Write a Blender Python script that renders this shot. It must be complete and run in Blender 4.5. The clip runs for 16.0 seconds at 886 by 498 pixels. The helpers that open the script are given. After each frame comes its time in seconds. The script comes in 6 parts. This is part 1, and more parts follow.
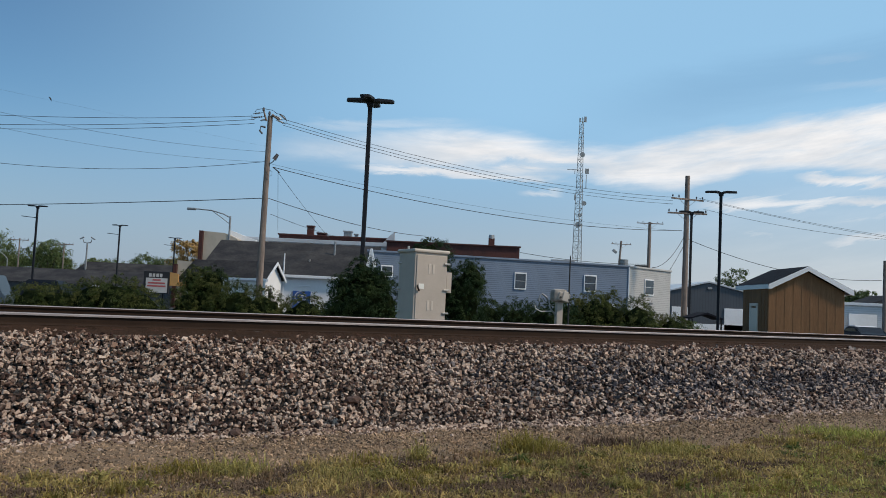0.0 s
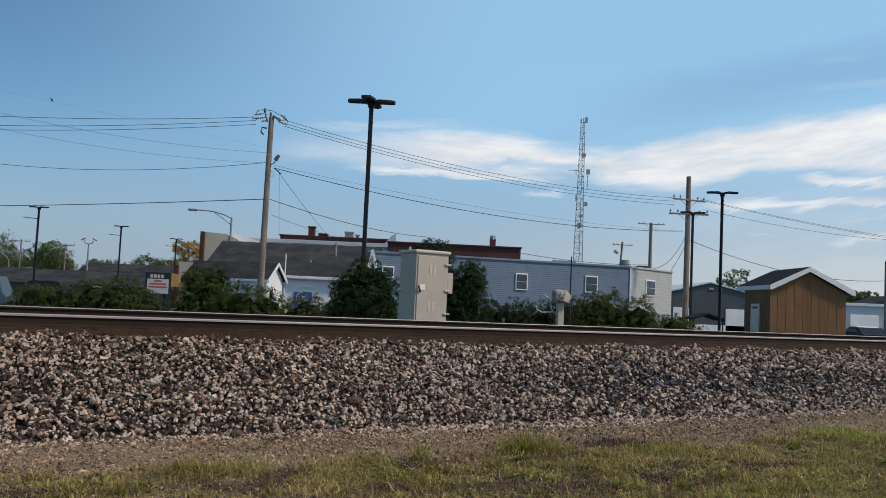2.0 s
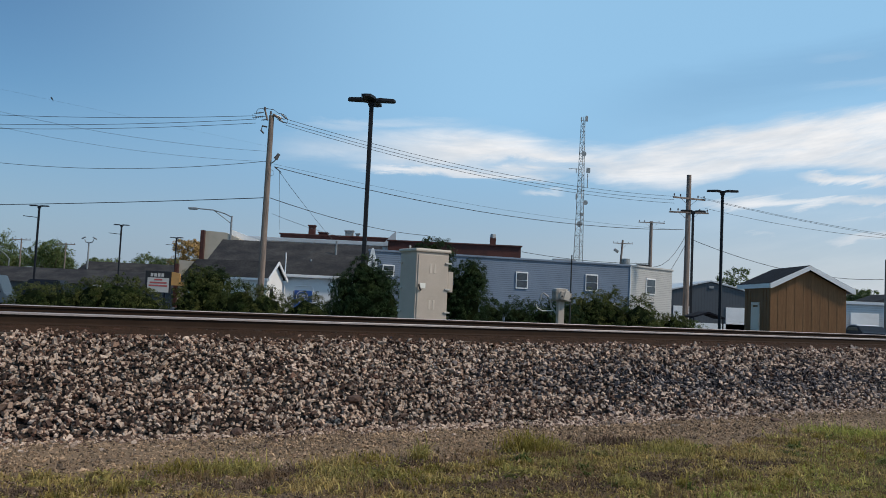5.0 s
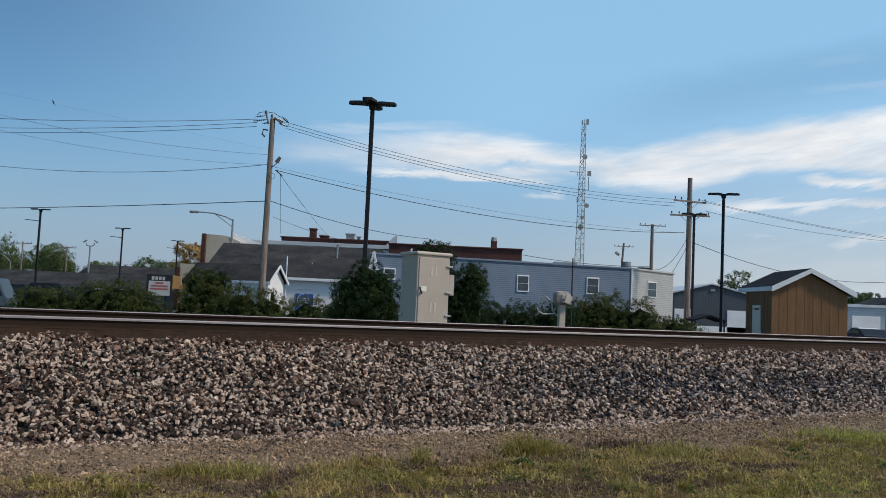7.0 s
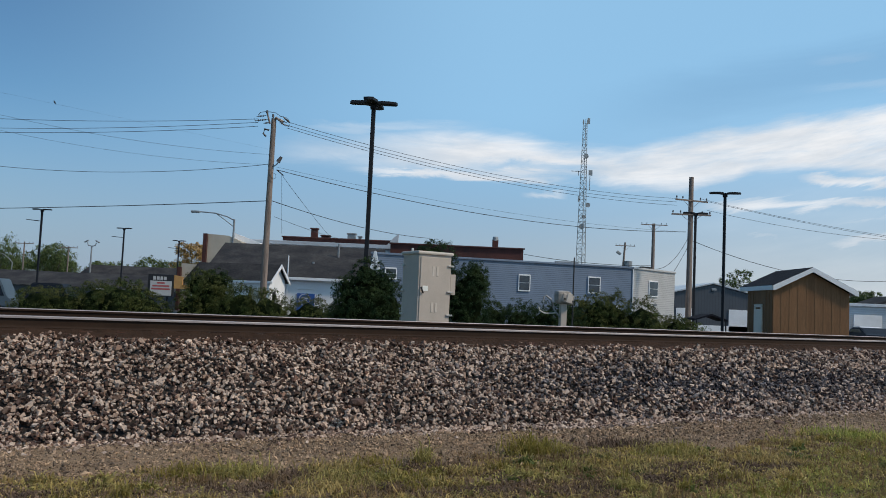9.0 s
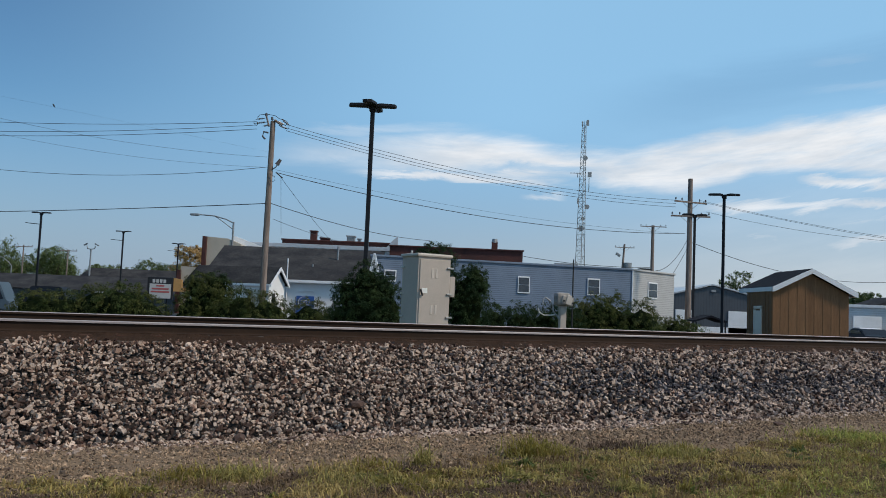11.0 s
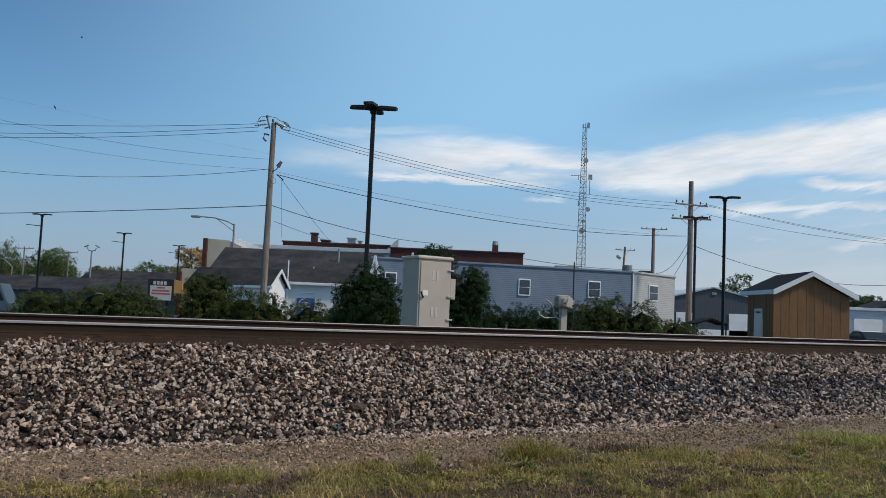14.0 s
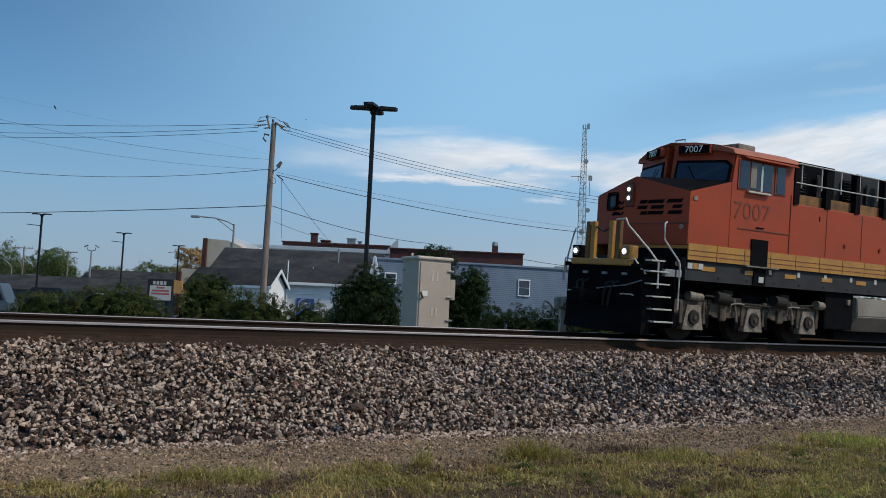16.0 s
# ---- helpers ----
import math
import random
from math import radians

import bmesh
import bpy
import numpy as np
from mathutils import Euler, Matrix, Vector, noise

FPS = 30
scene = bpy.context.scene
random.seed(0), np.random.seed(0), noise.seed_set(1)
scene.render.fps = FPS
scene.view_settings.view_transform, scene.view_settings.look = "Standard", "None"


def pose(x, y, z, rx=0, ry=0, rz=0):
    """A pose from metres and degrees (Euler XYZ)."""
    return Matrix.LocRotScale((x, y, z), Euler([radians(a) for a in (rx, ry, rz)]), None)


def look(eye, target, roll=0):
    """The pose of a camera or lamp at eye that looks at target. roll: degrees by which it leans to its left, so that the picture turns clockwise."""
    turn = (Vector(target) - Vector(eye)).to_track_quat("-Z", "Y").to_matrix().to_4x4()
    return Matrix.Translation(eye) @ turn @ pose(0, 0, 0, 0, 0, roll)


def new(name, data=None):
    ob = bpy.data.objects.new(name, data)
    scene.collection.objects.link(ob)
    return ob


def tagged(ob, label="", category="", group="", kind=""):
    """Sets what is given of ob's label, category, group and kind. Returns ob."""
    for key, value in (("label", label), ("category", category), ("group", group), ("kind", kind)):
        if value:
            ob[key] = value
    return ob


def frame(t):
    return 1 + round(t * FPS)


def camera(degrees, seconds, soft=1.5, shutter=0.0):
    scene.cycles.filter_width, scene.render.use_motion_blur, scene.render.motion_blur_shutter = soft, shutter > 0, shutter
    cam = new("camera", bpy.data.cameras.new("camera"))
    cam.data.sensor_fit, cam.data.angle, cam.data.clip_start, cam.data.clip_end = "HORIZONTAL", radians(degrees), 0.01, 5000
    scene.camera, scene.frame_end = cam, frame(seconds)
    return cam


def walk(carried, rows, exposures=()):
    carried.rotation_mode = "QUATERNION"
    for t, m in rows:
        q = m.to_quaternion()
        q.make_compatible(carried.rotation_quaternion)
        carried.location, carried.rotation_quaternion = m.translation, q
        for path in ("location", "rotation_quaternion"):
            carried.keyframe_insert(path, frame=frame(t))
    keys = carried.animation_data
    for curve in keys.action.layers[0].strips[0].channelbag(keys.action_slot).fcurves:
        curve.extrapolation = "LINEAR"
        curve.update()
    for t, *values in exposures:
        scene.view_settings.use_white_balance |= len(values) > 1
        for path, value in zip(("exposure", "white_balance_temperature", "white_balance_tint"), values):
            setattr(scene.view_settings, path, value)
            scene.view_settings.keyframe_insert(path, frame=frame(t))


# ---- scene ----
import itertools

# The world's x runs across the view, y away from the camera, z up; the railway runs at an angle of 31 degrees.
EYE = (0.0, 0.0, 1.75)
cam = camera(55.29, 16.0, soft=0.92)


def view(yaw, pitch, roll):
    """The camera's pose: yaw to the right, pitch up, roll to the left, in degrees."""
    a, b = radians(yaw), radians(pitch)
    way = Vector((math.sin(a) * math.cos(b), math.cos(a) * math.cos(b), math.sin(b)))
    return look(EYE, Vector(EYE) + way * 10, roll)


SWAY = [(0.0, 0.208, 3.782, 2.691), (0.5, 0.179, 3.780, 2.694), (1.0, 0.185, 3.744, 2.670), (1.5, 0.176, 3.693, 2.694),
        (2.0, 0.124, 3.831, 2.664), (2.5, 0.055, 3.892, 2.621), (3.0, 0.123, 3.901, 2.631), (3.5, 0.099, 3.805, 2.617),
        (4.0, 0.132, 3.675, 2.655), (6.5, 0.063, 3.916, 2.596), (7.0, 0.033, 3.947, 2.608), (7.5, 0.068, 3.892, 2.590),
        (8.0, -0.036, 3.919, 2.592), (8.5, -0.042, 3.843, 2.551), (9.0, -0.055, 3.910, 2.534), (11.5, -0.012, 4.063, 2.376),
        (12.0, 0.000, 3.983, 2.466), (12.5, 0.000, 3.983, 2.466), (13.0, -0.006, 4.114, 2.507), (13.5, -0.063, 4.213, 2.473),
        (14.0, -0.068, 4.213, 2.473), (14.5, -0.065, 4.212, 2.489), (15.0, -0.109, 4.165, 2.543), (15.5, -0.104, 4.189, 2.568),
        (16.0, -0.052, 4.256, 2.596)]
walk(cam, [(t, view(a, b, c)) for t, a, b, c in SWAY], [(0.0, 0.09, 6700, 10.5), (4.0, 0.08, 6600, 10), (8.0, 0.06, 6480, 9.5), (12.0, 0.04, 6400, 9), (15.4, 0.04, 6360, 9), (16.0, -0.01, 6300, 9)])

# ---- light ----
SUN_AZ, SUN_EL = 111.0, 47.0            # degrees to the right of the view, and above the horizon


def build_world():
    world = bpy.data.worlds.new("sky")
    scene.world = world
    world.use_nodes = True
    nt = world.node_tree
    nt.nodes.clear()
    N, L = nt.nodes.new, nt.links.new
    out, bg = N("ShaderNodeOutputWorld"), N("ShaderNodeBackground")
    sky = N("ShaderNodeTexSky")
    sky.sky_type = "NISHITA"
    sky.sun_disc = False
    sky.sun_elevation, sky.sun_rotation = radians(SUN_EL), radians(SUN_AZ)
    sky.air_density, sky.dust_density, sky.ozone_density = 1.0, 0.35, 3.0
    coord, sep = N("ShaderNodeTexCoord"), N("ShaderNodeSeparateXYZ")
    L(coord.outputs["Generated"], sep.inputs[0])

    def op(kind, a, b=0.0, c=0.0, clamp=False):
        n = N("ShaderNodeMath")
        n.operation, n.use_clamp = kind, clamp
        for k, v in enumerate((a, b, c)):
            if isinstance(v, (int, float)):
                n.inputs[k].default_value = v
            else:
                L(v, n.inputs[k])
        return n.outputs[0]

    dep = op("MAXIMUM", op("ABSOLUTE", sep.outputs[1]), 0.25)
    u, v = op("DIVIDE", sep.outputs[0], dep), op("DIVIDE", sep.outputs[2], dep)
    flow = N("ShaderNodeCombineXYZ")
    L(op("MULTIPLY", u, 1.0), flow.inputs[0])
    L(op("ADD", op("MULTIPLY", v, 5.2), op("MULTIPLY", op("MULTIPLY", u, u), -1.3)), flow.inputs[1])

    def cloud_noise(scale, detail, rough, shift, distort=0.0):
        m, n = N("ShaderNodeMapping"), N("ShaderNodeTexNoise")
        m.inputs["Location"].default_value = shift
        L(flow.outputs[0], m.inputs[0])
        L(m.outputs[0], n.inputs["Vector"])
        n.inputs["Scale"].default_value, n.inputs["Detail"].default_value = scale, detail
        n.inputs["Roughness"].default_value, n.inputs["Distortion"].default_value = rough, distort
        return n.outputs["Fac"]

    def ramp(x, a, b):
        m = N("ShaderNodeMapRange")
        m.interpolation_type = "SMOOTHSTEP"
        m.inputs["From Min"].default_value, m.inputs["From Max"].default_value = a, b
        L(x, m.inputs["Value"])
        return m.outputs[0]

    warp = op("MULTIPLY_ADD", cloud_noise(2.6, 7, 0.62, (1.3, 8.1, 0), 0.5), 0.09, -0.045)
    curl = op("MULTIPLY_ADD", cloud_noise(9.0, 8, 0.65, (4.3, 2.1, 0), 0.7), 0.044, -0.022)
    fray = op("ADD", warp, curl)

    def profile(points):
        """A height that follows u through points (u, v)."""
        m, r = N("ShaderNodeMapRange"), N("ShaderNodeValToRGB")
        m.inputs["From Min"].default_value, m.inputs["From Max"].default_value = -0.3, 0.7
        L(u, m.inputs["Value"])
        L(m.outputs[0], r.inputs[0])
        els = r.color_ramp.elements
        r.color_ramp.interpolation = "EASE"
        while len(els) < len(points):
            els.new(0.5)
        for el, (a, b) in zip(els, points):
            el.position, el.color = a + 0.3, (b, b, b, 1)
        return r.outputs[0]

    def between(top, bottom, soft_top, soft_bottom):
        """What lies under one height and over another, with soft frayed edges."""
        a = ramp(op("ADD", op("SUBTRACT", top, v), op("MULTIPLY", fray, 0.62)), -soft_top * 0.4, soft_top)
        b = ramp(op("ADD", op("SUBTRACT", v, bottom), op("MULTIPLY", fray, 0.40)), -soft_bottom * 0.4, soft_bottom)
        return op("MULTIPLY", a, b)

    def strand(u0, v0, tilt, half, start, end, stop=9.0):
        """A thin streak of cloud about the line v = v0 + tilt (u - u0), fading in from start to end and out at stop."""
        line = op("MULTIPLY_ADD", op("SUBTRACT", u, u0), tilt, v0)
        d = op("ADD", op("SUBTRACT", v, line), op("MULTIPLY", curl, 0.8))
        s = op("MULTIPLY", ramp(d, half, 0.0), ramp(d, -half * 0.8, 0.0))
        return op("MULTIPLY", op("MULTIPLY", s, ramp(u, start, end)), ramp(u, stop, stop - (end - start)))

    big, fine = cloud_noise(3.4, 7, 0.60, (3.1, 1.7, 0), 0.8), cloud_noise(8.0, 10, 0.68, (0.4, 5.2, 0), 0.6)
    tex = op("MULTIPLY_ADD", fine, 0.5, op("MULTIPLY", big, 0.5))
    top = profile(((-0.25, 0.200), (-0.10, 0.206), (-0.02, 0.212), (0.07, 0.210), (0.14, 0.199), (0.21, 0.197), (0.26, 0.209), (0.34, 0.230), (0.42, 0.245), (0.52, 0.262), (0.66, 0.285)))
    under = profile(((-0.25, 0.162), (-0.10, 0.160), (-0.02, 0.161), (0.075, 0.154), (0.14, 0.158), (0.21, 0.151), (0.28, 0.148), (0.33, 0.162), (0.37, 0.174), (0.43, 0.178), (0.55, 0.180)))
    bank = op("MULTIPLY", between(top, under, 0.022, 0.014), ramp(u, -0.20, 0.04))
    bank = op("MULTIPLY", bank, op("MULTIPLY_ADD", ramp(tex, 0.30, 0.58), 0.50, 0.55))
    hollow = op("MULTIPLY", strand(0.10, 0.172, 0.03, 0.011, 0.00, 0.06, 0.20), 0.62)
    bank = op("MAXIMUM", op("SUBTRACT", bank, hollow), 0.0)
    parts = [bank]
    for streak, weight in ((strand(0.432, 0.169, 0.02, 0.012, 0.405, 0.45), 0.95), (strand(0.311, 0.131, 0.078, 0.012, 0.27, 0.36), 0.85), (strand(0.466, 0.093, 0.19, 0.011, 0.43, 0.49), 0.75),
                           (strand(0.466, 0.121, 0.15, 0.007, 0.42, 0.50), 0.40), (strand(0.116, 0.139, 0.02, 0.006, 0.085, 0.11, 0.15), 0.50), (strand(0.372, 0.103, -0.05, 0.005, 0.345, 0.37, 0.41), 0.35),
                           (strand(-0.05, 0.158, 0.0, 0.010, -0.14, -0.04, 0.18), 0.95), (strand(-0.12, 0.180, 0.05, 0.026, -0.24, -0.12, 0.02), 0.45), (strand(-0.10, 0.208, 0.05, 0.012, -0.20, -0.12, 0.06), 0.28), (strand(0.46, 0.283, 0.10, 0.012, 0.40, 0.50), 0.14),
                           (strand(0.46, 0.318, 0.10, 0.008, 0.42, 0.46, 0.52), 0.08)):
        parts.append(op("MULTIPLY", op("MULTIPLY", streak, weight), ramp(tex, 0.26, 0.52)))
    mask = parts[0]
    for p in parts[1:]:
        mask = op("MAXIMUM", mask, p)
    veil = op("MULTIPLY", op("MULTIPLY", ramp(v, 0.30, 0.10), ramp(u, 0.05, 0.60)), 0.26)
    mask = op("MAXIMUM", op("MULTIPLY", mask, 0.96), veil)
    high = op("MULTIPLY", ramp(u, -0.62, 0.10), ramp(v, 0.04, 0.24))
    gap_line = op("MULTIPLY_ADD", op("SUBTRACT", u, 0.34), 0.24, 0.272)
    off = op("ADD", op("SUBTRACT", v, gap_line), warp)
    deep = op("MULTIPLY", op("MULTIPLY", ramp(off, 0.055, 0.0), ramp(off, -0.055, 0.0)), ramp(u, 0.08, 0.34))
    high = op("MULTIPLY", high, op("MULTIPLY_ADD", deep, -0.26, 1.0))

    tint = N("ShaderNodeMix")
    tint.data_type = "RGBA"
    shade = N("ShaderNodeMix")
    shade.data_type = "RGBA"
    L(ramp(cloud_noise(5.0, 5, 0.6, (7.0, 2.0, 0)), 0.35, 0.7), shade.inputs["Factor"])
    shade.inputs["A"].default_value, shade.inputs["B"].default_value = (6.0, 6.4, 6.9, 1), (8.3, 8.3, 8.4, 1)
    L(mask, tint.inputs["Factor"])
    clear = N("ShaderNodeMix")
    clear.data_type, clear.blend_type = "RGBA", "MULTIPLY"
    clear.inputs["Factor"].default_value = 1.0
    clear.inputs["B"].default_value = (0.57, 0.79, 0.87, 1)
    L(sky.outputs[0], clear.inputs["A"])
    haze, hue = N("ShaderNodeMix"), N("ShaderNodeMix")
    haze.data_type = hue.data_type = "RGBA"
    hue.inputs["A"].default_value, hue.inputs["B"].default_value = (2.55, 3.05, 4.30, 1), (4.3, 4.65, 5.45, 1)
    L(ramp(u, -0.6, 0.6), hue.inputs["Factor"])
    L(op("MULTIPLY", ramp(v, 0.26, -0.02), 0.85), haze.inputs["Factor"])
    L(clear.outputs["Result"], haze.inputs["A"])
    L(hue.outputs["Result"], haze.inputs["B"])
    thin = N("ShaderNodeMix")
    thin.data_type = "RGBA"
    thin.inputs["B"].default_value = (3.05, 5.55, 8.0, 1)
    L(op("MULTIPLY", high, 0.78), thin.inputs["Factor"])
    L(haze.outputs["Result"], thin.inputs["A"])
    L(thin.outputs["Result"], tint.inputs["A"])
    L(shade.outputs["Result"], tint.inputs["B"])
    L(tint.outputs["Result"], bg.inputs["Color"])
    bg.inputs["Strength"].default_value = 0.108
    L(bg.outputs[0], out.inputs[0])


build_world()
sun = new("sun", bpy.data.lights.new("sun", "SUN"))
sun.data.energy, sun.data.angle, sun.data.color = 2.6, radians(6), (1.0, 0.84, 0.66)
_a, _e = radians(SUN_AZ), radians(SUN_EL)
sun.matrix_world = look((math.sin(_a) * math.cos(_e) * 50, math.cos(_a) * math.cos(_e) * 50, math.sin(_e) * 50), (0, 0, 0))


# ---- materials ----
def mat(name, color, rough=0.7, metal=0.0, var=0.25, scale=3.0, fine=40.0, bump=0.15, second=None, island=0.0, each=0.0, lines=None, spec=0.5, coat=0.0, thin=0.0, hues=None, stretch=None):
    """A surface with stains and grain at two scales. second: a colour that the stains bring in; island, each: how far pieces differ;
    lines: (axis, spacing, depth, width) of grooves; stretch: how the grain is drawn out."""
    m = bpy.data.materials.new(name)
    m.use_nodes = True
    nt = m.node_tree
    N, L = nt.nodes.new, nt.links.new
    b = nt.nodes["Principled BSDF"]
    b.inputs["Metallic"].default_value = metal
    b.inputs["Specular IOR Level"].default_value = spec
    b.inputs["Coat Weight"].default_value = coat
    co = N("ShaderNodeTexCoord")
    where = co.outputs["Object"]
    if stretch:
        mp = N("ShaderNodeMapping")
        mp.inputs["Scale"].default_value = stretch
        L(where, mp.inputs[0])
        where = mp.outputs[0]

    def noise_tex(s, detail):
        n = N("ShaderNodeTexNoise")
        n.inputs["Scale"].default_value, n.inputs["Detail"].default_value, n.inputs["Roughness"].default_value = s, detail, 0.6
        L(where, n.inputs["Vector"])
        return n.outputs["Fac"]

    def mix(kind, f, a, c):
        n = N("ShaderNodeMix")
        n.data_type, n.blend_type = "RGBA", kind
        n.clamp_result = False
        for key, v in (("Factor", f), ("A", a), ("B", c)):
            if isinstance(v, (int, float)):
                n.inputs[key].default_value = v
            elif isinstance(v, tuple):
                n.inputs[key].default_value = (*v, 1)
            else:
                L(v, n.inputs[key])
        return n.outputs["Result"]

    def span(x, a, c, lo, hi):
        n = N("ShaderNodeMapRange")
        n.inputs["From Min"].default_value, n.inputs["From Max"].default_value = a, c
        n.inputs["To Min"].default_value, n.inputs["To Max"].default_value = lo, hi
        L(x, n.inputs["Value"])
        return n.outputs[0]

    large, small = noise_tex(scale, 5), noise_tex(fine, 4)
    col = mix("MIX", span(large, 0.38, 0.68, 0, 1), color, second if second else tuple(c * (1 - var) for c in color))
    grain = span(small, 0.3, 0.7, 1 - var * 0.7, 1 + var * 0.7)
    col = mix("MULTIPLY", 1.0, col, grain)
    for width, socket in ((island, "island"), (each, "each")):
        if width:
            if socket == "island":
                r = N("ShaderNodeNewGeometry").outputs["Random Per Island"]
            else:
                r = N("ShaderNodeObjectInfo").outputs["Random"]
            col = mix("MULTIPLY", 1.0, col, span(r, 0, 1, 1 - width, 1 + width))
    L(span(small, 0.3, 0.7, max(rough - 0.1, 0.02), min(rough + 0.1, 1)), b.inputs["Roughness"])
    height = small
    if lines:
        axis, gap, depth, width = lines
        sep, md, cm = N("ShaderNodeSeparateXYZ"), N("ShaderNodeMath"), N("ShaderNodeMath")
        L(co.outputs["Object"], sep.inputs[0])
        md.operation, cm.operation = "PINGPONG", "GREATER_THAN"
        L(sep.outputs["XYZ".index(axis)], md.inputs[0])
        md.inputs[1].default_value = gap / 2
        L(md.outputs[0], cm.inputs[0])
        cm.inputs[1].default_value = width
        col = mix("MULTIPLY", 1.0, col, span(cm.outputs[0], 0, 1, 1 - depth, 1.0))
        mul = N("ShaderNodeMath")
        mul.operation = "ADD"
        L(cm.outputs[0], mul.inputs[0])
        L(small, mul.inputs[1])
        height = mul.outputs[0]
    if hues:
        r = N("ShaderNodeNewGeometry").outputs["Random Per Island"]
        pal = N("ShaderNodeValToRGB")
        pal.color_ramp.interpolation = "CONSTANT"
        while len(pal.color_ramp.elements) < len(hues):
            pal.color_ramp.elements.new(0.5)
        for k, (el, h) in enumerate(zip(pal.color_ramp.elements, hues)):
            el.position, el.color = k / len(hues), (*h, 1)
        L(r, pal.inputs[0])
        col = mix("MULTIPLY", 1.0, pal.outputs[0], span(small, 0.3, 0.7, 0.75, 1.2))
        col = mix("MULTIPLY", 1.0, col, span(large, 0.35, 0.65, 0.82, 1.15))
    L(col, b.inputs["Base Color"])
    if thin:
        tr, ms = N("ShaderNodeBsdfTranslucent"), N("ShaderNodeMixShader")
        L(col, tr.inputs["Color"])
        ms.inputs[0].default_value = thin
        L(b.outputs[0], ms.inputs[1])
        L(tr.outputs[0], ms.inputs[2])
        L(ms.outputs[0], nt.nodes["Material Output"].inputs["Surface"])
    if bump:
        n = N("ShaderNodeBump")
        n.inputs["Strength"].default_value, n.inputs["Distance"].default_value = bump, 0.02
        L(height, n.inputs["Height"])
        L(n.outputs[0], b.inputs["Normal"])
    return m


def glow(name, color, strength):
    m = bpy.data.materials.new(name)
    m.use_nodes = True
    b = m.node_tree.nodes["Principled BSDF"]
    b.inputs["Base Color"].default_value = b.inputs["Emission Color"].default_value = (*color, 1)
    b.inputs["Emission Strength"].default_value = strength
    return m


def leaf_mat(name, a, c, island=0.30):
    m = mat(name, a, 0.6, 0, 0.42, 1.6, 7, 0.0, c, island=island, spec=0.06, thin=0.16)
    return m


M_soil = mat("gravelly soil", (0.245, 0.158, 0.088), 0.95, 0, 0.6, 1.1, 60, 1.0, (0.145, 0.094, 0.055))
# near-black hues among the pale ones paint in shaded faces and gaps
M_stone = mat("ballast stone", (0.40, 0.345, 0.305), 0.9, 0, 0.35, 1.1, 60, 0.4, (0.27, 0.235, 0.215), spec=0.2,
              hues=((0.51, 0.387, 0.307), (0.085, 0.053, 0.042), (0.46, 0.344, 0.269), (0.13, 0.086, 0.067), (0.55, 0.425, 0.342), (0.060, 0.038, 0.031), (0.42, 0.306, 0.240), (0.29, 0.199, 0.152), (0.49, 0.351, 0.269), (0.10, 0.063, 0.050), (0.48, 0.372, 0.302)))
M_rusty = mat("rust-stained ballast stone", (0.26, 0.14, 0.09), 0.9, 0, 0.35, 1.1, 60, 0.4, (0.16, 0.08, 0.055), spec=0.2,
              hues=((0.25, 0.160, 0.118), (0.15, 0.084, 0.062), (0.34, 0.240, 0.185), (0.080, 0.042, 0.032), (0.21, 0.125, 0.090)))
# darker set; its lighter and blackest hues stand in for lit and shaded faces
M_darkstone = mat("dark grey ballast stone", (0.12, 0.115, 0.115), 0.9, 0, 0.35, 1.1, 60, 0.4, (0.08, 0.078, 0.08), spec=0.2,
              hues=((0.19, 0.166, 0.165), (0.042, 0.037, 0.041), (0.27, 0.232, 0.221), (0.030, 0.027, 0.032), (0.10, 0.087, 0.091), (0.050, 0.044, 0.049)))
# near-black, so that gaps between stones look deeply shaded
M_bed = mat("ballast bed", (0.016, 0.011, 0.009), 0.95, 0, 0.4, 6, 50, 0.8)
M_pebble = mat("pebble", (0.32, 0.218, 0.136), 0.9, 0, 0.3, 1.5, 80, 0.2, (0.190, 0.127, 0.082), island=0.75)
M_rust = mat("rusty rail steel", (0.034, 0.020, 0.013), 0.9, 0.0, 0.35, 2.0, 60, 0.3, (0.026, 0.015, 0.010), spec=0.2)
M_shiny = mat("polished rail head", (0.44, 0.37, 0.355), 0.48, 0.7, 0.2, 3, 80, 0.05)
M_tie = mat("weathered tie", (0.085, 0.065, 0.05), 0.95, 0, 0.3, 4, 40, 0.5, each=0.3)
M_plate = mat("tie plate", (0.075, 0.034, 0.022), 0.9, 0.2, 0.3, 8, 60, 0.3)
M_grass = mat("grass blade", (0.37, 0.280, 0.096), 0.75, 0, 0.35, 1.3, 20, 0, (0.44, 0.325, 0.145), island=0.5, spec=0.1, thin=0.38)
M_lush = mat("green grass", (0.315, 0.335, 0.078), 0.75, 0, 0.35, 1.4, 20, 0, (0.42, 0.375, 0.125), island=0.45, spec=0.1, thin=0.42)
M_olive = mat("olive weed leaves", (0.30, 0.262, 0.082), 0.8, 0, 0.35, 1.8, 20, 0, (0.41, 0.325, 0.130), island=0.45, spec=0.08, thin=0.38)
M_deepgreen = mat("dark green leaves", (0.085, 0.105, 0.030), 0.7, 0, 0.35, 1.6, 20, 0, (0.13, 0.145, 0.045), island=0.4, spec=0.1, thin=0.3)
M_weed = mat("yellow weed", (0.26, 0.22, 0.055), 0.8, 0, 0.3, 2, 20, 0, (0.26, 0.19, 0.06), island=0.4, spec=0.1, thin=0.45)
M_thatch = mat("dark thatch", (0.160, 0.110, 0.075), 0.95, 0, 0.35, 2, 20, 0, (0.095, 0.064, 0.047), island=0.45, spec=0.05)
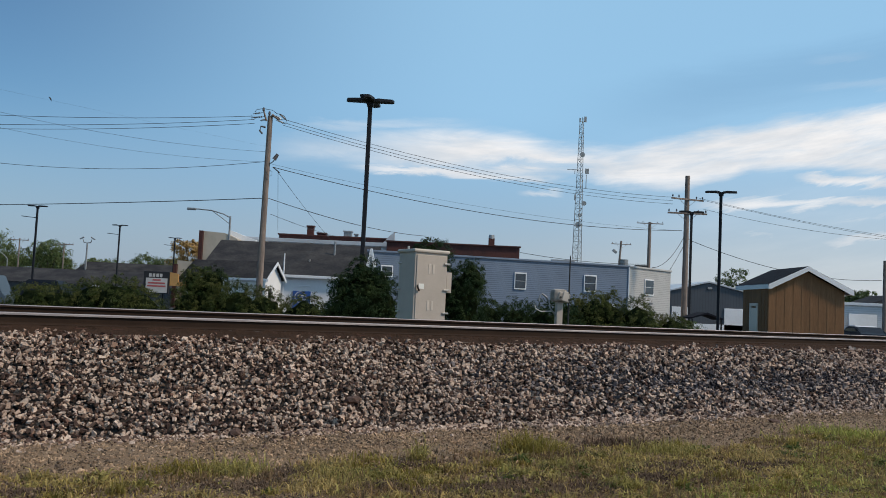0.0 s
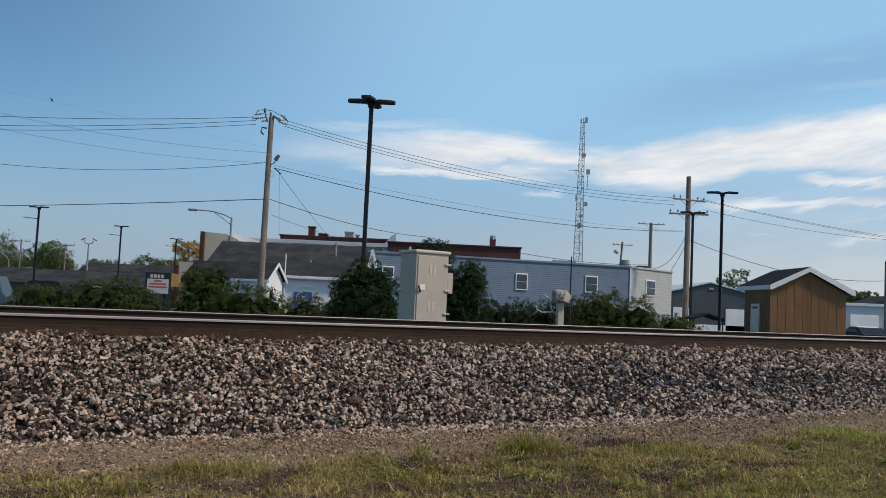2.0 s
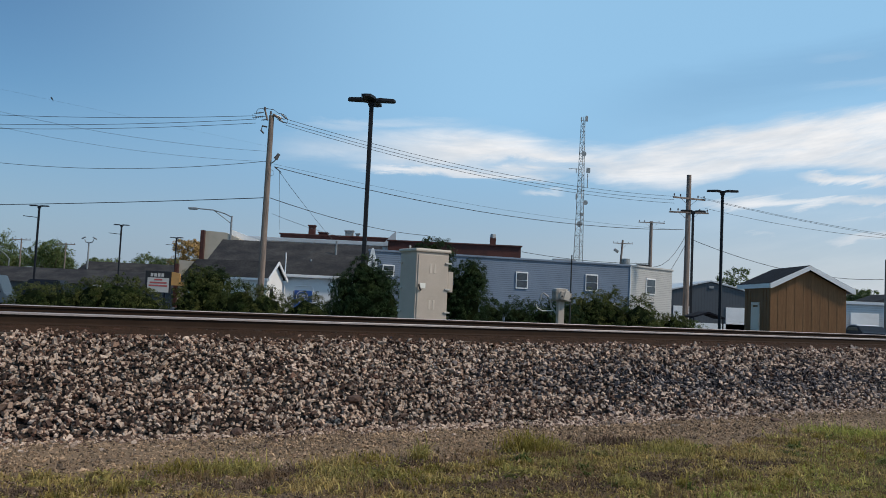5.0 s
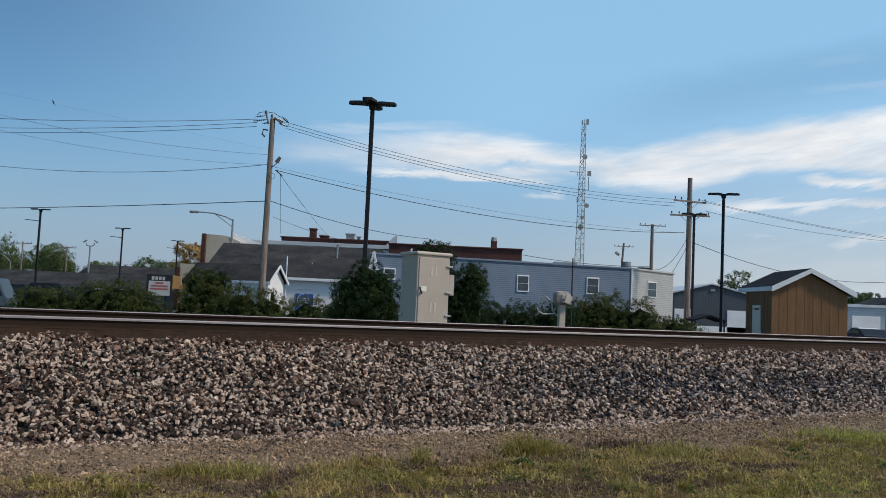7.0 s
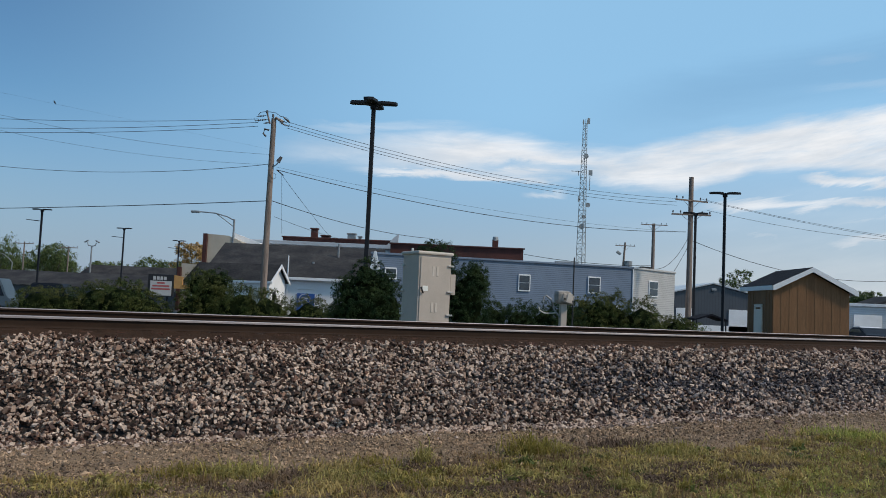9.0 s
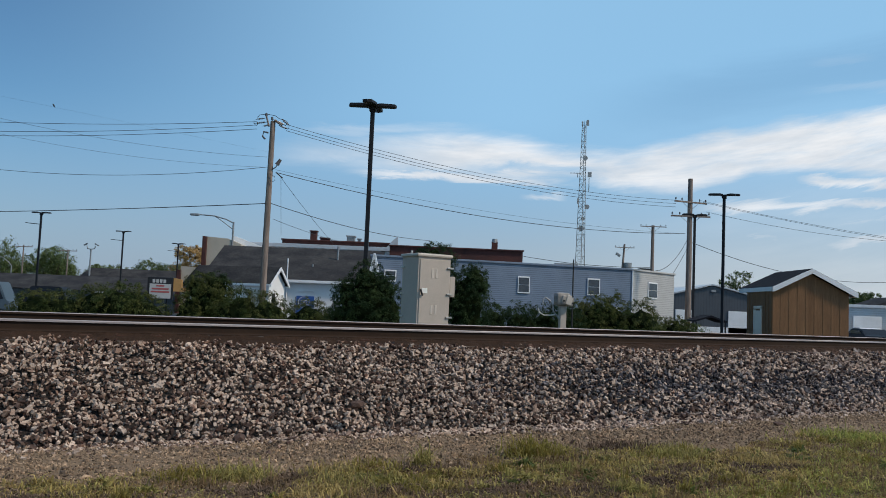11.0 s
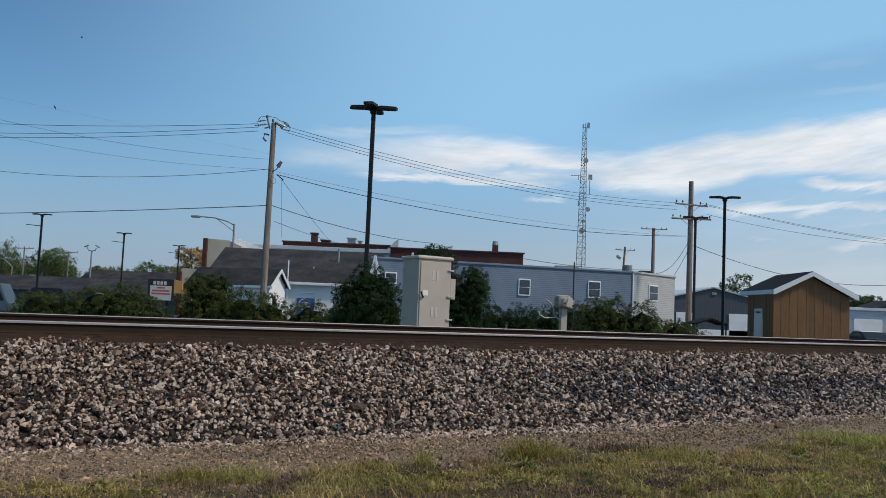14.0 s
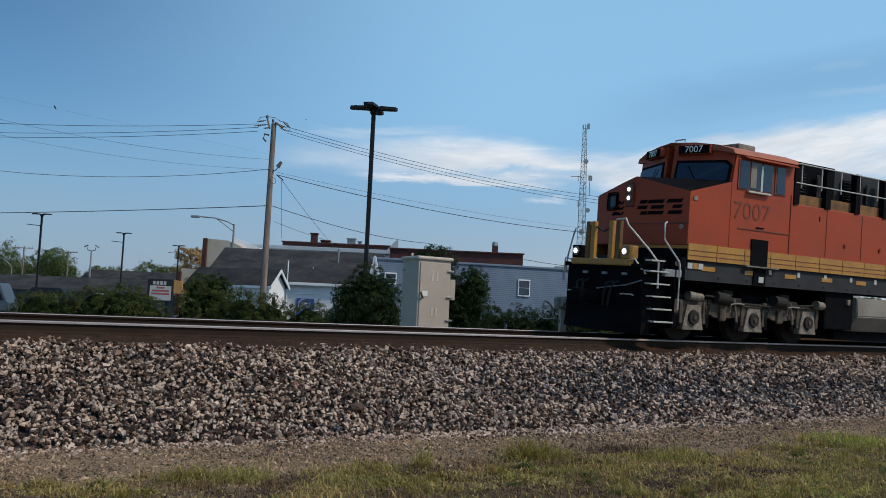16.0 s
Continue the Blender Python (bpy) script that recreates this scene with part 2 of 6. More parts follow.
M_dry = mat("dead grass", (0.27, 0.180, 0.096), 0.9, 0, 0.3, 1, 20, 0, (0.165, 0.108, 0.062), island=0.4, spec=0.1, thin=0.35)
M_juniper = leaf_mat("juniper needles", (0.038, 0.058, 0.017), (0.110, 0.112, 0.036))
M_juniper_dark = leaf_mat("dark evergreen needles", (0.016, 0.034, 0.015), (0.042, 0.062, 0.022))
M_core = mat("painted-dark foliage core", (0.008, 0.013, 0.005), 0.95, 0, 0.5, 6, 25, 0.8, (0.014, 0.020, 0.007), spec=0.03)
M_tree = leaf_mat("tree leaves", (0.080, 0.118, 0.046), (0.125, 0.150, 0.062), 0.4)
M_autumn = leaf_mat("autumn leaves", (0.40, 0.25, 0.10), (0.30, 0.21, 0.09))
M_bark = mat("bark", (0.10, 0.08, 0.06), 0.95, 0, 0.3, 5, 40, 0.6)
M_polewood = mat("weathered pole wood", (0.27, 0.210, 0.178), 0.9, 0, 0.45, 9, 45, 0.5, (0.120, 0.096, 0.086), stretch=(1, 1, 0.06))
M_bronze = mat("dark bronze paint", (0.011, 0.012, 0.017), 0.6, 0.0, 0.2, 4, 60, 0.05, spec=0.3)
M_galv = mat("galvanised steel", (0.33, 0.34, 0.35), 0.55, 0.6, 0.25, 5, 60, 0.1)
M_wire = mat("black cable", (0.03, 0.03, 0.035), 0.6, 0.0, 0.1, 2, 20, 0)
M_insul = mat("glazed insulator", (0.10, 0.09, 0.09), 0.3, 0, 0.1, 10, 40, 0)
M_case = mat("aluminium case paint", (0.475, 0.405, 0.345), 0.6, 0.0, 0.10, 1.5, 50, 0.06, (0.42, 0.36, 0.305))
M_casecast = mat("cast housing paint", (0.34, 0.30, 0.26), 0.55, 0.0, 0.25, 6, 50, 0.15, (0.22, 0.195, 0.17))
M_caselid = mat("pale case lid", (0.57, 0.50, 0.43), 0.55, 0.0, 0.12, 2, 50, 0.06)
M_hw = mat("bare steel hardware", (0.50, 0.48, 0.45), 0.45, 0.7, 0.2, 10, 60, 0.1)
M_blackhw = mat("black iron", (0.025, 0.025, 0.025), 0.6, 0.2, 0.2, 10, 60, 0.1)
M_paper = mat("white notice", (0.78, 0.77, 0.72), 0.8, 0, 0.05, 5, 50, 0)
M_bluesiding = mat("blue-grey clapboard", (0.168, 0.222, 0.305), 0.7, 0, 0.14, 0.6, 30, 0.35, lines=("Z", 0.13, 0.45, 0.012))
M_whitesiding = mat("white clapboard", (0.45, 0.45, 0.445), 0.7, 0, 0.12, 0.6, 30, 0.35, lines=("Z", 0.13, 0.38, 0.012))
M_white = mat("white paint", (0.84, 0.85, 0.86), 0.6, 0, 0.10, 1.0, 40, 0.06)
M_trim = mat("white trim", (0.80, 0.81, 0.83), 0.55, 0, 0.06, 2, 40, 0.03)
M_shingle = mat("dark asphalt shingles", (0.030, 0.030, 0.033), 0.95, 0, 0.45, 0.7, 7, 0.7, (0.060, 0.058, 0.058), spec=0.1, stretch=(1, 0.5, 2.5))
M_shedroof = mat("black shingles", (0.020, 0.020, 0.026), 0.95, 0, 0.3, 2, 25, 0.5, spec=0.1)
M_brick = mat("dark red brick", (0.085, 0.028, 0.023), 0.9, 0, 0.35, 1.2, 10, 0.4, (0.044, 0.018, 0.016), lines=("Z", 0.077, 0.25, 0.008))
M_beige = mat("beige stucco", (0.50, 0.44, 0.36), 0.85, 0, 0.15, 1, 30, 0.2)
M_shedwood = mat("stained plywood siding", (0.225, 0.119, 0.060), 0.75, 0, 0.25, 5, 45, 0.15, (0.18, 0.094, 0.048), each=0.06, spec=0.2, stretch=(1, 1, 0.12))
M_cream = mat("cream door paint", (0.78, 0.69, 0.60), 0.6, 0, 0.08, 2, 40, 0.03)
M_batten = mat("stained batten", (0.235, 0.124, 0.062), 0.7, 0, 0.2, 2, 35, 0.15, spec=0.2)
M_metalgrey = mat("charcoal metal cladding", (0.075, 0.085, 0.10), 0.55, 0.2, 0.12, 1, 30, 0.2, lines=("X", 0.30, 0.25, 0.02))
M_metalroof = mat("pale metal roof", (0.55, 0.57, 0.60), 0.5, 0.3, 0.1, 1, 30, 0.1)
M_asphalt = mat("parking lot asphalt", (0.06, 0.06, 0.062), 0.95, 0, 0.3, 0.5, 60, 0.4)
M_lawn = mat("far lawn", (0.075, 0.10, 0.030), 0.95, 0, 0.3, 0.05, 2, 0.4, (0.11, 0.105, 0.05))
M_glass = mat("window glass", (0.012, 0.018, 0.03), 0.10, 0, 0.05, 1, 5, 0, spec=0.35)
# bluish base colours paint in part of the sky's reflection
M_pane = mat("house window glass", (0.030, 0.042, 0.060), 0.12, 0, 0.3, 1.5, 5, 0, (0.05, 0.066, 0.085), spec=0.5)
M_darkin = mat("dark opening", (0.02, 0.02, 0.022), 0.8, 0, 0.1, 2, 10, 0)
M_blue = mat("blue bin paint", (0.012, 0.065, 0.26), 0.45, 0, 0.15, 2, 30, 0.03)
M_signblack = mat("black sign board", (0.018, 0.016, 0.018), 0.5, 0, 0.15, 3, 30, 0.02)
M_signwhite = mat("white sign board", (0.55, 0.54, 0.52), 0.5, 0, 0.08, 3, 30, 0.02)
M_signred = mat("faded red lettering", (0.45, 0.10, 0.09), 0.6, 0, 0.1, 5, 30, 0)
M_signorange = mat("orange sign box", (0.55, 0.30, 0.10), 0.6, 0, 0.15, 3, 30, 0)
M_carteal = mat("teal car paint", (0.075, 0.105, 0.135), 0.5, 0.0, 0.1, 2, 30, 0, spec=0.3)
M_carwhite = mat("white car paint", (0.72, 0.73, 0.74), 0.3, 0, 0.05, 2, 30, 0, coat=0.6)
M_cardark = mat("dark car paint", (0.012, 0.016, 0.026), 0.55, 0.0, 0.1, 2, 30, 0, spec=0.2)
M_rubber = mat("black rubber", (0.018, 0.018, 0.018), 0.85, 0, 0.2, 10, 50, 0.1)
M_paleblue = mat("pale blue siding", (0.58, 0.61, 0.635), 0.7, 0, 0.08, 0.6, 30, 0.2, lines=("Z", 0.2, 0.3, 0.012))
# locomotive
M_orange = mat("orange locomotive paint", (0.36, 0.055, 0.015), 0.5, 0, 0.20, 0.9, 25, 0.05, (0.30, 0.052, 0.021), spec=0.3)
M_faded = mat("sun-faded orange roof paint", (0.42, 0.135, 0.080), 0.65, 0, 0.2, 1.5, 25, 0.05, (0.34, 0.10, 0.058), spec=0.3)
M_dirtyyellow = mat("dirty yellow ledge paint", (0.24, 0.115, 0.032), 0.75, 0, 0.4, 3, 25, 0.08, (0.08, 0.046, 0.022))
M_fines = mat("rust-stained ballast fines", (0.046, 0.026, 0.017), 0.95, 0, 0.4, 3, 60, 0.8, (0.030, 0.018, 0.012), spec=0.1)
M_yellow = mat("yellow stripe paint", (0.43, 0.215, 0.036), 0.55, 0, 0.22, 2, 30, 0.04, (0.34, 0.165, 0.036))
M_grime = mat("grimy grey sill paint", (0.038, 0.040, 0.045), 0.8, 0.0, 0.3, 2, 30, 0.1, (0.028, 0.028, 0.030), spec=0.2)
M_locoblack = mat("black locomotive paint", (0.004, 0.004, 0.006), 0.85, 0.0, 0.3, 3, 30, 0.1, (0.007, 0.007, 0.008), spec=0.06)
M_truck = mat("dark truck steel", (0.024, 0.021, 0.019), 0.9, 0.0, 0.5, 4, 40, 0.3, (0.03, 0.027, 0.024), spec=0.3)
M_casting = mat("dusty tan casting", (0.115, 0.090, 0.066), 0.85, 0.0, 0.5, 5, 40, 0.3, (0.028, 0.023, 0.019), spec=0.3)
M_silver = mat("pale silver casting", (0.25, 0.215, 0.170), 0.75, 0.0, 0.5, 7, 40, 0.2, (0.085, 0.070, 0.056))
M_tank = mat("pale grey tank paint", (0.27, 0.245, 0.205), 0.7, 0.0, 0.3, 1.2, 30, 0.06, (0.18, 0.163, 0.138), spec=0.2)
M_rail_white = mat("white handrail paint", (0.52, 0.51, 0.48), 0.5, 0.1, 0.12, 6, 40, 0.02)
# the blue of reflected sky is put into the base colour
M_cabglass = mat("cab glass with painted sky reflection", (0.008, 0.016, 0.040), 0.06, 0, 0.1, 1, 5, 0, spec=0.6)
M_number = mat("dark number paint", (0.16, 0.035, 0.018), 0.6, 0, 0.1, 6, 40, 0)
M_numwhite = mat("white numerals", (0.80, 0.80, 0.78), 0.5, 0, 0.04, 6, 40, 0)
M_lens = glow("lit headlight", (1.0, 0.90, 0.74), 4.0)


# ---- building blocks ----
def part(name, bm, material, parent=None, label="", smooth=False):
    """Links a bmesh as one mesh object, under a thing or a part of one."""
    bmesh.ops.recalc_face_normals(bm, faces=bm.faces[:])
    me = bpy.data.meshes.new(name)
    bm.to_mesh(me)
    bm.free()
    me.materials.append(material)
    if smooth:
        for f in me.polygons:
            f.use_smooth = True
    ob = new(name, me)
    if parent:
        ob.parent = parent
    if label:
        ob["label"] = label
    return ob


def thing(name, m, label, category, group="", kind=""):
    """An empty at the base of a thing that has parts."""
    ob = new(name)
    ob.matrix_world = m
    ob.empty_display_size = 0.2
    return tagged(ob, label, category, group, kind)


def bm_box(size, at=(0, 0, 0), bevel=0.0, rot=None, bm=None):
    """A box of that size centred on at, with bevelled edges."""
    bm = bm or bmesh.new()
    m = Matrix.Translation(at) @ (rot.to_4x4() if rot else Matrix()) @ Matrix.Diagonal((*size, 1))
    made = bmesh.ops.create_cube(bm, size=1, matrix=m)
    if bevel:
        edges = {e for v in made["verts"] for e in v.link_edges}
        bmesh.ops.bevel(bm, geom=list(edges), offset=bevel, segments=2, affect="EDGES", profile=0.6)
    return bm


def bm_rod(a, b, r0, r1=None, seg=12, bm=None):
    """A round bar from a to b, tapering from r0 to r1."""
    bm = bm or bmesh.new()
    a, b = Vector(a), Vector(b)
    d = b - a
    m = Matrix.Translation((a + b) / 2) @ d.to_track_quat("Z", "Y").to_matrix().to_4x4()
    bmesh.ops.create_cone(bm, cap_ends=True, segments=seg, radius1=r0, radius2=r0 if r1 is None else r1, depth=d.length, matrix=m)
    return bm


def bm_path(points, r, seg=8, bm=None):
    """A bent pipe through points."""
    bm = bm or bmesh.new()
    pts = [Vector(p) for p in points]
    rings = []
    for i, p in enumerate(pts):
        d = (pts[min(i + 1, len(pts) - 1)] - pts[max(i - 1, 0)]).normalized()
        q = d.to_track_quat("Z", "Y")
        rings.append([bm.verts.new(p + q @ Vector((math.cos(k * math.tau / seg) * r, math.sin(k * math.tau / seg) * r, 0))) for k in range(seg)])
    for a, b in zip(rings, rings[1:]):
        for k in range(seg):
            bm.faces.new((a[k], a[(k + 1) % seg], b[(k + 1) % seg], b[k]))
    bm.faces.new(rings[0][::-1]), bm.faces.new(rings[-1])
    return bm


def bm_prism(outline, shift, bm=None):
    """A flat outline in space, thickened along shift."""
    bm = bm or bmesh.new()
    a = [bm.verts.new(Vector(p)) for p in outline]
    b = [bm.verts.new(Vector(p) + Vector(shift)) for p in outline]
    bm.faces.new(a[::-1]), bm.faces.new(b)
    for k in range(len(a)):
        j = (k + 1) % len(a)
        bm.faces.new((a[k], a[j], b[j], b[k]))
    return bm


def raw_mesh(name, verts, faces, material):
    """A large mesh from arrays of corners and of equal-sided faces."""
    me = bpy.data.meshes.new(name)
    verts, faces = np.asarray(verts, np.float32), np.asarray(faces, np.int32)
    n, k = faces.shape
    me.vertices.add(len(verts)), me.loops.add(n * k), me.polygons.add(n)
    me.vertices.foreach_set("co", verts.ravel())
    me.loops.foreach_set("vertex_index", faces.ravel())
    me.polygons.foreach_set("loop_start", np.arange(n, dtype=np.int32) * k)
    me.update(calc_edges=True)
    me.validate()
    me.shade_flat()
    me.materials.append(material)
    return new(name, me)


def words(text, size, m, material, parent, name="lettering", depth=0.004, width=0.0):
    cu = bpy.data.curves.new(name, "FONT")
    cu.body, cu.size, cu.extrude, cu.align_x, cu.align_y = text, size, depth, "CENTER", "CENTER"
    tmp = bpy.data.objects.new(name, cu)
    scene.collection.objects.link(tmp)
    me = bpy.data.meshes.new_from_object(tmp.evaluated_get(bpy.context.evaluated_depsgraph_get()))
    bpy.data.objects.remove(tmp)
    me.materials.clear()
    me.materials.append(material)
    ob = new(name, me)
    ob.parent = parent
    ob.matrix_local = m
    return ob


# ---- ground and railway ----
TURN = 31.06                             # the track's heading, degrees from the x axis
ALONG = Vector((math.cos(radians(TURN)), math.sin(radians(TURN)), 0))
ACROSS = Vector((-ALONG.y, ALONG.x, 0))
RAIL_Q, RAIL_Z, CANT = 13.907, 1.35, 0.075
TRACK = Matrix.Translation(ACROSS * RAIL_Q + Vector((0, 0, RAIL_Z))) @ pose(0, 0, 0, 0, 0, TURN)


def sq(s, q, z=0.0):
    """A place s metres along the track and q metres across from the camera."""
    p = ALONG * s + ACROSS * q
    return Vector((p.x, p.y, z))


def rise(q):
    return float(np.interp(q, [-60, 2, 5, 8, 10.9, 12, 18, 19.5, 26, 400], [0.1, 0.05, 0.03, -0.02, -0.09, -0.12, 0.05, 0.25, 0.15, 0.08]))


def bed(q):
    return float(np.interp(q, [10.6, 11.0, 13.25, 13.5, 13.9, 15.5, 16.1, 18.2], [-0.16, -0.11, 0.97, 1.03, 1.06, 1.12, 1.10, 0.0]))


def build_ground():
    ss = np.concatenate([np.linspace(-2500, -60, 8), np.arange(-40, 60, 2.0), np.linspace(70, 2500, 12)])
    qs = np.concatenate([np.linspace(-1500, -20, 5), np.arange(-4, 30, 0.6), np.linspace(34, 3500, 14)])
    verts, faces = [], []
    for s in ss:
        for q in qs:
            wob = 0.03 * noise.noise((s * 0.3, q * 0.5, 0)) if abs(s) < 60 and q < 30 else 0
            verts.append(sq(s, q, rise(q) + wob))
    w = len(qs)
    for i in range(len(ss) - 1):
        for j in range(w - 1):
            a = i * w + j
            faces.append((a, a + 1, a + w + 1, a + w))
    ob = raw_mesh("ground", verts, faces, M_soil)
    tagged(ob, "brown gravelly soil beside the railway", "ground", kind="structure")
    ob.data.materials.append(M_lawn)
    for f in ob.data.polygons:
        c = f.center
        q = Vector(c).dot(ACROSS)
        if q > 18 or q < -8 or abs(Vector(c).dot(ALONG)) > 60:
            f.material_index = 1
    # parking lot and street beyond the hedge
    bm = bmesh.new()
    bm.faces.new([bm.verts.new(p) for p in ((-75, 41, 0.19), (60, 41, 0.19), (60, 140, 0.19), (-75, 140, 0.19))])
    tagged(part("parking_lot", bm, M_asphalt), "grey asphalt parking lot behind the hedge", "parking lot", kind="structure")


build_ground()

RAIL_SHAPE = [(-0.076, -0.185), (0.076, -0.185), (0.076, -0.172), (0.020, -0.155), (0.010, -0.140), (0.009, -0.060), (0.016, -0.048),
              (0.036, -0.040), (0.038, -0.012), (0.030, -0.003), (0.018, 0.0), (-0.018, 0.0), (-0.030, -0.003), (-0.038, -0.012),
              (-0.036, -0.040), (-0.016, -0.048), (-0.009, -0.060), (-0.010, -0.140), (-0.020, -0.155), (-0.076, -0.172)]


def build_track():
    track = thing("railway_track", TRACK, "single railway track of rusty rails with shiny heads on stone ballast", "railway track", kind="structure")
    for y, z in ((0.0, 0.0), (1.505, CANT)):
        bm = bm_prism([(-80, y + a, z + b) for a, b in RAIL_SHAPE], (500, 0, 0))
        rail = part("rail", bm, M_rust, track, "rusty steel rail")
        low = -0.036 if y == 0 else -0.0105
        head = bm_prism([(-80, y + a, z + b) for a, b in ((-0.0395, low), (-0.0395, -0.010), (-0.031, -0.001), (-0.018, 0.0025),
                                                         (0.018, 0.0025), (0.031, -0.001), (0.0395, -0.010), (0.0395, -0.014))], (500, 0, 0))
        part("running_surface", head, M_shiny, rail, "polished rail head")
    tie = None
    plate = None
    for k in range(150):
        x = -12 + k * 0.52
        if tie is None:
            bm = bm_box((0.23, 2.36, 0.17), (0, 0, 0), 0.012)
            tie = part("tie", bm, M_tie, track)
            pb = bm_box((0.19, 0.34, 0.022), (0, 0, 0), 0.004)
            for dx in (-0.06, 0.06):
                for dy in (-0.105, 0.105):
                    bm_box((0.018, 0.03, 0.03), (dx, dy, 0.012), 0, None, pb)
            plate = part("tie_plate", pb, M_plate, tie, "rusty tie plate with spikes")
            o = new("tie_plate", plate.data)
            o.parent = tie
            plate.location, o.location = (0, -0.7525, 0.138), (0, 0.7525, 0.138)
            tie.location = (x, 0.7525, -0.345 + CANT / 2)
            tie.rotation_euler = (CANT / 1.505, 0, 0)
            first = (plate, o)
        else:
            t2 = new("tie", tie.data)
            t2.parent = track
            t2.location, t2.rotation_euler = (x, 0.7525 + random.uniform(-0.03, 0.03), -0.345 + CANT / 2), (CANT / 1.505, 0, random.uniform(-0.01, 0.01))
            if x < 30:
                for src in first:
                    o = new("tie_plate", plate.data)
                    o.parent = t2
                    o.location = src.location


build_track()


def lump(pebble=False):
    """A rough block (or a pebble) whose corners are pulled about to make each stone."""
    if pebble:
        v = np.array([(1, 0, 0), (-1, 0, 0), (0, 1, 0), (0, -1, 0), (0, 0, 1), (0, 0, -1)]) * 1.1
        f = [(a, b, c) if (a + b + c) % 2 == 0 else (a, c, b) for a, b, c in itertools.product((0, 1), (2, 3), (4, 5))]
        f = [(a, b, c) if np.dot(np.cross(v[b] - v[a], v[c] - v[a]), v[a]) > 0 else (a, c, b) for a, b, c in f]
        return v, np.array(f)
    v = np.array([(x, y, z) for x in (-1, 1) for y in (-1, 1) for z in (-1, 1)]) * 0.74
    f = np.array([(0, 1, 3), (0, 3, 2), (4, 6, 7), (4, 7, 5), (0, 4, 5), (0, 5, 1), (2, 3, 7), (2, 7, 6), (0, 2, 6), (0, 6, 4), (1, 5, 7), (1, 7, 3)])
    return v, f


def scatter_stones(name, centres, sizes, material, rng, flat=0.92, pebble=False):
    """Angular stones, each with its own turn and proportions, joined into one mesh."""
    v, f = lump(pebble)
    n = len(centres)
    a = rng.normal(size=(n, 4))
    a /= np.linalg.norm(a, axis=1, keepdims=True)
    w, x, y, z = a.T
    R = np.stack([1 - 2 * (y * y + z * z), 2 * (x * y - z * w), 2 * (x * z + y * w), 2 * (x * y + z * w), 1 - 2 * (x * x + z * z), 2 * (y * z - x * w),
                  2 * (x * z - y * w), 2 * (y * z + x * w), 1 - 2 * (x * x + y * y)], 1).reshape(n, 3, 3)
    stretch = np.stack([rng.uniform(0.9, 1.6, n), rng.uniform(0.6, 1.0, n), rng.uniform(0.45, 0.85, n)], 1)
    local = v[None] * (1 + rng.uniform(-0.50, 0.34, (n, len(v), 3))) * stretch[:, None] * sizes[:, None, None]
    world = np.einsum("nij,nkj->nki", R, local)
    world[:, :, 2] *= flat
    world += centres[:, None]
    faces = (f[None] + (np.arange(n) * len(v))[:, None, None]).reshape(-1, 3)
    return raw_mesh(name, world.reshape(-1, 3), faces, material)


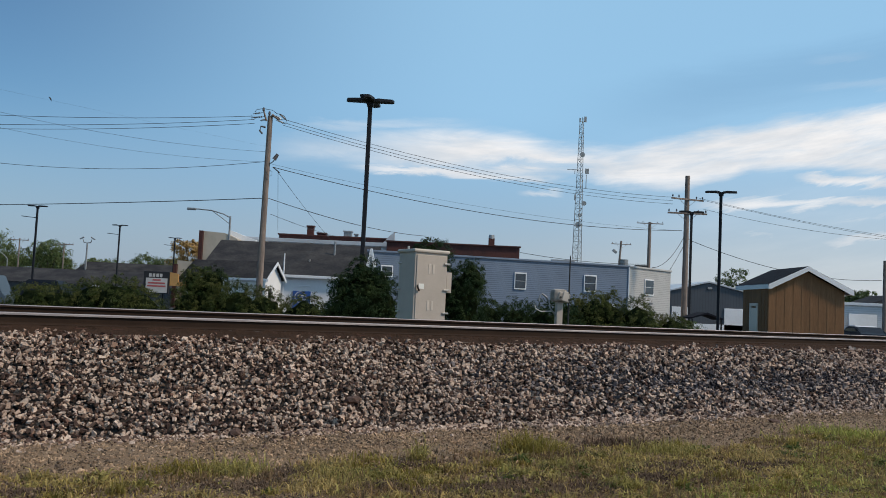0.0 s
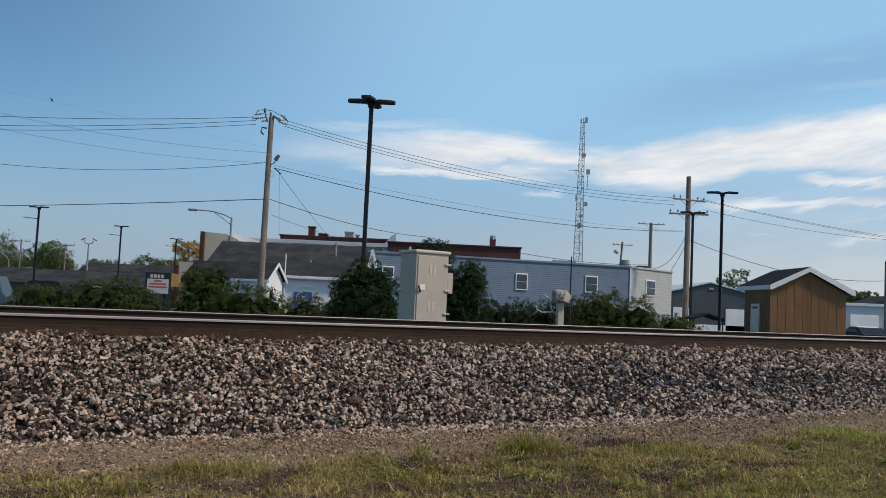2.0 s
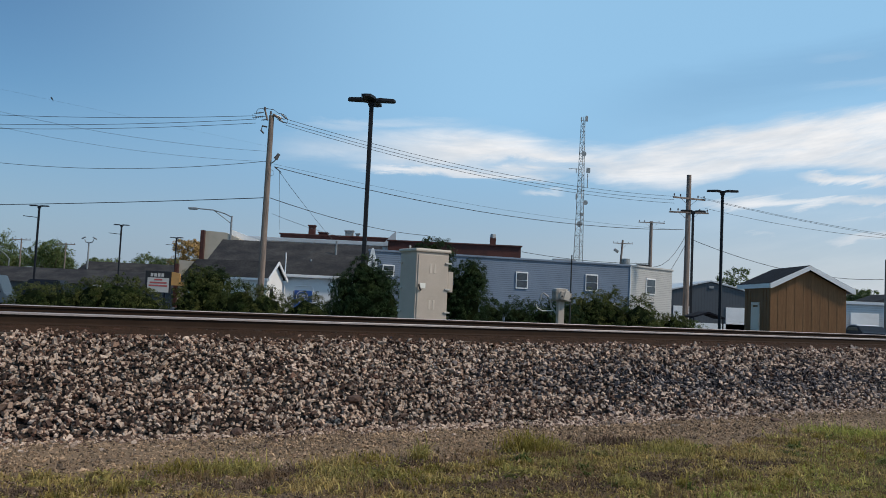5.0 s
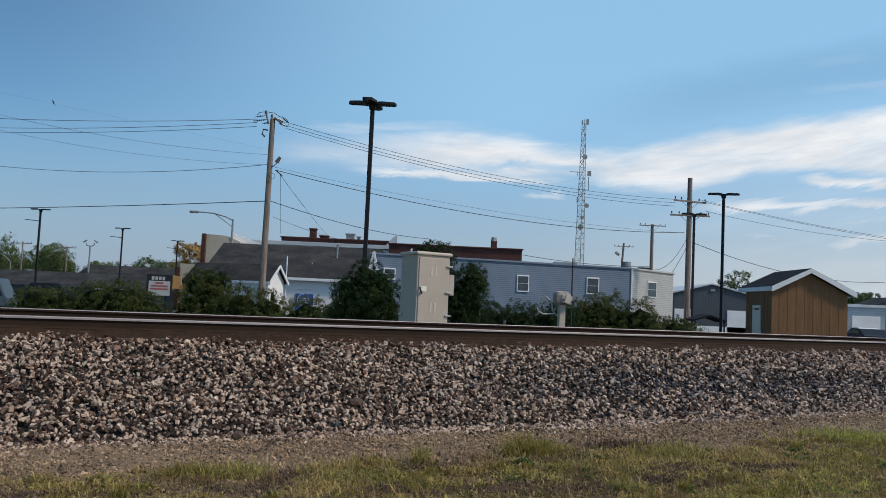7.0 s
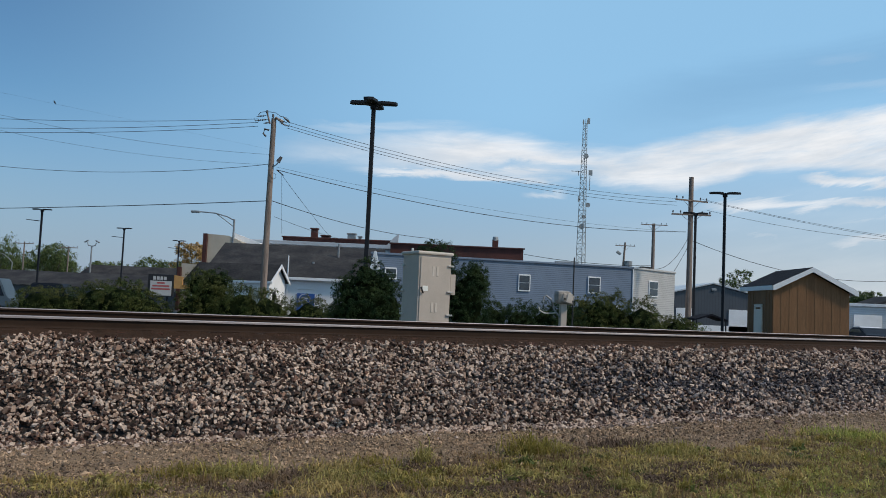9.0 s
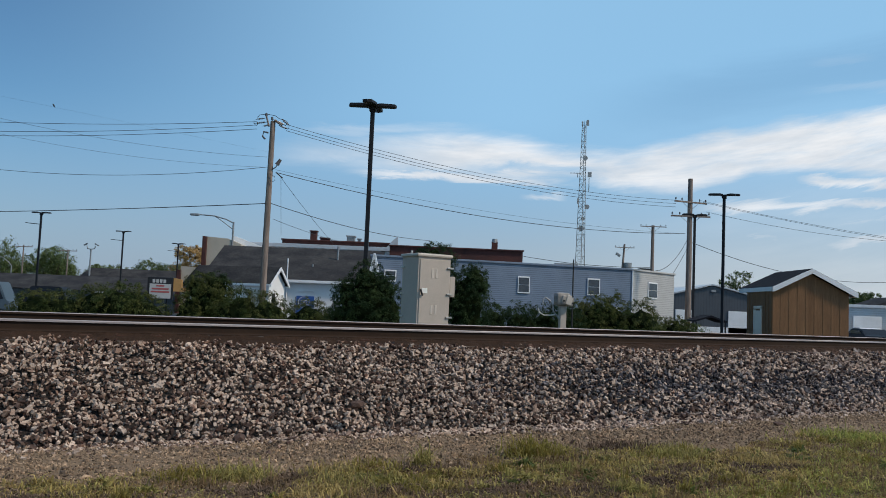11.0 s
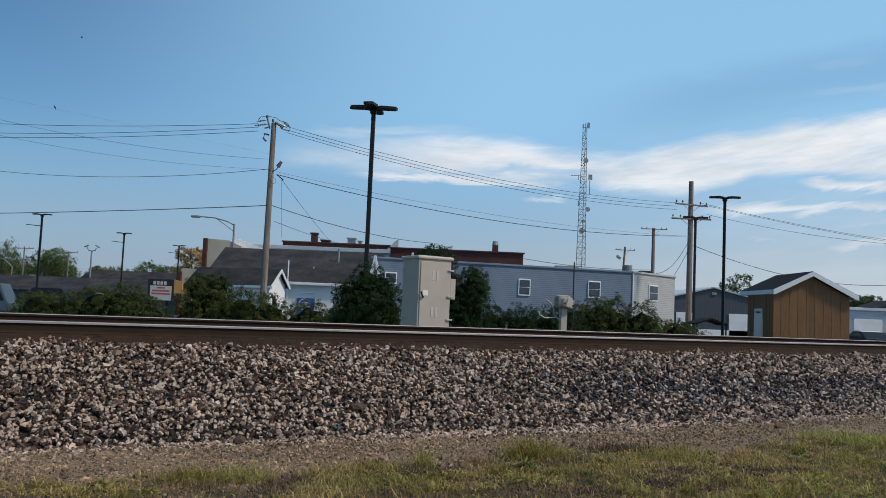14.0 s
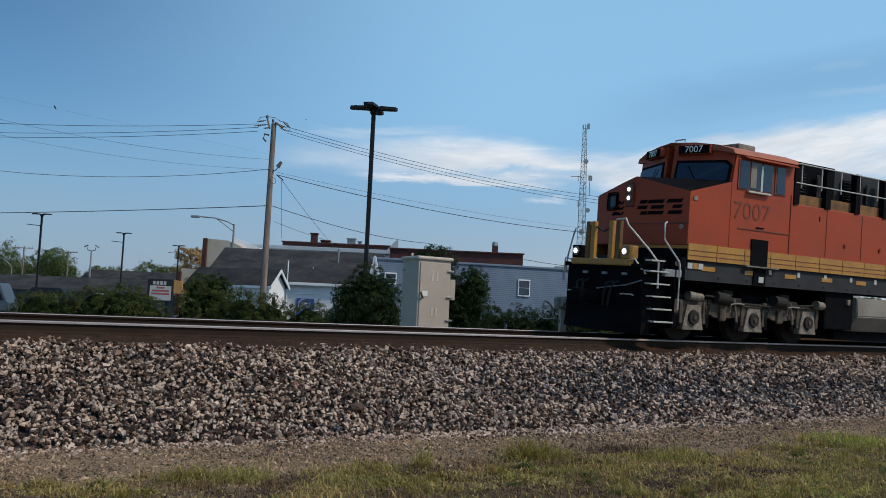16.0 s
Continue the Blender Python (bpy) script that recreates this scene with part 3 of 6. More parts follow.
def build_ballast():
    qs = [10.6, 11.0, 11.6, 12.2, 12.8, 13.25, 13.5, 13.9, 14.7, 15.5, 16.1, 17, 18.2]
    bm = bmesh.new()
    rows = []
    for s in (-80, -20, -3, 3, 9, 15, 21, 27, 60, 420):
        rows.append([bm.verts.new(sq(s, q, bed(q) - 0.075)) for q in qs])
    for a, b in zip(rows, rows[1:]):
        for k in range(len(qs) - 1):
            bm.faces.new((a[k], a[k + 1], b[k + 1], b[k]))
    tagged(part("ballast_bed", bm, M_bed), "near-black ballast bed, painted as shade between the stones", "ballast", kind="structure")
    # rusty fines heaped against the near rail's foot, over the tie ends
    verts, faces = [], []
    prof = ((13.44, 1.02), (13.52, 1.075), (13.62, 1.105), (13.74, 1.145), (13.835, 1.174))
    count = 500
    for k in range(count):
        s = -2 + k * 0.06
        for q, z in prof:
            verts.append(sq(s, q + 0.02 * noise.noise((s * 3, q * 5, 1)), z + 0.022 * noise.noise((s * 5, q * 9, 0)) + 0.012 * noise.noise((s * 17, q * 20, 0))))
    w = len(prof)
    for k in range(count - 1):
        for j in range(w - 1):
            a = k * w + j
            faces.append((a, a + 1, a + w + 1, a + w))
    tagged(raw_mesh("rusty_fines", verts, faces, M_fines), "rust-stained fines heaped along the rail foot", "ballast", kind="stuff")
    rng = np.random.default_rng(4)
    n = 50000
    s = rng.uniform(-1.2, 26, n)
    q = 10.25 + rng.uniform(0, 1, n) * 3.45
    size = np.clip(rng.lognormal(-3.53, 0.27, n), 0.017, 0.058)
    z = np.interp(q, [10.6, 11.0, 13.05, 13.30, 13.50, 13.85], [-0.15, -0.11, 0.90, 1.0, 1.03, 1.055]) + rng.uniform(-0.075, 0.050, n)
    size *= np.interp(s, [2, 8, 15], [0.90, 0.98, 1.14])
    z += 0.03 * np.sin(s * 2.1 + q * 1.7) * np.sin(s * 0.8 - q * 2.3)
    z = np.maximum(z, np.interp(q, [8, 10.9, 12], [-0.02, -0.09, -0.12]) + rng.uniform(-0.01, 0.02, n))
    foot = np.interp(s, [0, 4, 7, 10, 14, 19], [10.62, 10.68, 10.45, 10.32, 10.72, 10.98])
    keep = q > foot + 0.28 * rng.uniform(0, 1, n) ** 2 + 0.05 * np.sin(s * 1.3)
    s, q, z, size = s[keep], q[keep], z[keep], size[keep]
    c = np.stack([ALONG.x * s + ACROSS.x * q, ALONG.y * s + ACROSS.y * q, z], 1)
    dark_pick = rng.uniform(0, 1, len(s)) < (0.56 * np.exp(-((q - 12.15 + 0.02 * (s - 10)) / 0.60) ** 2) + 0.08) * np.clip((s - 6.5) / 5, 0, 1)
    tagged(scatter_stones("sooty_stones", c[dark_pick], size[dark_pick], M_darkstone, rng), "dark grey ballast stones on the embankment slope", "ballast", kind="stuff")
    rust = ~dark_pick & (rng.uniform(0, 1, len(s)) < 0.62 * np.clip((q - 13.15) / 0.35, 0, 1) + 0.13 * np.clip((9 - s) / 8, 0, 1))
    tagged(scatter_stones("rusty_stones", c[rust], size[rust], M_rusty, rng), "rust-stained ballast stones along the rail", "ballast", kind="stuff")
    c, size = c[~dark_pick & ~rust], size[~dark_pick & ~rust]
    tagged(scatter_stones("ballast_stones", c, size, M_stone, rng), "grey and pinkish crushed stone ballast on the embankment", "ballast", kind="stuff")
    # finer gravel along the foot of the bank
    n = 52000
    s = rng.uniform(-1, 24, n)
    q = rng.triangular(7.4, 11.0, 11.3, n)
    size = np.clip(rng.lognormal(-4.45, 0.45, n), 0.006, 0.034)
    z = np.interp(q, [5, 8, 10.9, 12], [0.03, -0.02, -0.09, -0.12]) + rng.uniform(-0.004, 0.010, n) + 0.008
    c = np.stack([ALONG.x * s + ACROSS.x * q, ALONG.y * s + ACROSS.y * q, z], 1)
    tagged(scatter_stones("gravel", c, size, M_pebble, rng, pebble=True), "loose brown gravel strip at the foot of the ballast", "gravel", kind="stuff")
    n = 800
    s, q = rng.uniform(-0.5, 23, n), 10.95 - np.abs(rng.normal(0, 0.5, n)) * np.interp(rng.uniform(0, 1, n), [0, 1], [0.6, 1.2])
    z = np.interp(q, [5, 8, 10.9, 12], [0.03, -0.02, -0.09, -0.12]) + 0.012
    c = np.stack([ALONG.x * s + ACROSS.x * q, ALONG.y * s + ACROSS.y * q, z], 1)
    tagged(scatter_stones("stray_stones", c, np.clip(rng.lognormal(-3.7, 0.35, n), 0.012, 0.05), M_stone, rng), "stray ballast stones rolled onto the gravel", "stones", kind="stuff")
    # single larger stones
    for x, y, z, r in ((-2.55, 11.18, -0.03, 0.10), (-1.14, 12.1, 0.36, 0.13), (6.1, 15.2, -0.05, 0.11)):
        bm = bmesh.new()
        bmesh.ops.create_icosphere(bm, subdivisions=1, radius=r)
        for v in bm.verts:
            v.co *= 1 + 0.55 * noise.noise(v.co * 13 + Vector((x, y, 0)))
            v.co.z *= 0.55
        st = part("stone", bm, M_stone)
        st.location = (x, y, z)
        tagged(st, "large flat grey stone at the ballast foot", "stone", "large stones")


build_ballast()


def blades(name, count, area, height, width, material, rng, lean=0.5, clump=None):
    """Grass as bent blades of two pieces each. area gives s and q of each blade."""
    s, q, k = area(count)
    n = len(s)
    base = np.stack([ALONG.x * s + ACROSS.x * q, ALONG.y * s + ACROSS.y * q, np.interp(q, [-60, 2, 5, 8, 10.9], [0.1, 0.05, 0.03, -0.02, -0.09]) - 0.01], 1)
    h = height * rng.lognormal(0, 0.35, n) * k
    ang, lw = rng.uniform(0, math.tau, n), rng.uniform(0.1, 1.0, n) * lean
    side = np.stack([np.cos(ang + 1.57), np.sin(ang + 1.57), np.zeros(n)], 1) * (width * rng.uniform(0.6, 1.4, n))[:, None]
    fwd = np.stack([np.cos(ang), np.sin(ang), np.zeros(n)], 1)
    up = np.array([0, 0, 1.0])
    mid = base + fwd * (h * lw * 0.35)[:, None] + up * (h * 0.6)[:, None]
    tip = base + fwd * (h * lw)[:, None] + up * (h * (1 - 0.35 * lw))[:, None]
    V = np.stack([base - side, base + side, mid + side * 0.7, mid - side * 0.7, tip], 1).reshape(-1, 3)
    o = (np.arange(n) * 5)[:, None]
    F = np.concatenate([o + np.array([[0, 1, 2]]), o + np.array([[0, 2, 3]]), o + np.array([[3, 2, 4]])])
    return raw_mesh(name, V, F, material)


def build_grass():
    rng = np.random.default_rng(9)

    def edge(s):                                   # where the grass gives way to gravel
        return 8.48 - 0.02 * (s - 3) + 0.30 * np.sin(s * 1.1 + 0.5) + 0.18 * np.sin(s * 3.7)

    # brown patches of thatch: place along and across, and width
    BARE = ((7.5, 7.19, 0.60), (5.62, 6.49, 0.75), (6.86, 6.68, 0.55), (4.76, 6.8, 0.55), (4.83, 8.18, 0.35), (3.31, 8.26, 0.35),
            (9.0, 6.75, 0.55), (7.1, 8.3, 0.4), (2.54, 7.7, 0.45), (0.9, 8.1, 0.4), (3.95, 7.35, 0.45))

    def bareness(s, q):
        bare = np.zeros(len(s))
        for cs, cq, w in BARE:
            bare = np.maximum(bare, np.exp(-((s - cs) / w) ** 2 - ((q - cq) / (w * 0.5)) ** 2))
        return bare * 0.97

    def field(low, power, seed):
        def area(count):
            q = rng.uniform(4.4, 9.4, count)
            s = rng.uniform(0, 1, count) * (q * 1.75 + 0.6)
            patch = np.array([noise.noise((a * 0.9, b * 1.3, seed)) + 0.5 * noise.noise((a * 3.1, b * 3.7, seed)) for a, b in zip(s, q)])
            fade = np.clip((edge(s) - q) / 1.3, 0, 1)
            bare = bareness(s, q)
            keep = rng.uniform(0, 1, count) < fade ** power * np.clip(low + patch * 2.6, 0.03, 1) * (1 - bare)
            return s[keep], q[keep], (0.6 + 0.4 * fade[keep]) * (1 + 0.5 * patch[keep])
        return area

    tagged(blades("short_grass", 60000, field(0.30, 1.0, 2.0), 0.042, 0.0080, M_grass, rng, 2.0), "short yellowish green grass and weeds on the verge", "grass", kind="stuff")
    tagged(blades("dead_grass", 80000, field(0.45, 0.7, 7.0), 0.036, 0.0060, M_dry, rng, 2.4), "patches of dead brown grass on the verge", "grass", kind="stuff")

    tagged(blades("leafy_weeds", 40000, field(0.12, 0.9, 4.0), 0.030, 0.012, M_olive, rng, 2.6), "low broad-leaved weeds among the grass", "weeds", kind="stuff")

    def lush(count):
        s, q = rng.uniform(6, 24, count), rng.uniform(3.6, 9.4, count)
        t = np.clip((s - np.interp(q, [5.5, 5.95, 6.3, 7.6, 8.34], [5.8, 6.5, 8.3, 10.8, 12.3])) / 0.9, 0.0, 1) * np.clip((edge(s) + 0.15 - q) / 0.5, 0, 1)
        patch = np.array([noise.noise((a * 1.1, b * 1.5, 11.0)) + 0.5 * noise.noise((a * 3.9, b * 4.7, 3.0)) for a, b in zip(s, q)])
        keep = rng.uniform(0, 1, count) < t * np.clip(0.85 + patch * 1.6, 0.25, 1)
        return s[keep], q[keep], (1 + 0.45 * patch)[keep]

    tagged(blades("lush_grass", 130000, lush, 0.050, 0.0070, M_lush, rng, 1.7), "brighter green mown grass on the verge", "grass", kind="stuff")

    def clumps(count, spread, seed, low, high):
        def area(total):
            r = np.random.default_rng(seed)
            cq = r.uniform(4.8, 8.9, count)
            cs = r.uniform(0, 1, count) * (cq * 1.7 + 0.5)
            size = r.uniform(low, high, count)
            k = r.integers(0, count, total)
            a, d = r.uniform(0, math.tau, total), np.abs(r.normal(0, spread, total)) * size[k]
            s, q = cs[k] + np.cos(a) * d * 1.3, cq[k] + np.sin(a) * d
            keep = (q < edge(s) + 0.1) & (r.uniform(0, 1, total) > bareness(s, q))
            return s[keep], q[keep], (size[k] * (1.1 - 0.5 * np.clip(d / (spread * 2), 0, 1)))[keep]
        return area

    for n, total, sp, seed, h, wide, lean, m, text in (
            (150, 17000, 0.10, 21, 0.060, 0.012, 2.0, M_olive, "scattered tufts of broad green weeds among short grass"), (170, 21000, 0.12, 22, 0.062, 0.0080, 2.1, M_grass, "scattered tufts of yellowish grass"),
            (110, 14000, 0.20, 23, 0.055, 0.0070, 2.0, M_dry, "scattered tufts of withered brown grass"), (60, 6000, 0.08, 24, 0.085, 0.0060, 1.5, M_weed, "scattered yellow seeding weeds"),
            (60, 7000, 0.09, 25, 0.050, 0.014, 2.4, M_deepgreen, "scattered dark green clover patches"), (120, 1500, 0.10, 26, 0.15, 0.0035, 1.2, M_dry, "scattered dry seed stalks")):
        tagged(blades("grass_tufts", total, clumps(n, sp, seed, 0.5, 1.5), h, wide, m, rng, lean), text, "grass", kind="stuff")

    def tuft(cs, cq, spread):
        def area(count):
            return cs + rng.normal(0, spread, count), cq + rng.normal(0, spread, count), np.ones(count)
        return area

    def thatch(count):
        k = rng.integers(0, len(BARE), count)
        c = np.array(BARE)[k]
        return c[:, 0] + rng.normal(0, 0.55, count) * c[:, 2], c[:, 1] + rng.normal(0, 0.30, count) * c[:, 2], np.ones(count)

    tagged(blades("matted_litter", 70000, field(0.75, 0.6, 13.0), 0.032, 0.011, M_thatch, rng, 3.0), "matted brown plant litter between the tufts", "dead grass", kind="stuff")
    tagged(blades("thatch", 30000, thatch, 0.034, 0.006, M_thatch, rng, 2.6), "matted dark brown thatch in bare patches", "dead grass", kind="stuff")
    WEED, DEAD = "green weed tuft growing in the gravel", "dead brown weed clump"
    for s, q, h, n, sp, m, text in ((6.42, 7.62, 0.10, 700, 0.20, M_olive, WEED), (8.4, 7.95, 0.15, 900, 0.26, M_olive, WEED), (9.2, 7.2, 0.12, 700, 0.28, M_grass, WEED),
                                    (6.2, 6.39, 0.14, 260, 0.10, M_olive, WEED), (2.36, 8.58, 0.14, 520, 0.18, M_weed, WEED), (2.81, 8.45, 0.15, 650, 0.16, M_olive, WEED),
                                    (3.77, 8.3, 0.13, 500, 0.20, M_grass, WEED), (3.72, 7.77, 0.11, 650, 0.22, M_olive, WEED), (4.34, 8.5, 0.14, 260, 0.16, M_weed, WEED),
                                    (3.32, 7.42, 0.10, 600, 0.22, M_grass, WEED), (1.39, 8.11, 0.09, 400, 0.2, M_grass, WEED), (4.31, 7.56, 0.09, 600, 0.25, M_weed, WEED),
                                    (4.95, 8.45, 0.26, 130, 0.06, M_olive, "thin upright green weed"), (6.58, 8.6, 0.30, 420, 0.15, M_weed, "tall yellow flowering weed"),
                                    (6.75, 8.5, 0.20, 300, 0.22, M_weed, "tall yellow flowering weed"), (8.33, 8.6, 0.11, 1500, 0.20, M_thatch, DEAD), (8.0, 8.7, 0.09, 700, 0.18, M_thatch, DEAD),
                                    (6.4, 8.0, 0.12, 220, 0.10, M_dry, DEAD), (7.4, 7.6, 0.10, 500, 0.3, M_grass, WEED), (12.6, 8.25, 0.17, 900, 0.35, M_lush, WEED)):
        tagged(blades("weed", n, tuft(s, q, sp), h * 0.72, 0.0055, m, rng, 1.9), text, "weed", "weeds on the verge", "stuff")


build_grass()


# ---- plants ----
def crown(name, blobs, count, leaf, material, seed, parent=None, core=True, upright=0.4, tuft=0.14, per=36, slim=0.36):
    """Foliage: tufts of small leaves that stand out from the surfaces of noisy ellipsoids; blobs are centre and radii."""
    rng = np.random.default_rng(seed)
    vol = np.array([b[3] * b[4] + b[4] * b[5] + b[3] * b[5] for b in blobs])
    n = max(count // per, 20)
    pick = rng.choice(len(blobs), n, p=vol / vol.sum())
    B = np.array(blobs)[pick]
    d = rng.normal(size=(n, 3))
    d /= np.linalg.norm(d, axis=1, keepdims=True)
    bulge = np.array([noise.noise((x * 2.6 + k * 5.1, y * 2.6, z * 2.6 + seed)) for (x, y, z), k in zip(d, pick)])
    knob = np.array([noise.noise((x * 7 + k * 3.3, y * 7, z * 7 + seed)) for (x, y, z), k in zip(d, pick)])
    c = B[:, :3] + d * B[:, 3:] * ((0.92 + 0.22 * bulge + 0.20 * knob) * (1 - 0.16 * rng.uniform(0, 1, n) ** 2))[:, None]
    keep = c[:, 2] > 0.05
    c, d = c[keep], d[keep]
    n = len(c)
    size = tuft * rng.uniform(0.6, 1.35, n)
    k = rng.integers(0, n, count)
    grow = d[k] * 0.75 + np.array([0, 0, upright]) + rng.normal(0, 0.55, (count, 3))
    grow /= np.linalg.norm(grow, axis=1, keepdims=True)
    p = c[k] + grow * (size[k] * rng.uniform(0.05, 1.0, count) ** 0.45)[:, None]
    a = np.cross(grow, rng.normal(size=(count, 3)))
    a = a / np.linalg.norm(a, axis=1, keepdims=True) + grow * rng.uniform(0.0, 0.9, count)[:, None]
    a /= np.linalg.norm(a, axis=1, keepdims=True)
    b = np.cross(a, grow + rng.normal(0, 0.25, (count, 3)))
    b /= np.linalg.norm(b, axis=1, keepdims=True)
    L = leaf * rng.lognormal(0, 0.3, count)
    a, b = a * L[:, None], b * (L * slim)[:, None]
    V = np.stack([p - a * 0.5, p + b * 0.6 - a * 0.05, p + a * 0.7, p - b * 0.6 - a * 0.05], 1).reshape(-1, 3)
    V[:, 2] = np.maximum(V[:, 2], 0.0)
    o = (np.arange(count) * 4)[:, None]
    ob = raw_mesh(name, V, o + np.array([[0, 1, 2, 3]]), material)
    if parent:
        ob.parent = parent
    # solid near-black core stands in for the shade deep in the foliage
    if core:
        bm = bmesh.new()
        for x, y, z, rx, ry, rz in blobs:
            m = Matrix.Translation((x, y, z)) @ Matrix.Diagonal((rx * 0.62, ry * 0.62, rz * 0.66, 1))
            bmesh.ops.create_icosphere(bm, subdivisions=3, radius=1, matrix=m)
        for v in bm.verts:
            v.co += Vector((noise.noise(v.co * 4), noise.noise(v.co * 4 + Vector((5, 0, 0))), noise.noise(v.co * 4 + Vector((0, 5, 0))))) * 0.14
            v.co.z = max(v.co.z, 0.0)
        part("inner_mass", bm, M_core, parent, "near-black core painted as inner shade")
    return ob


def bush(x, y, blobs, count, leaf, material, seed, label, z=0.15):
    t = thing("bush", pose(x, y, z), label, "bush", "evergreen bushes behind the track")
    crown("foliage", blobs, count, leaf, material, seed, t)
    bm = bm_rod((0, 0, 0), (0.05, 0, 0.6), 0.07, 0.04)
    part("stem", bm, M_bark, t)
    return t


def hedge_blobs(n, length, height, depth, seed, fall=None):
    """A row of low mounds; fall gives each mound's share of the height."""
    r = random.Random(seed)
    row = [(-length / 2 + length * (k + 0.5) / n + r.uniform(-0.2, 0.2), r.uniform(-0.3, 0.3), height * 0.48 + r.uniform(-0.1, 0.05),
             length / n * 0.98, depth * r.uniform(0.8, 1.1), height * r.uniform(0.48, 0.60)) for k in range(n)]
    return [(x, y, z * f, a, b, c * f) for (x, y, z, a, b, c), f in zip(row, fall or [1.0] * n)]


GREEN, DARK = "rounded green juniper bush behind the track", "tall dark evergreen shrub behind the track"
bush(-13.1, 32, hedge_blobs(5, 5.2, 1.85, 1.1, 1, (0.90, 0.96, 1.06, 1.16, 0.92)), 67066, 0.042, M_juniper, 11, "low sprawling green juniper hedge behind the track")
bush(-8.75, 32, [(0, 0, 1.45, 1.0, 0.9, 1.2), (-0.5, -0.2, 0.9, 0.9, 0.9, 1.0), (0.6, 0, 0.9, 0.9, 0.9, 1.05), (0.2, 0, 2.0, 0.6, 0.6, 0.62), (-0.45, 0, 1.95, 0.5, 0.5, 0.6)], 50301, 0.042, M_juniper, 12, GREEN)
bush(-5.6, 31, hedge_blobs(4, 4.2, 1.7, 0.9, 3, (1.22, 1.12, 0.98, 0.78)), 56000, 0.042, M_juniper, 13, "low sprawling green juniper hedge behind the track")
bush(-2.4, 27, [(0, 0, 1.4, 1.05, 0.9, 1.3), (-0.5, 0, 1.0, 0.75, 0.7, 1.0), (0.6, 0, 1.2, 0.75, 0.7, 1.25), (0.0, 0, 2.3, 0.55, 0.5, 0.72), (0.55, 0, 2.15, 0.4, 0.4, 0.5), (-0.6, 0, 1.9, 0.42, 0.4, 0.55)], 50301, 0.042, M_juniper_dark, 14, DARK)
bush(0.0, 30, [(-0.2, 0, 1.8, 1.0, 0.8, 1.7), (-0.3, 0, 3.2, 0.75, 0.6, 0.75), (-0.75, 0, 2.8, 0.4, 0.4, 0.7), (0.9, -0.2, 1.6, 0.85, 0.8, 1.55), (1.15, -0.2, 2.5, 0.5, 0.5, 0.75)], 67066, 0.042, M_juniper_dark, 15, DARK)
bush(3.2, 31.5, hedge_blobs(4, 3.6, 1.85, 0.9, 5), 62593, 0.042, M_juniper_dark, 16, "low dark green juniper hedge behind the track")
bush(6.2, 32, hedge_blobs(4, 3.3, 2.3, 1.0, 6), 67065, 0.042, M_juniper, 17, GREEN)
bush(8.7, 34, hedge_blobs(3, 2.6, 1.8, 0.9, 8), 44712, 0.042, M_juniper, 18, GREEN)
bush(13.0, 38, hedge_blobs(3, 1.5, 0.85, 0.5, 29), 9000, 0.05, M_autumn, 27, "low brownish shrub by the shed")
bush(10.6, 37, hedge_blobs(2, 1.7, 1.4, 0.8, 9), 16765, 0.042, M_tree, 19, "small olive shrub by the shed")


def tree(x, y, height, spread, leaf, material, seed, label, count=2600, bare=0.0, z=0.1):
    r = random.Random(seed)
    t = thing("tree", pose(x, y, z), label, "tree", "trees behind the town")
    bm = bm_rod((0, 0, 0), (0.1, 0, height * 0.45), 0.028 * height, 0.017 * height)
    blobs = []
    for k in range(9):
        a = k * 2.4 + r.uniform(-0.3, 0.3)
        rr = spread * r.uniform(0.35, 0.8)
        p = (math.cos(a) * rr, math.sin(a) * rr, height * r.uniform(0.45, 0.88))
        bm_rod((0.05, 0, height * r.uniform(0.25, 0.42)), p, 0.010 * height, 0.003 * height, 6, bm)
        s = spread * r.uniform(0.28, 0.46)
        blobs.append((*p, s, s, s * 0.8))
    blobs.append((0, 0, height * 0.78, spread * 0.5, spread * 0.5, height * 0.2))
    part("trunk", bm, M_bark, t)
    crown("crown", blobs, count, leaf, material, seed, t, core=False, upright=0.1, tuft=spread * 0.16, per=30, slim=0.36)
    return t


LEAFY = "leafy green tree in the distance behind the roofs"
for k, (x, y, h, s) in enumerate(((-79, 150, 10.3, 5.5), (-69, 150, 9.8, 4.6), (-85, 165, 9.5, 5), (-63, 158, 7.2, 3.6), (-55, 175, 8.0, 4.2), (-60.5, 175, 9.4, 4.4),
                                  (-56, 185, 8.6, 4.5), (-50, 170, 7.2, 3.6), (-74, 160, 8.6, 4.4), (74, 150, 7.4, 3.4), (79, 158, 6.6, 3.6))):
    tree(x, y, h, s, 0.26, M_tree, 40 + k, LEAFY, 10500)
tree(42.6, 120, 9.0, 2.9, 0.18, M_tree, 60, "sparse half-bare tree behind the shed", 8000)
tree(-41, 140, 10.4, 3.6, 0.28, M_autumn, 61, "tree with orange autumn leaves behind the roofs", 9000)


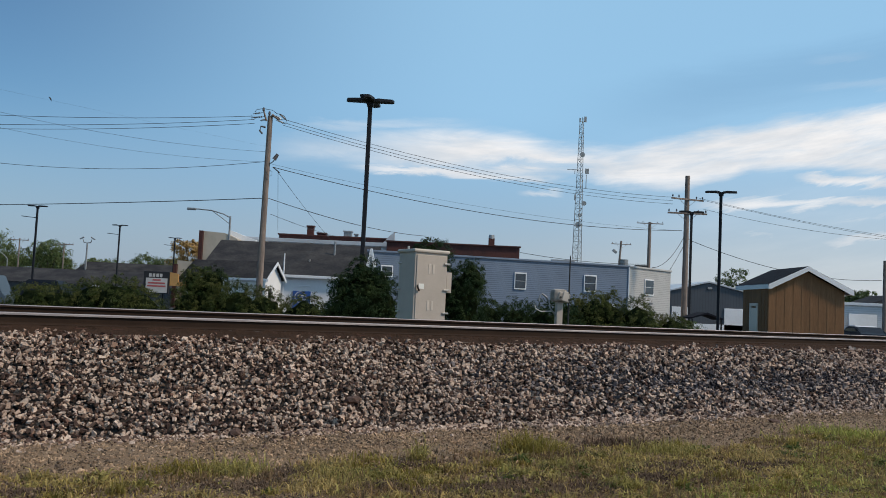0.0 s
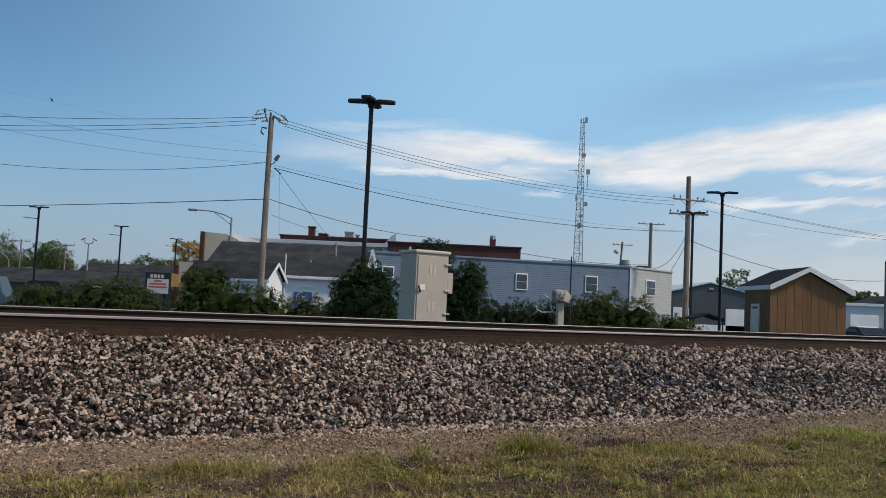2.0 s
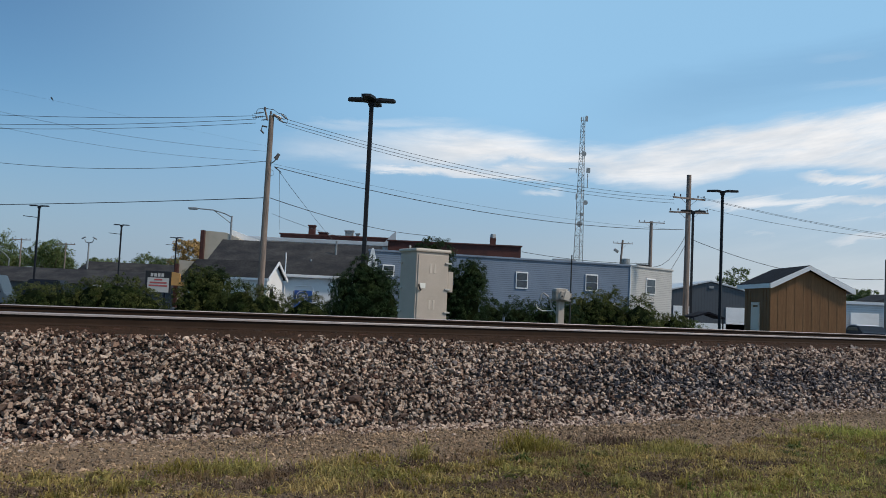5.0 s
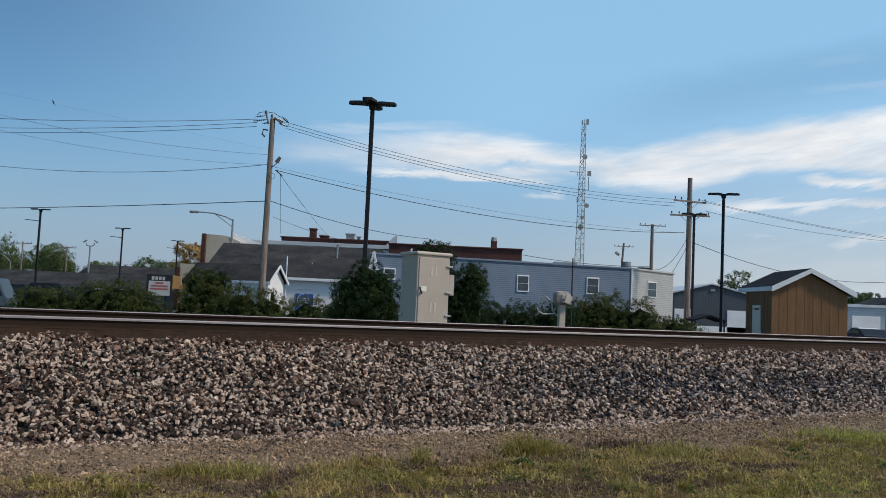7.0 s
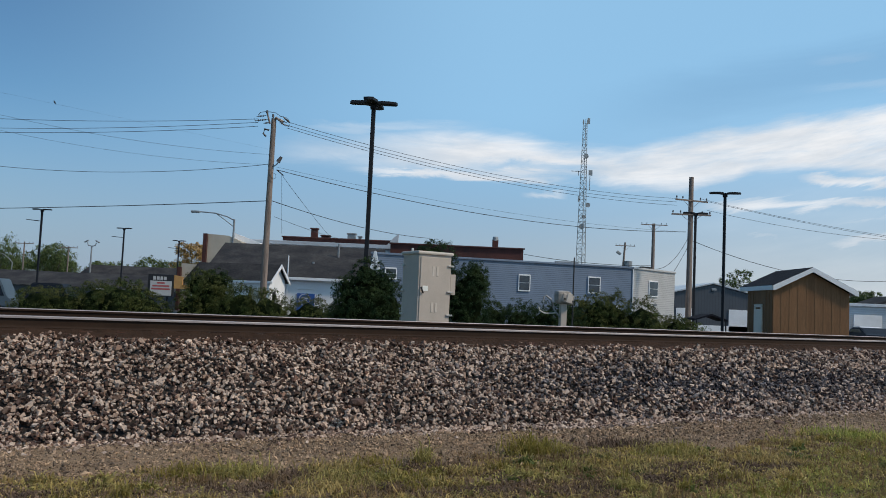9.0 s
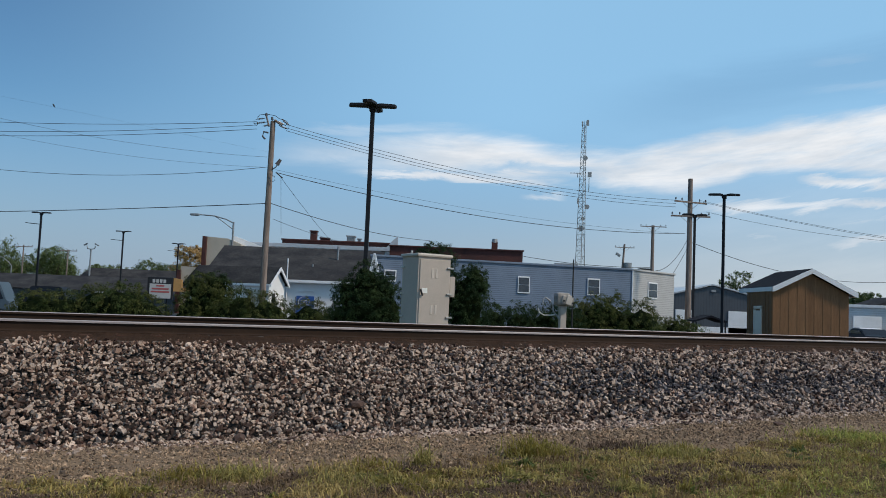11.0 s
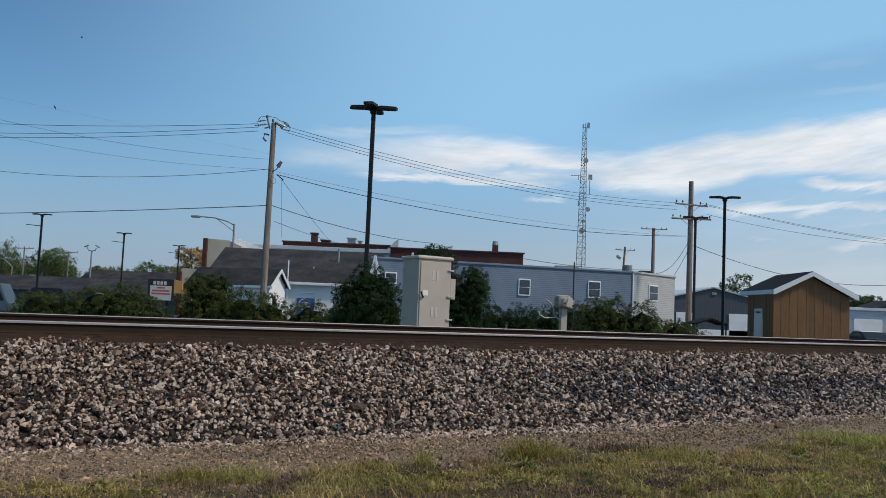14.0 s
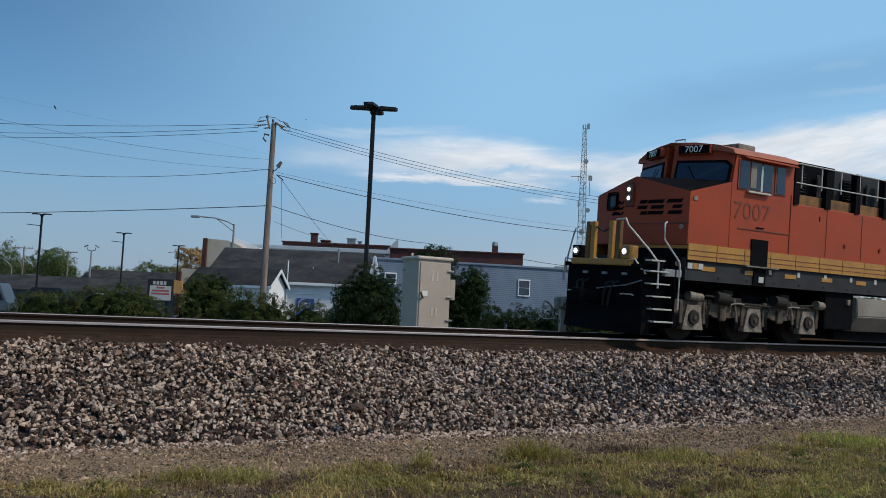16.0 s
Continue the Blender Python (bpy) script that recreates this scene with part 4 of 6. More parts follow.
# ---- lamps, poles and wires ----
def lot_lamp(x, y, top, heads, label, turn=0.0, arm=False):
    t = thing("parking_lot_lamp", pose(x, y, 0.2, 0, 0, turn), label, "street lamp", "parking lot lamps")
    h = top - 0.2
    part("pole", bm_box((0.15, 0.15, h), (0, 0, h / 2), 0.02), M_bronze, t)
    part("base_plate", bm_box((0.42, 0.42, 0.06), (0, 0, 0.03), 0.01), M_bronze, t)
    part("mount", bm_box((0.24, 0.24, 0.22), (0, 0, h - 0.02), 0.03), M_bronze, t)
    for a in heads:
        m = Matrix.Rotation(radians(a), 3, "Z")
        bm = bm_prism([m @ Vector(p) for p in ((0.10, -0.20, h + 0.02), (0.30, -0.22, h + 0.05), (0.80, -0.17, h + 0.04), (0.86, 0, h + 0.03), (0.80, 0.17, h + 0.04), (0.30, 0.22, h + 0.05), (0.10, 0.20, h + 0.02))], (0, 0, 0.09))
        part("lamp_head", bm, M_bronze, t)
    if arm:
        part("banner_arm", bm_rod((0, 0, h - 0.95), (-1.35, 0, h - 0.85), 0.03), M_bronze, t)
    return t


BRONZE = "dark bronze square parking lot lamp with flat heads"
lot_lamp(-2.74, 30, 8.85, (0, 180, 80, 260), "tall dark bronze lamp pole with four flat heads")
lot_lamp(15.6, 47, 8.70, (20, 200), BRONZE, 150)
lot_lamp(16.95, 57, 8.75, (0, 180), BRONZE)
lot_lamp(-35.4, 74, 8.65, (0, 180), BRONZE, 0, True)
lot_lamp(-35.3, 93, 8.75, (0, 180), BRONZE, 0, True)
lot_lamp(-34.5, 110, 8.73, (0, 180), BRONZE, 0, True)


def utility_pole(x, y, top, r, label, arms=(), lean=0.0):
    """arms: (height, half length, turn) of the crossarms."""
    t = thing("utility_pole", pose(x, y, 0.1), label, "utility pole", "utility poles")
    part("pole", bm_rod((lean * (-1), 0, 0), (0, 0, top - 0.1), r, r * 0.72, 16), M_polewood, t)
    for z, half, turn in arms:
        m = Matrix.Rotation(radians(turn), 3, "Z")
        arm = part("crossarm", bm_box((half * 2, 0.10, 0.12), (0, 0, 0), 0.01), M_polewood, t)
        arm.matrix_local = Matrix.Translation((0, -r * 0.8, z - 0.1)) @ m.to_4x4()
        for u in (-0.93, -0.55, 0.55, 0.93):
            bm = bm_rod((u * half, 0, 0.05), (u * half, 0, 0.17), 0.02, 0.02, 8)
            bm_rod((u * half, 0, 0.14), (u * half, 0, 0.29), 0.065, 0.045, 10, bm)
            part("insulator", bm, M_insul, arm)
        for sgn in (-1, 1):
            part("brace", bm_rod((sgn * half * 0.5, 0, -0.04), (0, 0.02, -half * 0.42), 0.018, None, 6), M_galv, arm)
    return t


pl = utility_pole(-9.45, 45, 11.45, 0.19, "weathered brown wooden utility pole with a lamp and many cables", (), 0.05)


def pole_head():
    """Dead-end insulators, pins and jumpers at the top of the pole."""
    def at(x, z, y=-0.1):
        return Vector((x, y, 11.35 + z))
    part("bracket", bm_rod(at(-0.36, 0.28), at(-0.18, -0.30), 0.045, 0.05, 8), M_polewood, pl, "slanting wooden pin support")
    for x, z in ((-0.36, 0.30), (-0.03, 0.10)):
        bm = bm_rod(at(x, z - 0.12), at(x, z + 0.05), 0.03, 0.03, 8)
        bm_rod(at(x, z - 0.04), at(x, z + 0.12), 0.075, 0.05, 10, bm)
        part("pin_insulator", bm, M_insul, pl)
    for (x0, z0), (x1, z1) in (((-0.92, 0.05), (-0.40, 0.14)), ((-1.0, -0.17), (-0.22, -0.06)), ((-0.52, -0.30), (-0.15, -0.22)),
                               ((0.22, 0.02), (0.72, -0.22)), ((0.34, -0.22), (0.86, -0.42)), ((0.50, 0.10), (0.90, -0.20))):
        a, b = at(x0, z0), at(x1, z1)
        bm = bm_rod(a, b, 0.018, None, 6)
        for u in (0.25, 0.4, 0.55, 0.7):
            c, d = a.lerp(b, u - 0.04), a.lerp(b, u + 0.04)
            bm_rod(c, d, 0.055, 0.04, 10, bm)
        part("dead_end_insulator", bm, M_insul, pl)
    part("crossarm", bm_rod(at(0.10, 0.05), at(0.52, -0.22), 0.065, 0.055, 8), M_polewood, pl, "short slanting crossarm")
    part("jumper", bm_path([at(-0.82, 0.15), at(-0.72, 0.30), at(-0.36, 0.36), at(0.10, 0.30), at(0.38, 0.12), at(0.55, 0.10)], 0.016, 6), M_wire, pl)
    part("jumper", bm_path([at(0.50, 0.12), at(0.75, 0.02), at(0.90, -0.20), at(0.88, -0.36)], 0.016, 6), M_wire, pl)
    part("jumper", bm_path([at(-1.0, 0.0), at(-1.02, -0.15), at(-0.86, -0.28), at(-0.70, -0.10)], 0.010, 6), M_wire, pl)
    part("riser_loop", bm_path([(0.05, -0.2, 8.45), (0.30, -0.2, 8.32), (0.32, -0.2, 8.12), (0.18, -0.2, 8.05), (0.06, -0.2, 8.15)], 0.012, 6), M_wire, pl)


pole_head()
part("cutout", bm_path([(-0.2, -0.1, 10.7), (-0.45, -0.1, 10.75), (-0.5, -0.1, 10.5), (-0.35, -0.1, 10.35)], 0.05), M_insul, pl)
part("lamp_arm", bm_path([(0.15, -0.1, 8.75), (0.3, -0.1, 8.85), (0.42, -0.1, 9.05)], 0.03), M_galv, pl)
part("lamp_head", bm_rod((0.36, -0.1, 8.98), (0.54, -0.1, 9.28), 0.12, 0.08), M_insul, pl)
utility_pole(18.65, 64, 12.45, 0.24, "tall grey wooden utility pole with two crossarms", ((10.62, 1.45, 20), (9.55, 1.5, 0)))
utility_pole(29.75, 120, 14.9, 0.30, "distant wooden utility pole with one crossarm", ((14.7, 1.9, 0),))
px = utility_pole(32.2, 150, 14.6, 0.24, "distant leaning utility pole with a transformer", ((14.0, 1.8, 5),), 0.9)
part("transformer", bm_rod((0.6, 0, 9.3), (0.6, 0, 11.2), 0.75, None, 14), M_galv, px)
part("switch", bm_box((0.9, 0.3, 0.5), (-1.1, 0, 12.6), 0.1, Matrix.Rotation(0.6, 3, "Y")), M_galv, px)
utility_pole(-70.5, 142, 9.6, 0.14, "distant pale utility pole in front of trees", ((9.3, 1.6, 0),))
utility_pole(-63.0, 142, 9.1, 0.14, "distant pale utility pole with transformers", ((8.9, 1.6, 0),))
utility_pole(40.2, 76, 7.6, 0.2, "dark pole at the pale blue house", ())


def wire(a, b, sag, r=0.0135, label="thin black overhead power cable"):
    a, b = Vector(a), Vector(b)
    pts = []
    for k in range(25):
        u = k / 24
        pts.append(a.lerp(b, u) - Vector((0, 0, sag * 4 * u * (1 - u))))
    tagged(part("power_cable", bm_path(pts, r, 5), M_wire), label, "cable", "overhead cables")


def place(x, y, d):
    """The point d metres deep on the sight line (x, y) of the steady camera."""
    f, p, r = 1496.76, radians(3.983), radians(2.466)
    cx, cy = (x - 784) / f, (441 - y) / f
    ux, uy = cx * math.cos(r) - cy * math.sin(r), cx * math.sin(r) + cy * math.cos(r)
    way = Vector((ux, math.cos(p) - uy * math.sin(p), math.sin(p) + uy * math.cos(p)))
    return Vector(EYE) + way * (d / way.y)


for a, b in ((213, 205), (219, 225), (226, 233)):
    wire(place(455, a, 45.2), place(-160, b, 45.2 + 4), 0.25)
wire(place(477, 293, 45), place(-160, 275, 52), 0.75)
wire(place(477, 267, 45), place(-160, 133, 38), 0.0, 0.0022)
wire(place(477, 276, 45), place(-160, 166, 40), 0.5, 0.007)
wire(place(477, 294, 45), place(-160, 195, 42), 0.55, 0.006)
wire(place(470, 358, 45), place(-160, 373, 55), 0.10, 0.022)
for a, b in ((218, 353), (224, 359), (229, 365)):
    wire(place(506, a, 45), place(1196, b, 64), 0.75)
wire(place(488, 303, 45), place(1212, 412, 64), 0.85, 0.020)
wire(place(487, 298, 45), place(1205, 412, 64), 0.55, 0.007)
wire(place(480, 358, 45), place(760, 424, 70), 0.35, 0.020)
wire(place(488, 303, 45), place(500, 313, 45), 0.0, 0.03)
wire(place(484, 386, 45), place(605, 426, 70), 0.10, 0.012)
wire(place(497, 312, 45), place(590, 430, 66), 0.10, 0.012)
wire(place(497, 312, 45), place(497, 415, 60), 0.02, 0.010)
wire(place(1240, 354, 64), place(1700, 436, 72), 0.35)
wire(place(1244, 357, 64), place(1700, 440, 72), 0.30)
wire(place(1250, 374, 64), place(1700, 431, 72), 0.60)
wire(place(1224, 428, 64), place(1567, 499, 76), 0.9, 0.022)
wire(place(926, 452, 70), place(1150, 472, 75), 0.25, 0.022)
wire(place(1215, 425, 64), place(1160, 478, 60), 0.55, 0.020)
wire(place(1215, 440, 64), place(1190, 484, 62), 0.05, 0.020)


def perched_bird():
    p = place(95, 186.3, 40.78)
    t = thing("bird", Matrix.Translation(p) @ pose(0, 0, 0, 0, 0, 215) @ Matrix.Diagonal((0.75, 0.75, 0.75, 1)), "small dark bird perched on a thin cable", "bird")
    bm = bmesh.new()
    bmesh.ops.create_uvsphere(bm, u_segments=12, v_segments=8, radius=0.5, matrix=pose(0, 0, 0.075, 0, 30, 0) @ Matrix.Diagonal((0.10, 0.10, 0.19, 1)))
    part("body", bm, M_blackhw, t, smooth=True)
    bm = bmesh.new()
    bmesh.ops.create_uvsphere(bm, u_segments=10, v_segments=6, radius=0.034, matrix=pose(0.055, 0, 0.165))
    bm_rod((0.08, 0, 0.165), (0.115, 0, 0.16), 0.010, 0.002, 6, bm)
    part("head", bm, M_blackhw, t, smooth=True)
    part("tail", bm_box((0.016, 0.035, 0.12), (-0.06, 0, -0.03), 0.004, Matrix.Rotation(0.5, 3, "Y")), M_blackhw, t)


perched_bird()


def flying_bird():
    t = thing("bird", Matrix(), "small dark bird gliding across the sky", "bird")
    bm = bmesh.new()
    bmesh.ops.create_uvsphere(bm, u_segments=12, v_segments=8, radius=0.5, matrix=Matrix.Diagonal((0.24, 0.085, 0.08, 1)))
    bmesh.ops.create_uvsphere(bm, u_segments=10, v_segments=6, radius=0.035, matrix=pose(0.13, 0, 0.015))
    bm_rod((0.155, 0, 0.012), (0.19, 0, 0.008), 0.010, 0.002, 6, bm)
    part("body", bm, M_blackhw, t, smooth=True)
    for s in (-1, 1):
        part("wing", bm_prism([(0.07, s * 0.03, 0.02), (0.08, s * 0.14, 0.055), (0.02, s * 0.27, 0.04), (-0.02, s * 0.15, 0.05), (-0.06, s * 0.03, 0.02)], (0, 0, 0.012)), M_blackhw, t)
    part("tail", bm_prism([(-0.10, -0.02, 0), (-0.10, 0.02, 0), (-0.20, 0.045, 0), (-0.20, -0.045, 0)], (0, 0, 0.01)), M_blackhw, t)
    return t


FLYER = flying_bird()


def street_light():
    t = thing("street_light", pose(-17.5, 70, 0.15), "grey steel cobra-head street light on a curved arm", "street lamp")
    part("pole", bm_rod((0, 0, 0), (0, 0, 8.1), 0.11, 0.08), M_galv, t)
    part("arm", bm_path([(0, 0, 8.0), (-0.6, 0, 8.28), (-1.6, 0, 8.53), (-2.9, 0, 8.60)], 0.05), M_galv, t)
    part("brace", bm_path([(0, 0, 7.45), (-0.7, 0, 7.95), (-1.5, 0, 8.48)], 0.035), M_galv, t)
    part("lamp_head", bm_box((0.75, 0.30, 0.19), (-3.25, 0, 8.58), 0.06), M_galv, t)


street_light()


def far_street_light():
    t = thing("street_light", pose(-66.2, 130, 0.15), "distant pale street light on a curved arm", "street lamp")
    part("pole", bm_rod((0, 0, 0), (0, 0, 5.6), 0.10, 0.07), M_galv, t)
    part("arm", bm_path([(0, 0, 5.5), (-0.5, 0, 6.1), (-1.4, 0, 6.7), (-2.2, 0, 6.95)], 0.05), M_galv, t)
    part("lamp_head", bm_box((0.9, 0.4, 0.25), (-2.6, 0, 6.95), 0.08), M_trim, t)


far_street_light()


def twin_lamp():
    t = thing("street_light", pose(-50, 120, 0.15), "thin grey double-armed street light", "street lamp")
    part("pole", bm_rod((0, 0, 0), (0, 0, 8.0), 0.16, 0.10), M_galv, t)
    for s in (-1, 1):
        arm = part("arm", bm_path([(0, 0, 8.0), (s * 0.5, 0, 8.1), (s * 0.62, 0, 8.5)], 0.07), M_galv, t)
        part("lamp_head", bm_box((0.62, 0.3, 0.16), (s * 0.78, 0, 8.68), 0.05, Matrix.Rotation(s * 0.5, 3, "Y")), M_galv, arm)


twin_lamp()


def radio_tower():
    t = thing("radio_tower", pose(28.5, 175, 0.1), "tall pale lattice radio mast with small antennas", "radio tower")
    H, w0, w1 = 42.2, 1.35, 0.45
    legs = [(math.cos(a), math.sin(a)) for a in (0.5, 0.5 + math.tau / 3, 0.5 + 2 * math.tau / 3)]

    def at(k, z):
        w = w0 + (w1 - w0) * z / H
        return Vector((legs[k][0] * w, legs[k][1] * w, z))
    for k in range(3):
        part("leg", bm_rod(at(k, 0), at(k, H), 0.085, 0.06, 6), M_galv, t)
    for k in range(3):
        bm, z, i = bmesh.new(), 8.0, 0
        while z < H - 1:
            step = 1.15
            a, b = (k, (k + 1) % 3) if i % 2 else ((k + 1) % 3, k)
            bm_rod(at(a, z), at(b, z + step), 0.038, None, 5, bm)
            bm_rod(at(a, z + step), at(b, z + step), 0.030, None, 5, bm)
            z, i = z + step, i + 1
        part("lattice", bm, M_galv, t)
    for x, z, r in ((0.2, 34.2, 0.55), (0.9, 24.0, 0.5), (-0.2, 19.5, 0.6), (0.1, 21.5, 0.4)):
        part("dish", bm_rod((x, -0.9, z), (x, -0.5, z), r, r * 0.8, 14), M_galv, t)
    for x, z, w, h in ((-1.7, 31.0, 2.2, 0.12), (-1.2, 30.6, 0.14, 1.0), (1.3, 30.8, 0.8, 1.1), (1.2, 28.6, 0.15, 3.0), (-1.0, 25.2, 0.3, 1.2), (0.6, 41.7, 0.5, 1.2), (-0.5, 41.5, 0.3, 0.8)):
        part("antenna", bm_box((w, 0.12, h), (x, -0.6, z), 0.02), M_galv, t)


radio_tower()


# ---- railway cabinet and box ----
def signal_case():
    t = thing("signal_cabinet", pose(-0.6, 21, 0.2, 0, 0, TURN - 1), "tall beige aluminium railway signal cabinet", "cabinet")
    W, D, H = 0.93, 0.85, 2.84
    part("body", bm_box((W, D, H), (W / 2, D / 2, H / 2), 0.012), M_case, t)
    part("plinth", bm_box((W + 0.08, D + 0.08, 0.30), (W / 2, D / 2, 0.15), 0.01), M_galv, t, "concrete-grey plinth")
    part("lid", bm_box((W + 0.10, D + 0.10, 0.085), (W / 2, D / 2, H + 0.04), 0.035), M_caselid, t, "pale rounded lid")
    door = part("door", bm_box((W - 0.07, 0.03, H - 0.45), (W / 2 + 0.01, -0.012, H / 2 + 0.16), 0.008), M_case, t)
    for z in (1.52, 2.43):
        for x in (0.40, 0.52):
            part("vent", bm_box((0.06, 0.012, 0.24), (x, -0.030, z), 0.005), M_caselid, door, "pale louvred vent")
    for z in (1.34, 1.92, 2.58):
        part("hinge", bm_box((0.17, 0.05, 0.045), (W - 0.03, -0.04, z), 0.008), M_hw, door, "bright steel hinge")
        part("side_latch", bm_box((0.04, 0.15, 0.05), (-0.02, D - 0.06, z), 0.008), M_hw, t, "bright steel latch")
    part("handle", bm_path([(0.06, -0.06, 2.02), (0.07, -0.08, 1.96), (0.10, -0.07, 1.90), (0.13, -0.05, 1.88)], 0.022), M_blackhw, door, "black padlocked handle")
    part("notice", bm_box((0.15, 0.006, 0.13), (0.19, -0.032, 1.99)), M_paper, door, "white paper notice")
    part("side_box", bm_box((0.15, 0.22, 0.52), (W + 0.075, 0.11, 2.12), 0.01), M_case, t)
    part("lifting_eye", bm_box((0.05, 0.05, 0.10), (0.05, D * 0.55, H + 0.11), 0.012), M_hw, t)
    return t


signal_case()


def junction_box():
    t = thing("junction_box", pose(3.30, 23, 0.25, 0, 0, 14), "grey cast junction box on a square wooden post", "junction box")
    part("post", bm_box((0.17, 0.17, 1.72), (0, 0, 0.86), 0.012), M_case, t, "pale square post")
    bm = bm_box((0.40, 0.36, 0.36), (-0.02, 0, 1.90), 0.10)
    bm_box((0.34, 0.40, 0.24), (0.06, -0.02, 1.86), 0.03, Matrix.Rotation(0.22, 3, "Y"), bm)
    part("housing", bm, M_casecast, t, "grey-beige cast metal housing")
    part("cover", bm_box((0.17, 0.03, 0.26), (0.10, -0.225, 1.88), 0.012, Matrix.Rotation(0.25, 3, "Y")), M_caselid, t, "pale cover plate")
    for x, z in ((-0.05, 1.86), (0.19, 1.98), (0.19, 1.80)):
        part("bolt", bm_rod((x, -0.20, z), (x, -0.25, z), 0.025, None, 8), M_blackhw, t)
    part("conduit", bm_path([(-0.58, 0, 1.74), (-0.56, 0, 1.88), (-0.50, 0, 1.93), (-0.36, 0, 1.84), (-0.28, 0, 1.70), (-0.26, 0, 1.56), (-0.12, 0, 1.40), (-0.05, 0, 1.32)], 0.024), M_galv, t)
    part("cable", bm_path([(-0.70, 0, 1.62), (-0.66, 0, 1.52), (-0.52, 0, 1.45), (-0.30, 0, 1.46), (-0.18, 0, 1.48), (-0.06, 0, 1.36)], 0.016), M_rail_white, t)
    w = thing("whip_antenna", pose(3.72, 24, 0.25), "thin black upright antenna rod by the track", "antenna")
    part("rod", bm_rod((0, 0, 0), (0, 0, 3.06), 0.028, 0.018, 8), M_blackhw, w)
    part("bracket", bm_box((0.05, 0.05, 0.40), (0, 0, 0.2), 0.01), M_blackhw, w)


junction_box()


# ---- buildings ----
def window(parent, a, b, y, z0, z1):
    """A sash window between x = a and b on the wall plane y, in the house's own space."""
    w, h = b - a, z1 - z0
    fr = bm_box((w + 0.14, 0.10, h + 0.14), ((a + b) / 2, y - 0.03, (z0 + z1) / 2), 0.01)
    win = part("window", fr, M_trim, parent, "white framed sash window")
    for z in (z0 + h * 0.25, z0 + h * 0.75):
        part("pane", bm_box((w + 0.02, 0.02, h / 2 - 0.03), ((a + b) / 2, y - 0.085, z), 0.004), M_pane, win)
    return win


def clapboard_building():
    t = thing("commercial_building", pose(0, 0, 0), "long blue-grey clapboard building with white end", "building")
    bm = bm_prism([(-4.6, 54.0, 0.15), (13.05, 58, 0.15), (13.05, 70, 0.15), (-4.6, 70, 0.15)], (0, 0, 4.82))
    part("wall", bm, M_bluesiding, t)
    bm = bm_prism([(13.06, 58.0, 0.15), (17.02, 62, 0.15), (17.02, 70, 0.15), (13.06, 70, 0.15)], (0, 0, 4.84))
    part("end_wall", bm, M_whitesiding, t, "white clapboard end wall")
    for (x0, y0), (x1, y1) in (((-4.6, 54.0), (13.05, 58)), ((13.05, 58), (17.02, 62))):
        d = Vector((x1 - x0, y1 - y0, 0))
        m = Matrix.Rotation(math.atan2(d.y, d.x), 3, "Z")
        part("coping", bm_box((d.length + 0.1, 0.16, 0.14), ((x0 + x1) / 2, (y0 + y1) / 2, 4.99), 0.02, m), M_bluesiding if x0 < 0 else M_whitesiding, t, "painted metal coping")
    part("corner_board", bm_box((0.08, 0.10, 4.8), (13.05, 57.97, 2.55), 0.02), M_trim, t)
    for (x0, y0), (x1, y1), spans in (((-4.6, 54.0), (13.05, 58), ((680, 700, 475, 497), (916, 936, 487, 518), (1039, 1060, 491, 522))), ((13.05, 58), (17.02, 62), ((1146, 1161, 498, 528),))):
        turn = math.atan2(y1 - y0, x1 - x0)
        holder_m = pose(x0, y0, 0, 0, 0, math.degrees(turn))
        for px0, px1, py0, py1 in spans:
            # the window's span on this wall
            def on_wall(px, py):
                e, g = Vector(EYE), place(px, py, 1.0) - Vector(EYE)
                nrm = Vector((-(y1 - y0), x1 - x0, 0))
                k = (Vector((x0, y0, 0)) - e).dot(nrm) / g.dot(nrm)
                return holder_m.inverted() @ (e + g * k)
            p, q = on_wall(px0, py0), on_wall(px1, py1)
            wob = window(t, p.x + 0.07, q.x - 0.07, 0, q.z + 0.07, p.z - 0.07)
            wob.matrix_local = holder_m
    for x, y, z in ((10.7, 57.4, 2.2), (12.0, 57.7, 2.2)):
        part("globe_lamp", bm_rod((x, y - 0.1, z), (x, y - 0.35, z), 0.16, 0.12), M_trim, t)
    part("roof_unit", bm_box((1.6, 0.8, 0.25), (8.6, 59, 5.15), 0.03), M_galv, t)
    part("roof_unit", bm_box((0.9, 0.8, 0.5), (15.3, 64, 5.2), 0.03), M_blackhw, t)
    part("wall_lamp", bm_box((0.3, 0.2, 0.14), (15.1, 60.0, 2.55), 0.03), M_galv, t)
    # gabled dormer end showing beside the lamp pole
    for quad in (((661, 446), (664, 446), (671, 481), (665, 481)), ((661, 446), (663, 450), (657, 481), (652, 481))):
        part("bargeboard", bm_prism([place(x, y, 53.4) for x, y in quad], (0, 0.3, 0)), M_trim, t)
    part("gable", bm_prism([place(x, y, 53.5) for x, y in ((662, 448), (668, 490), (654, 490))], (0, 0.6, 0)), M_whitesiding, t)


clapboard_building()


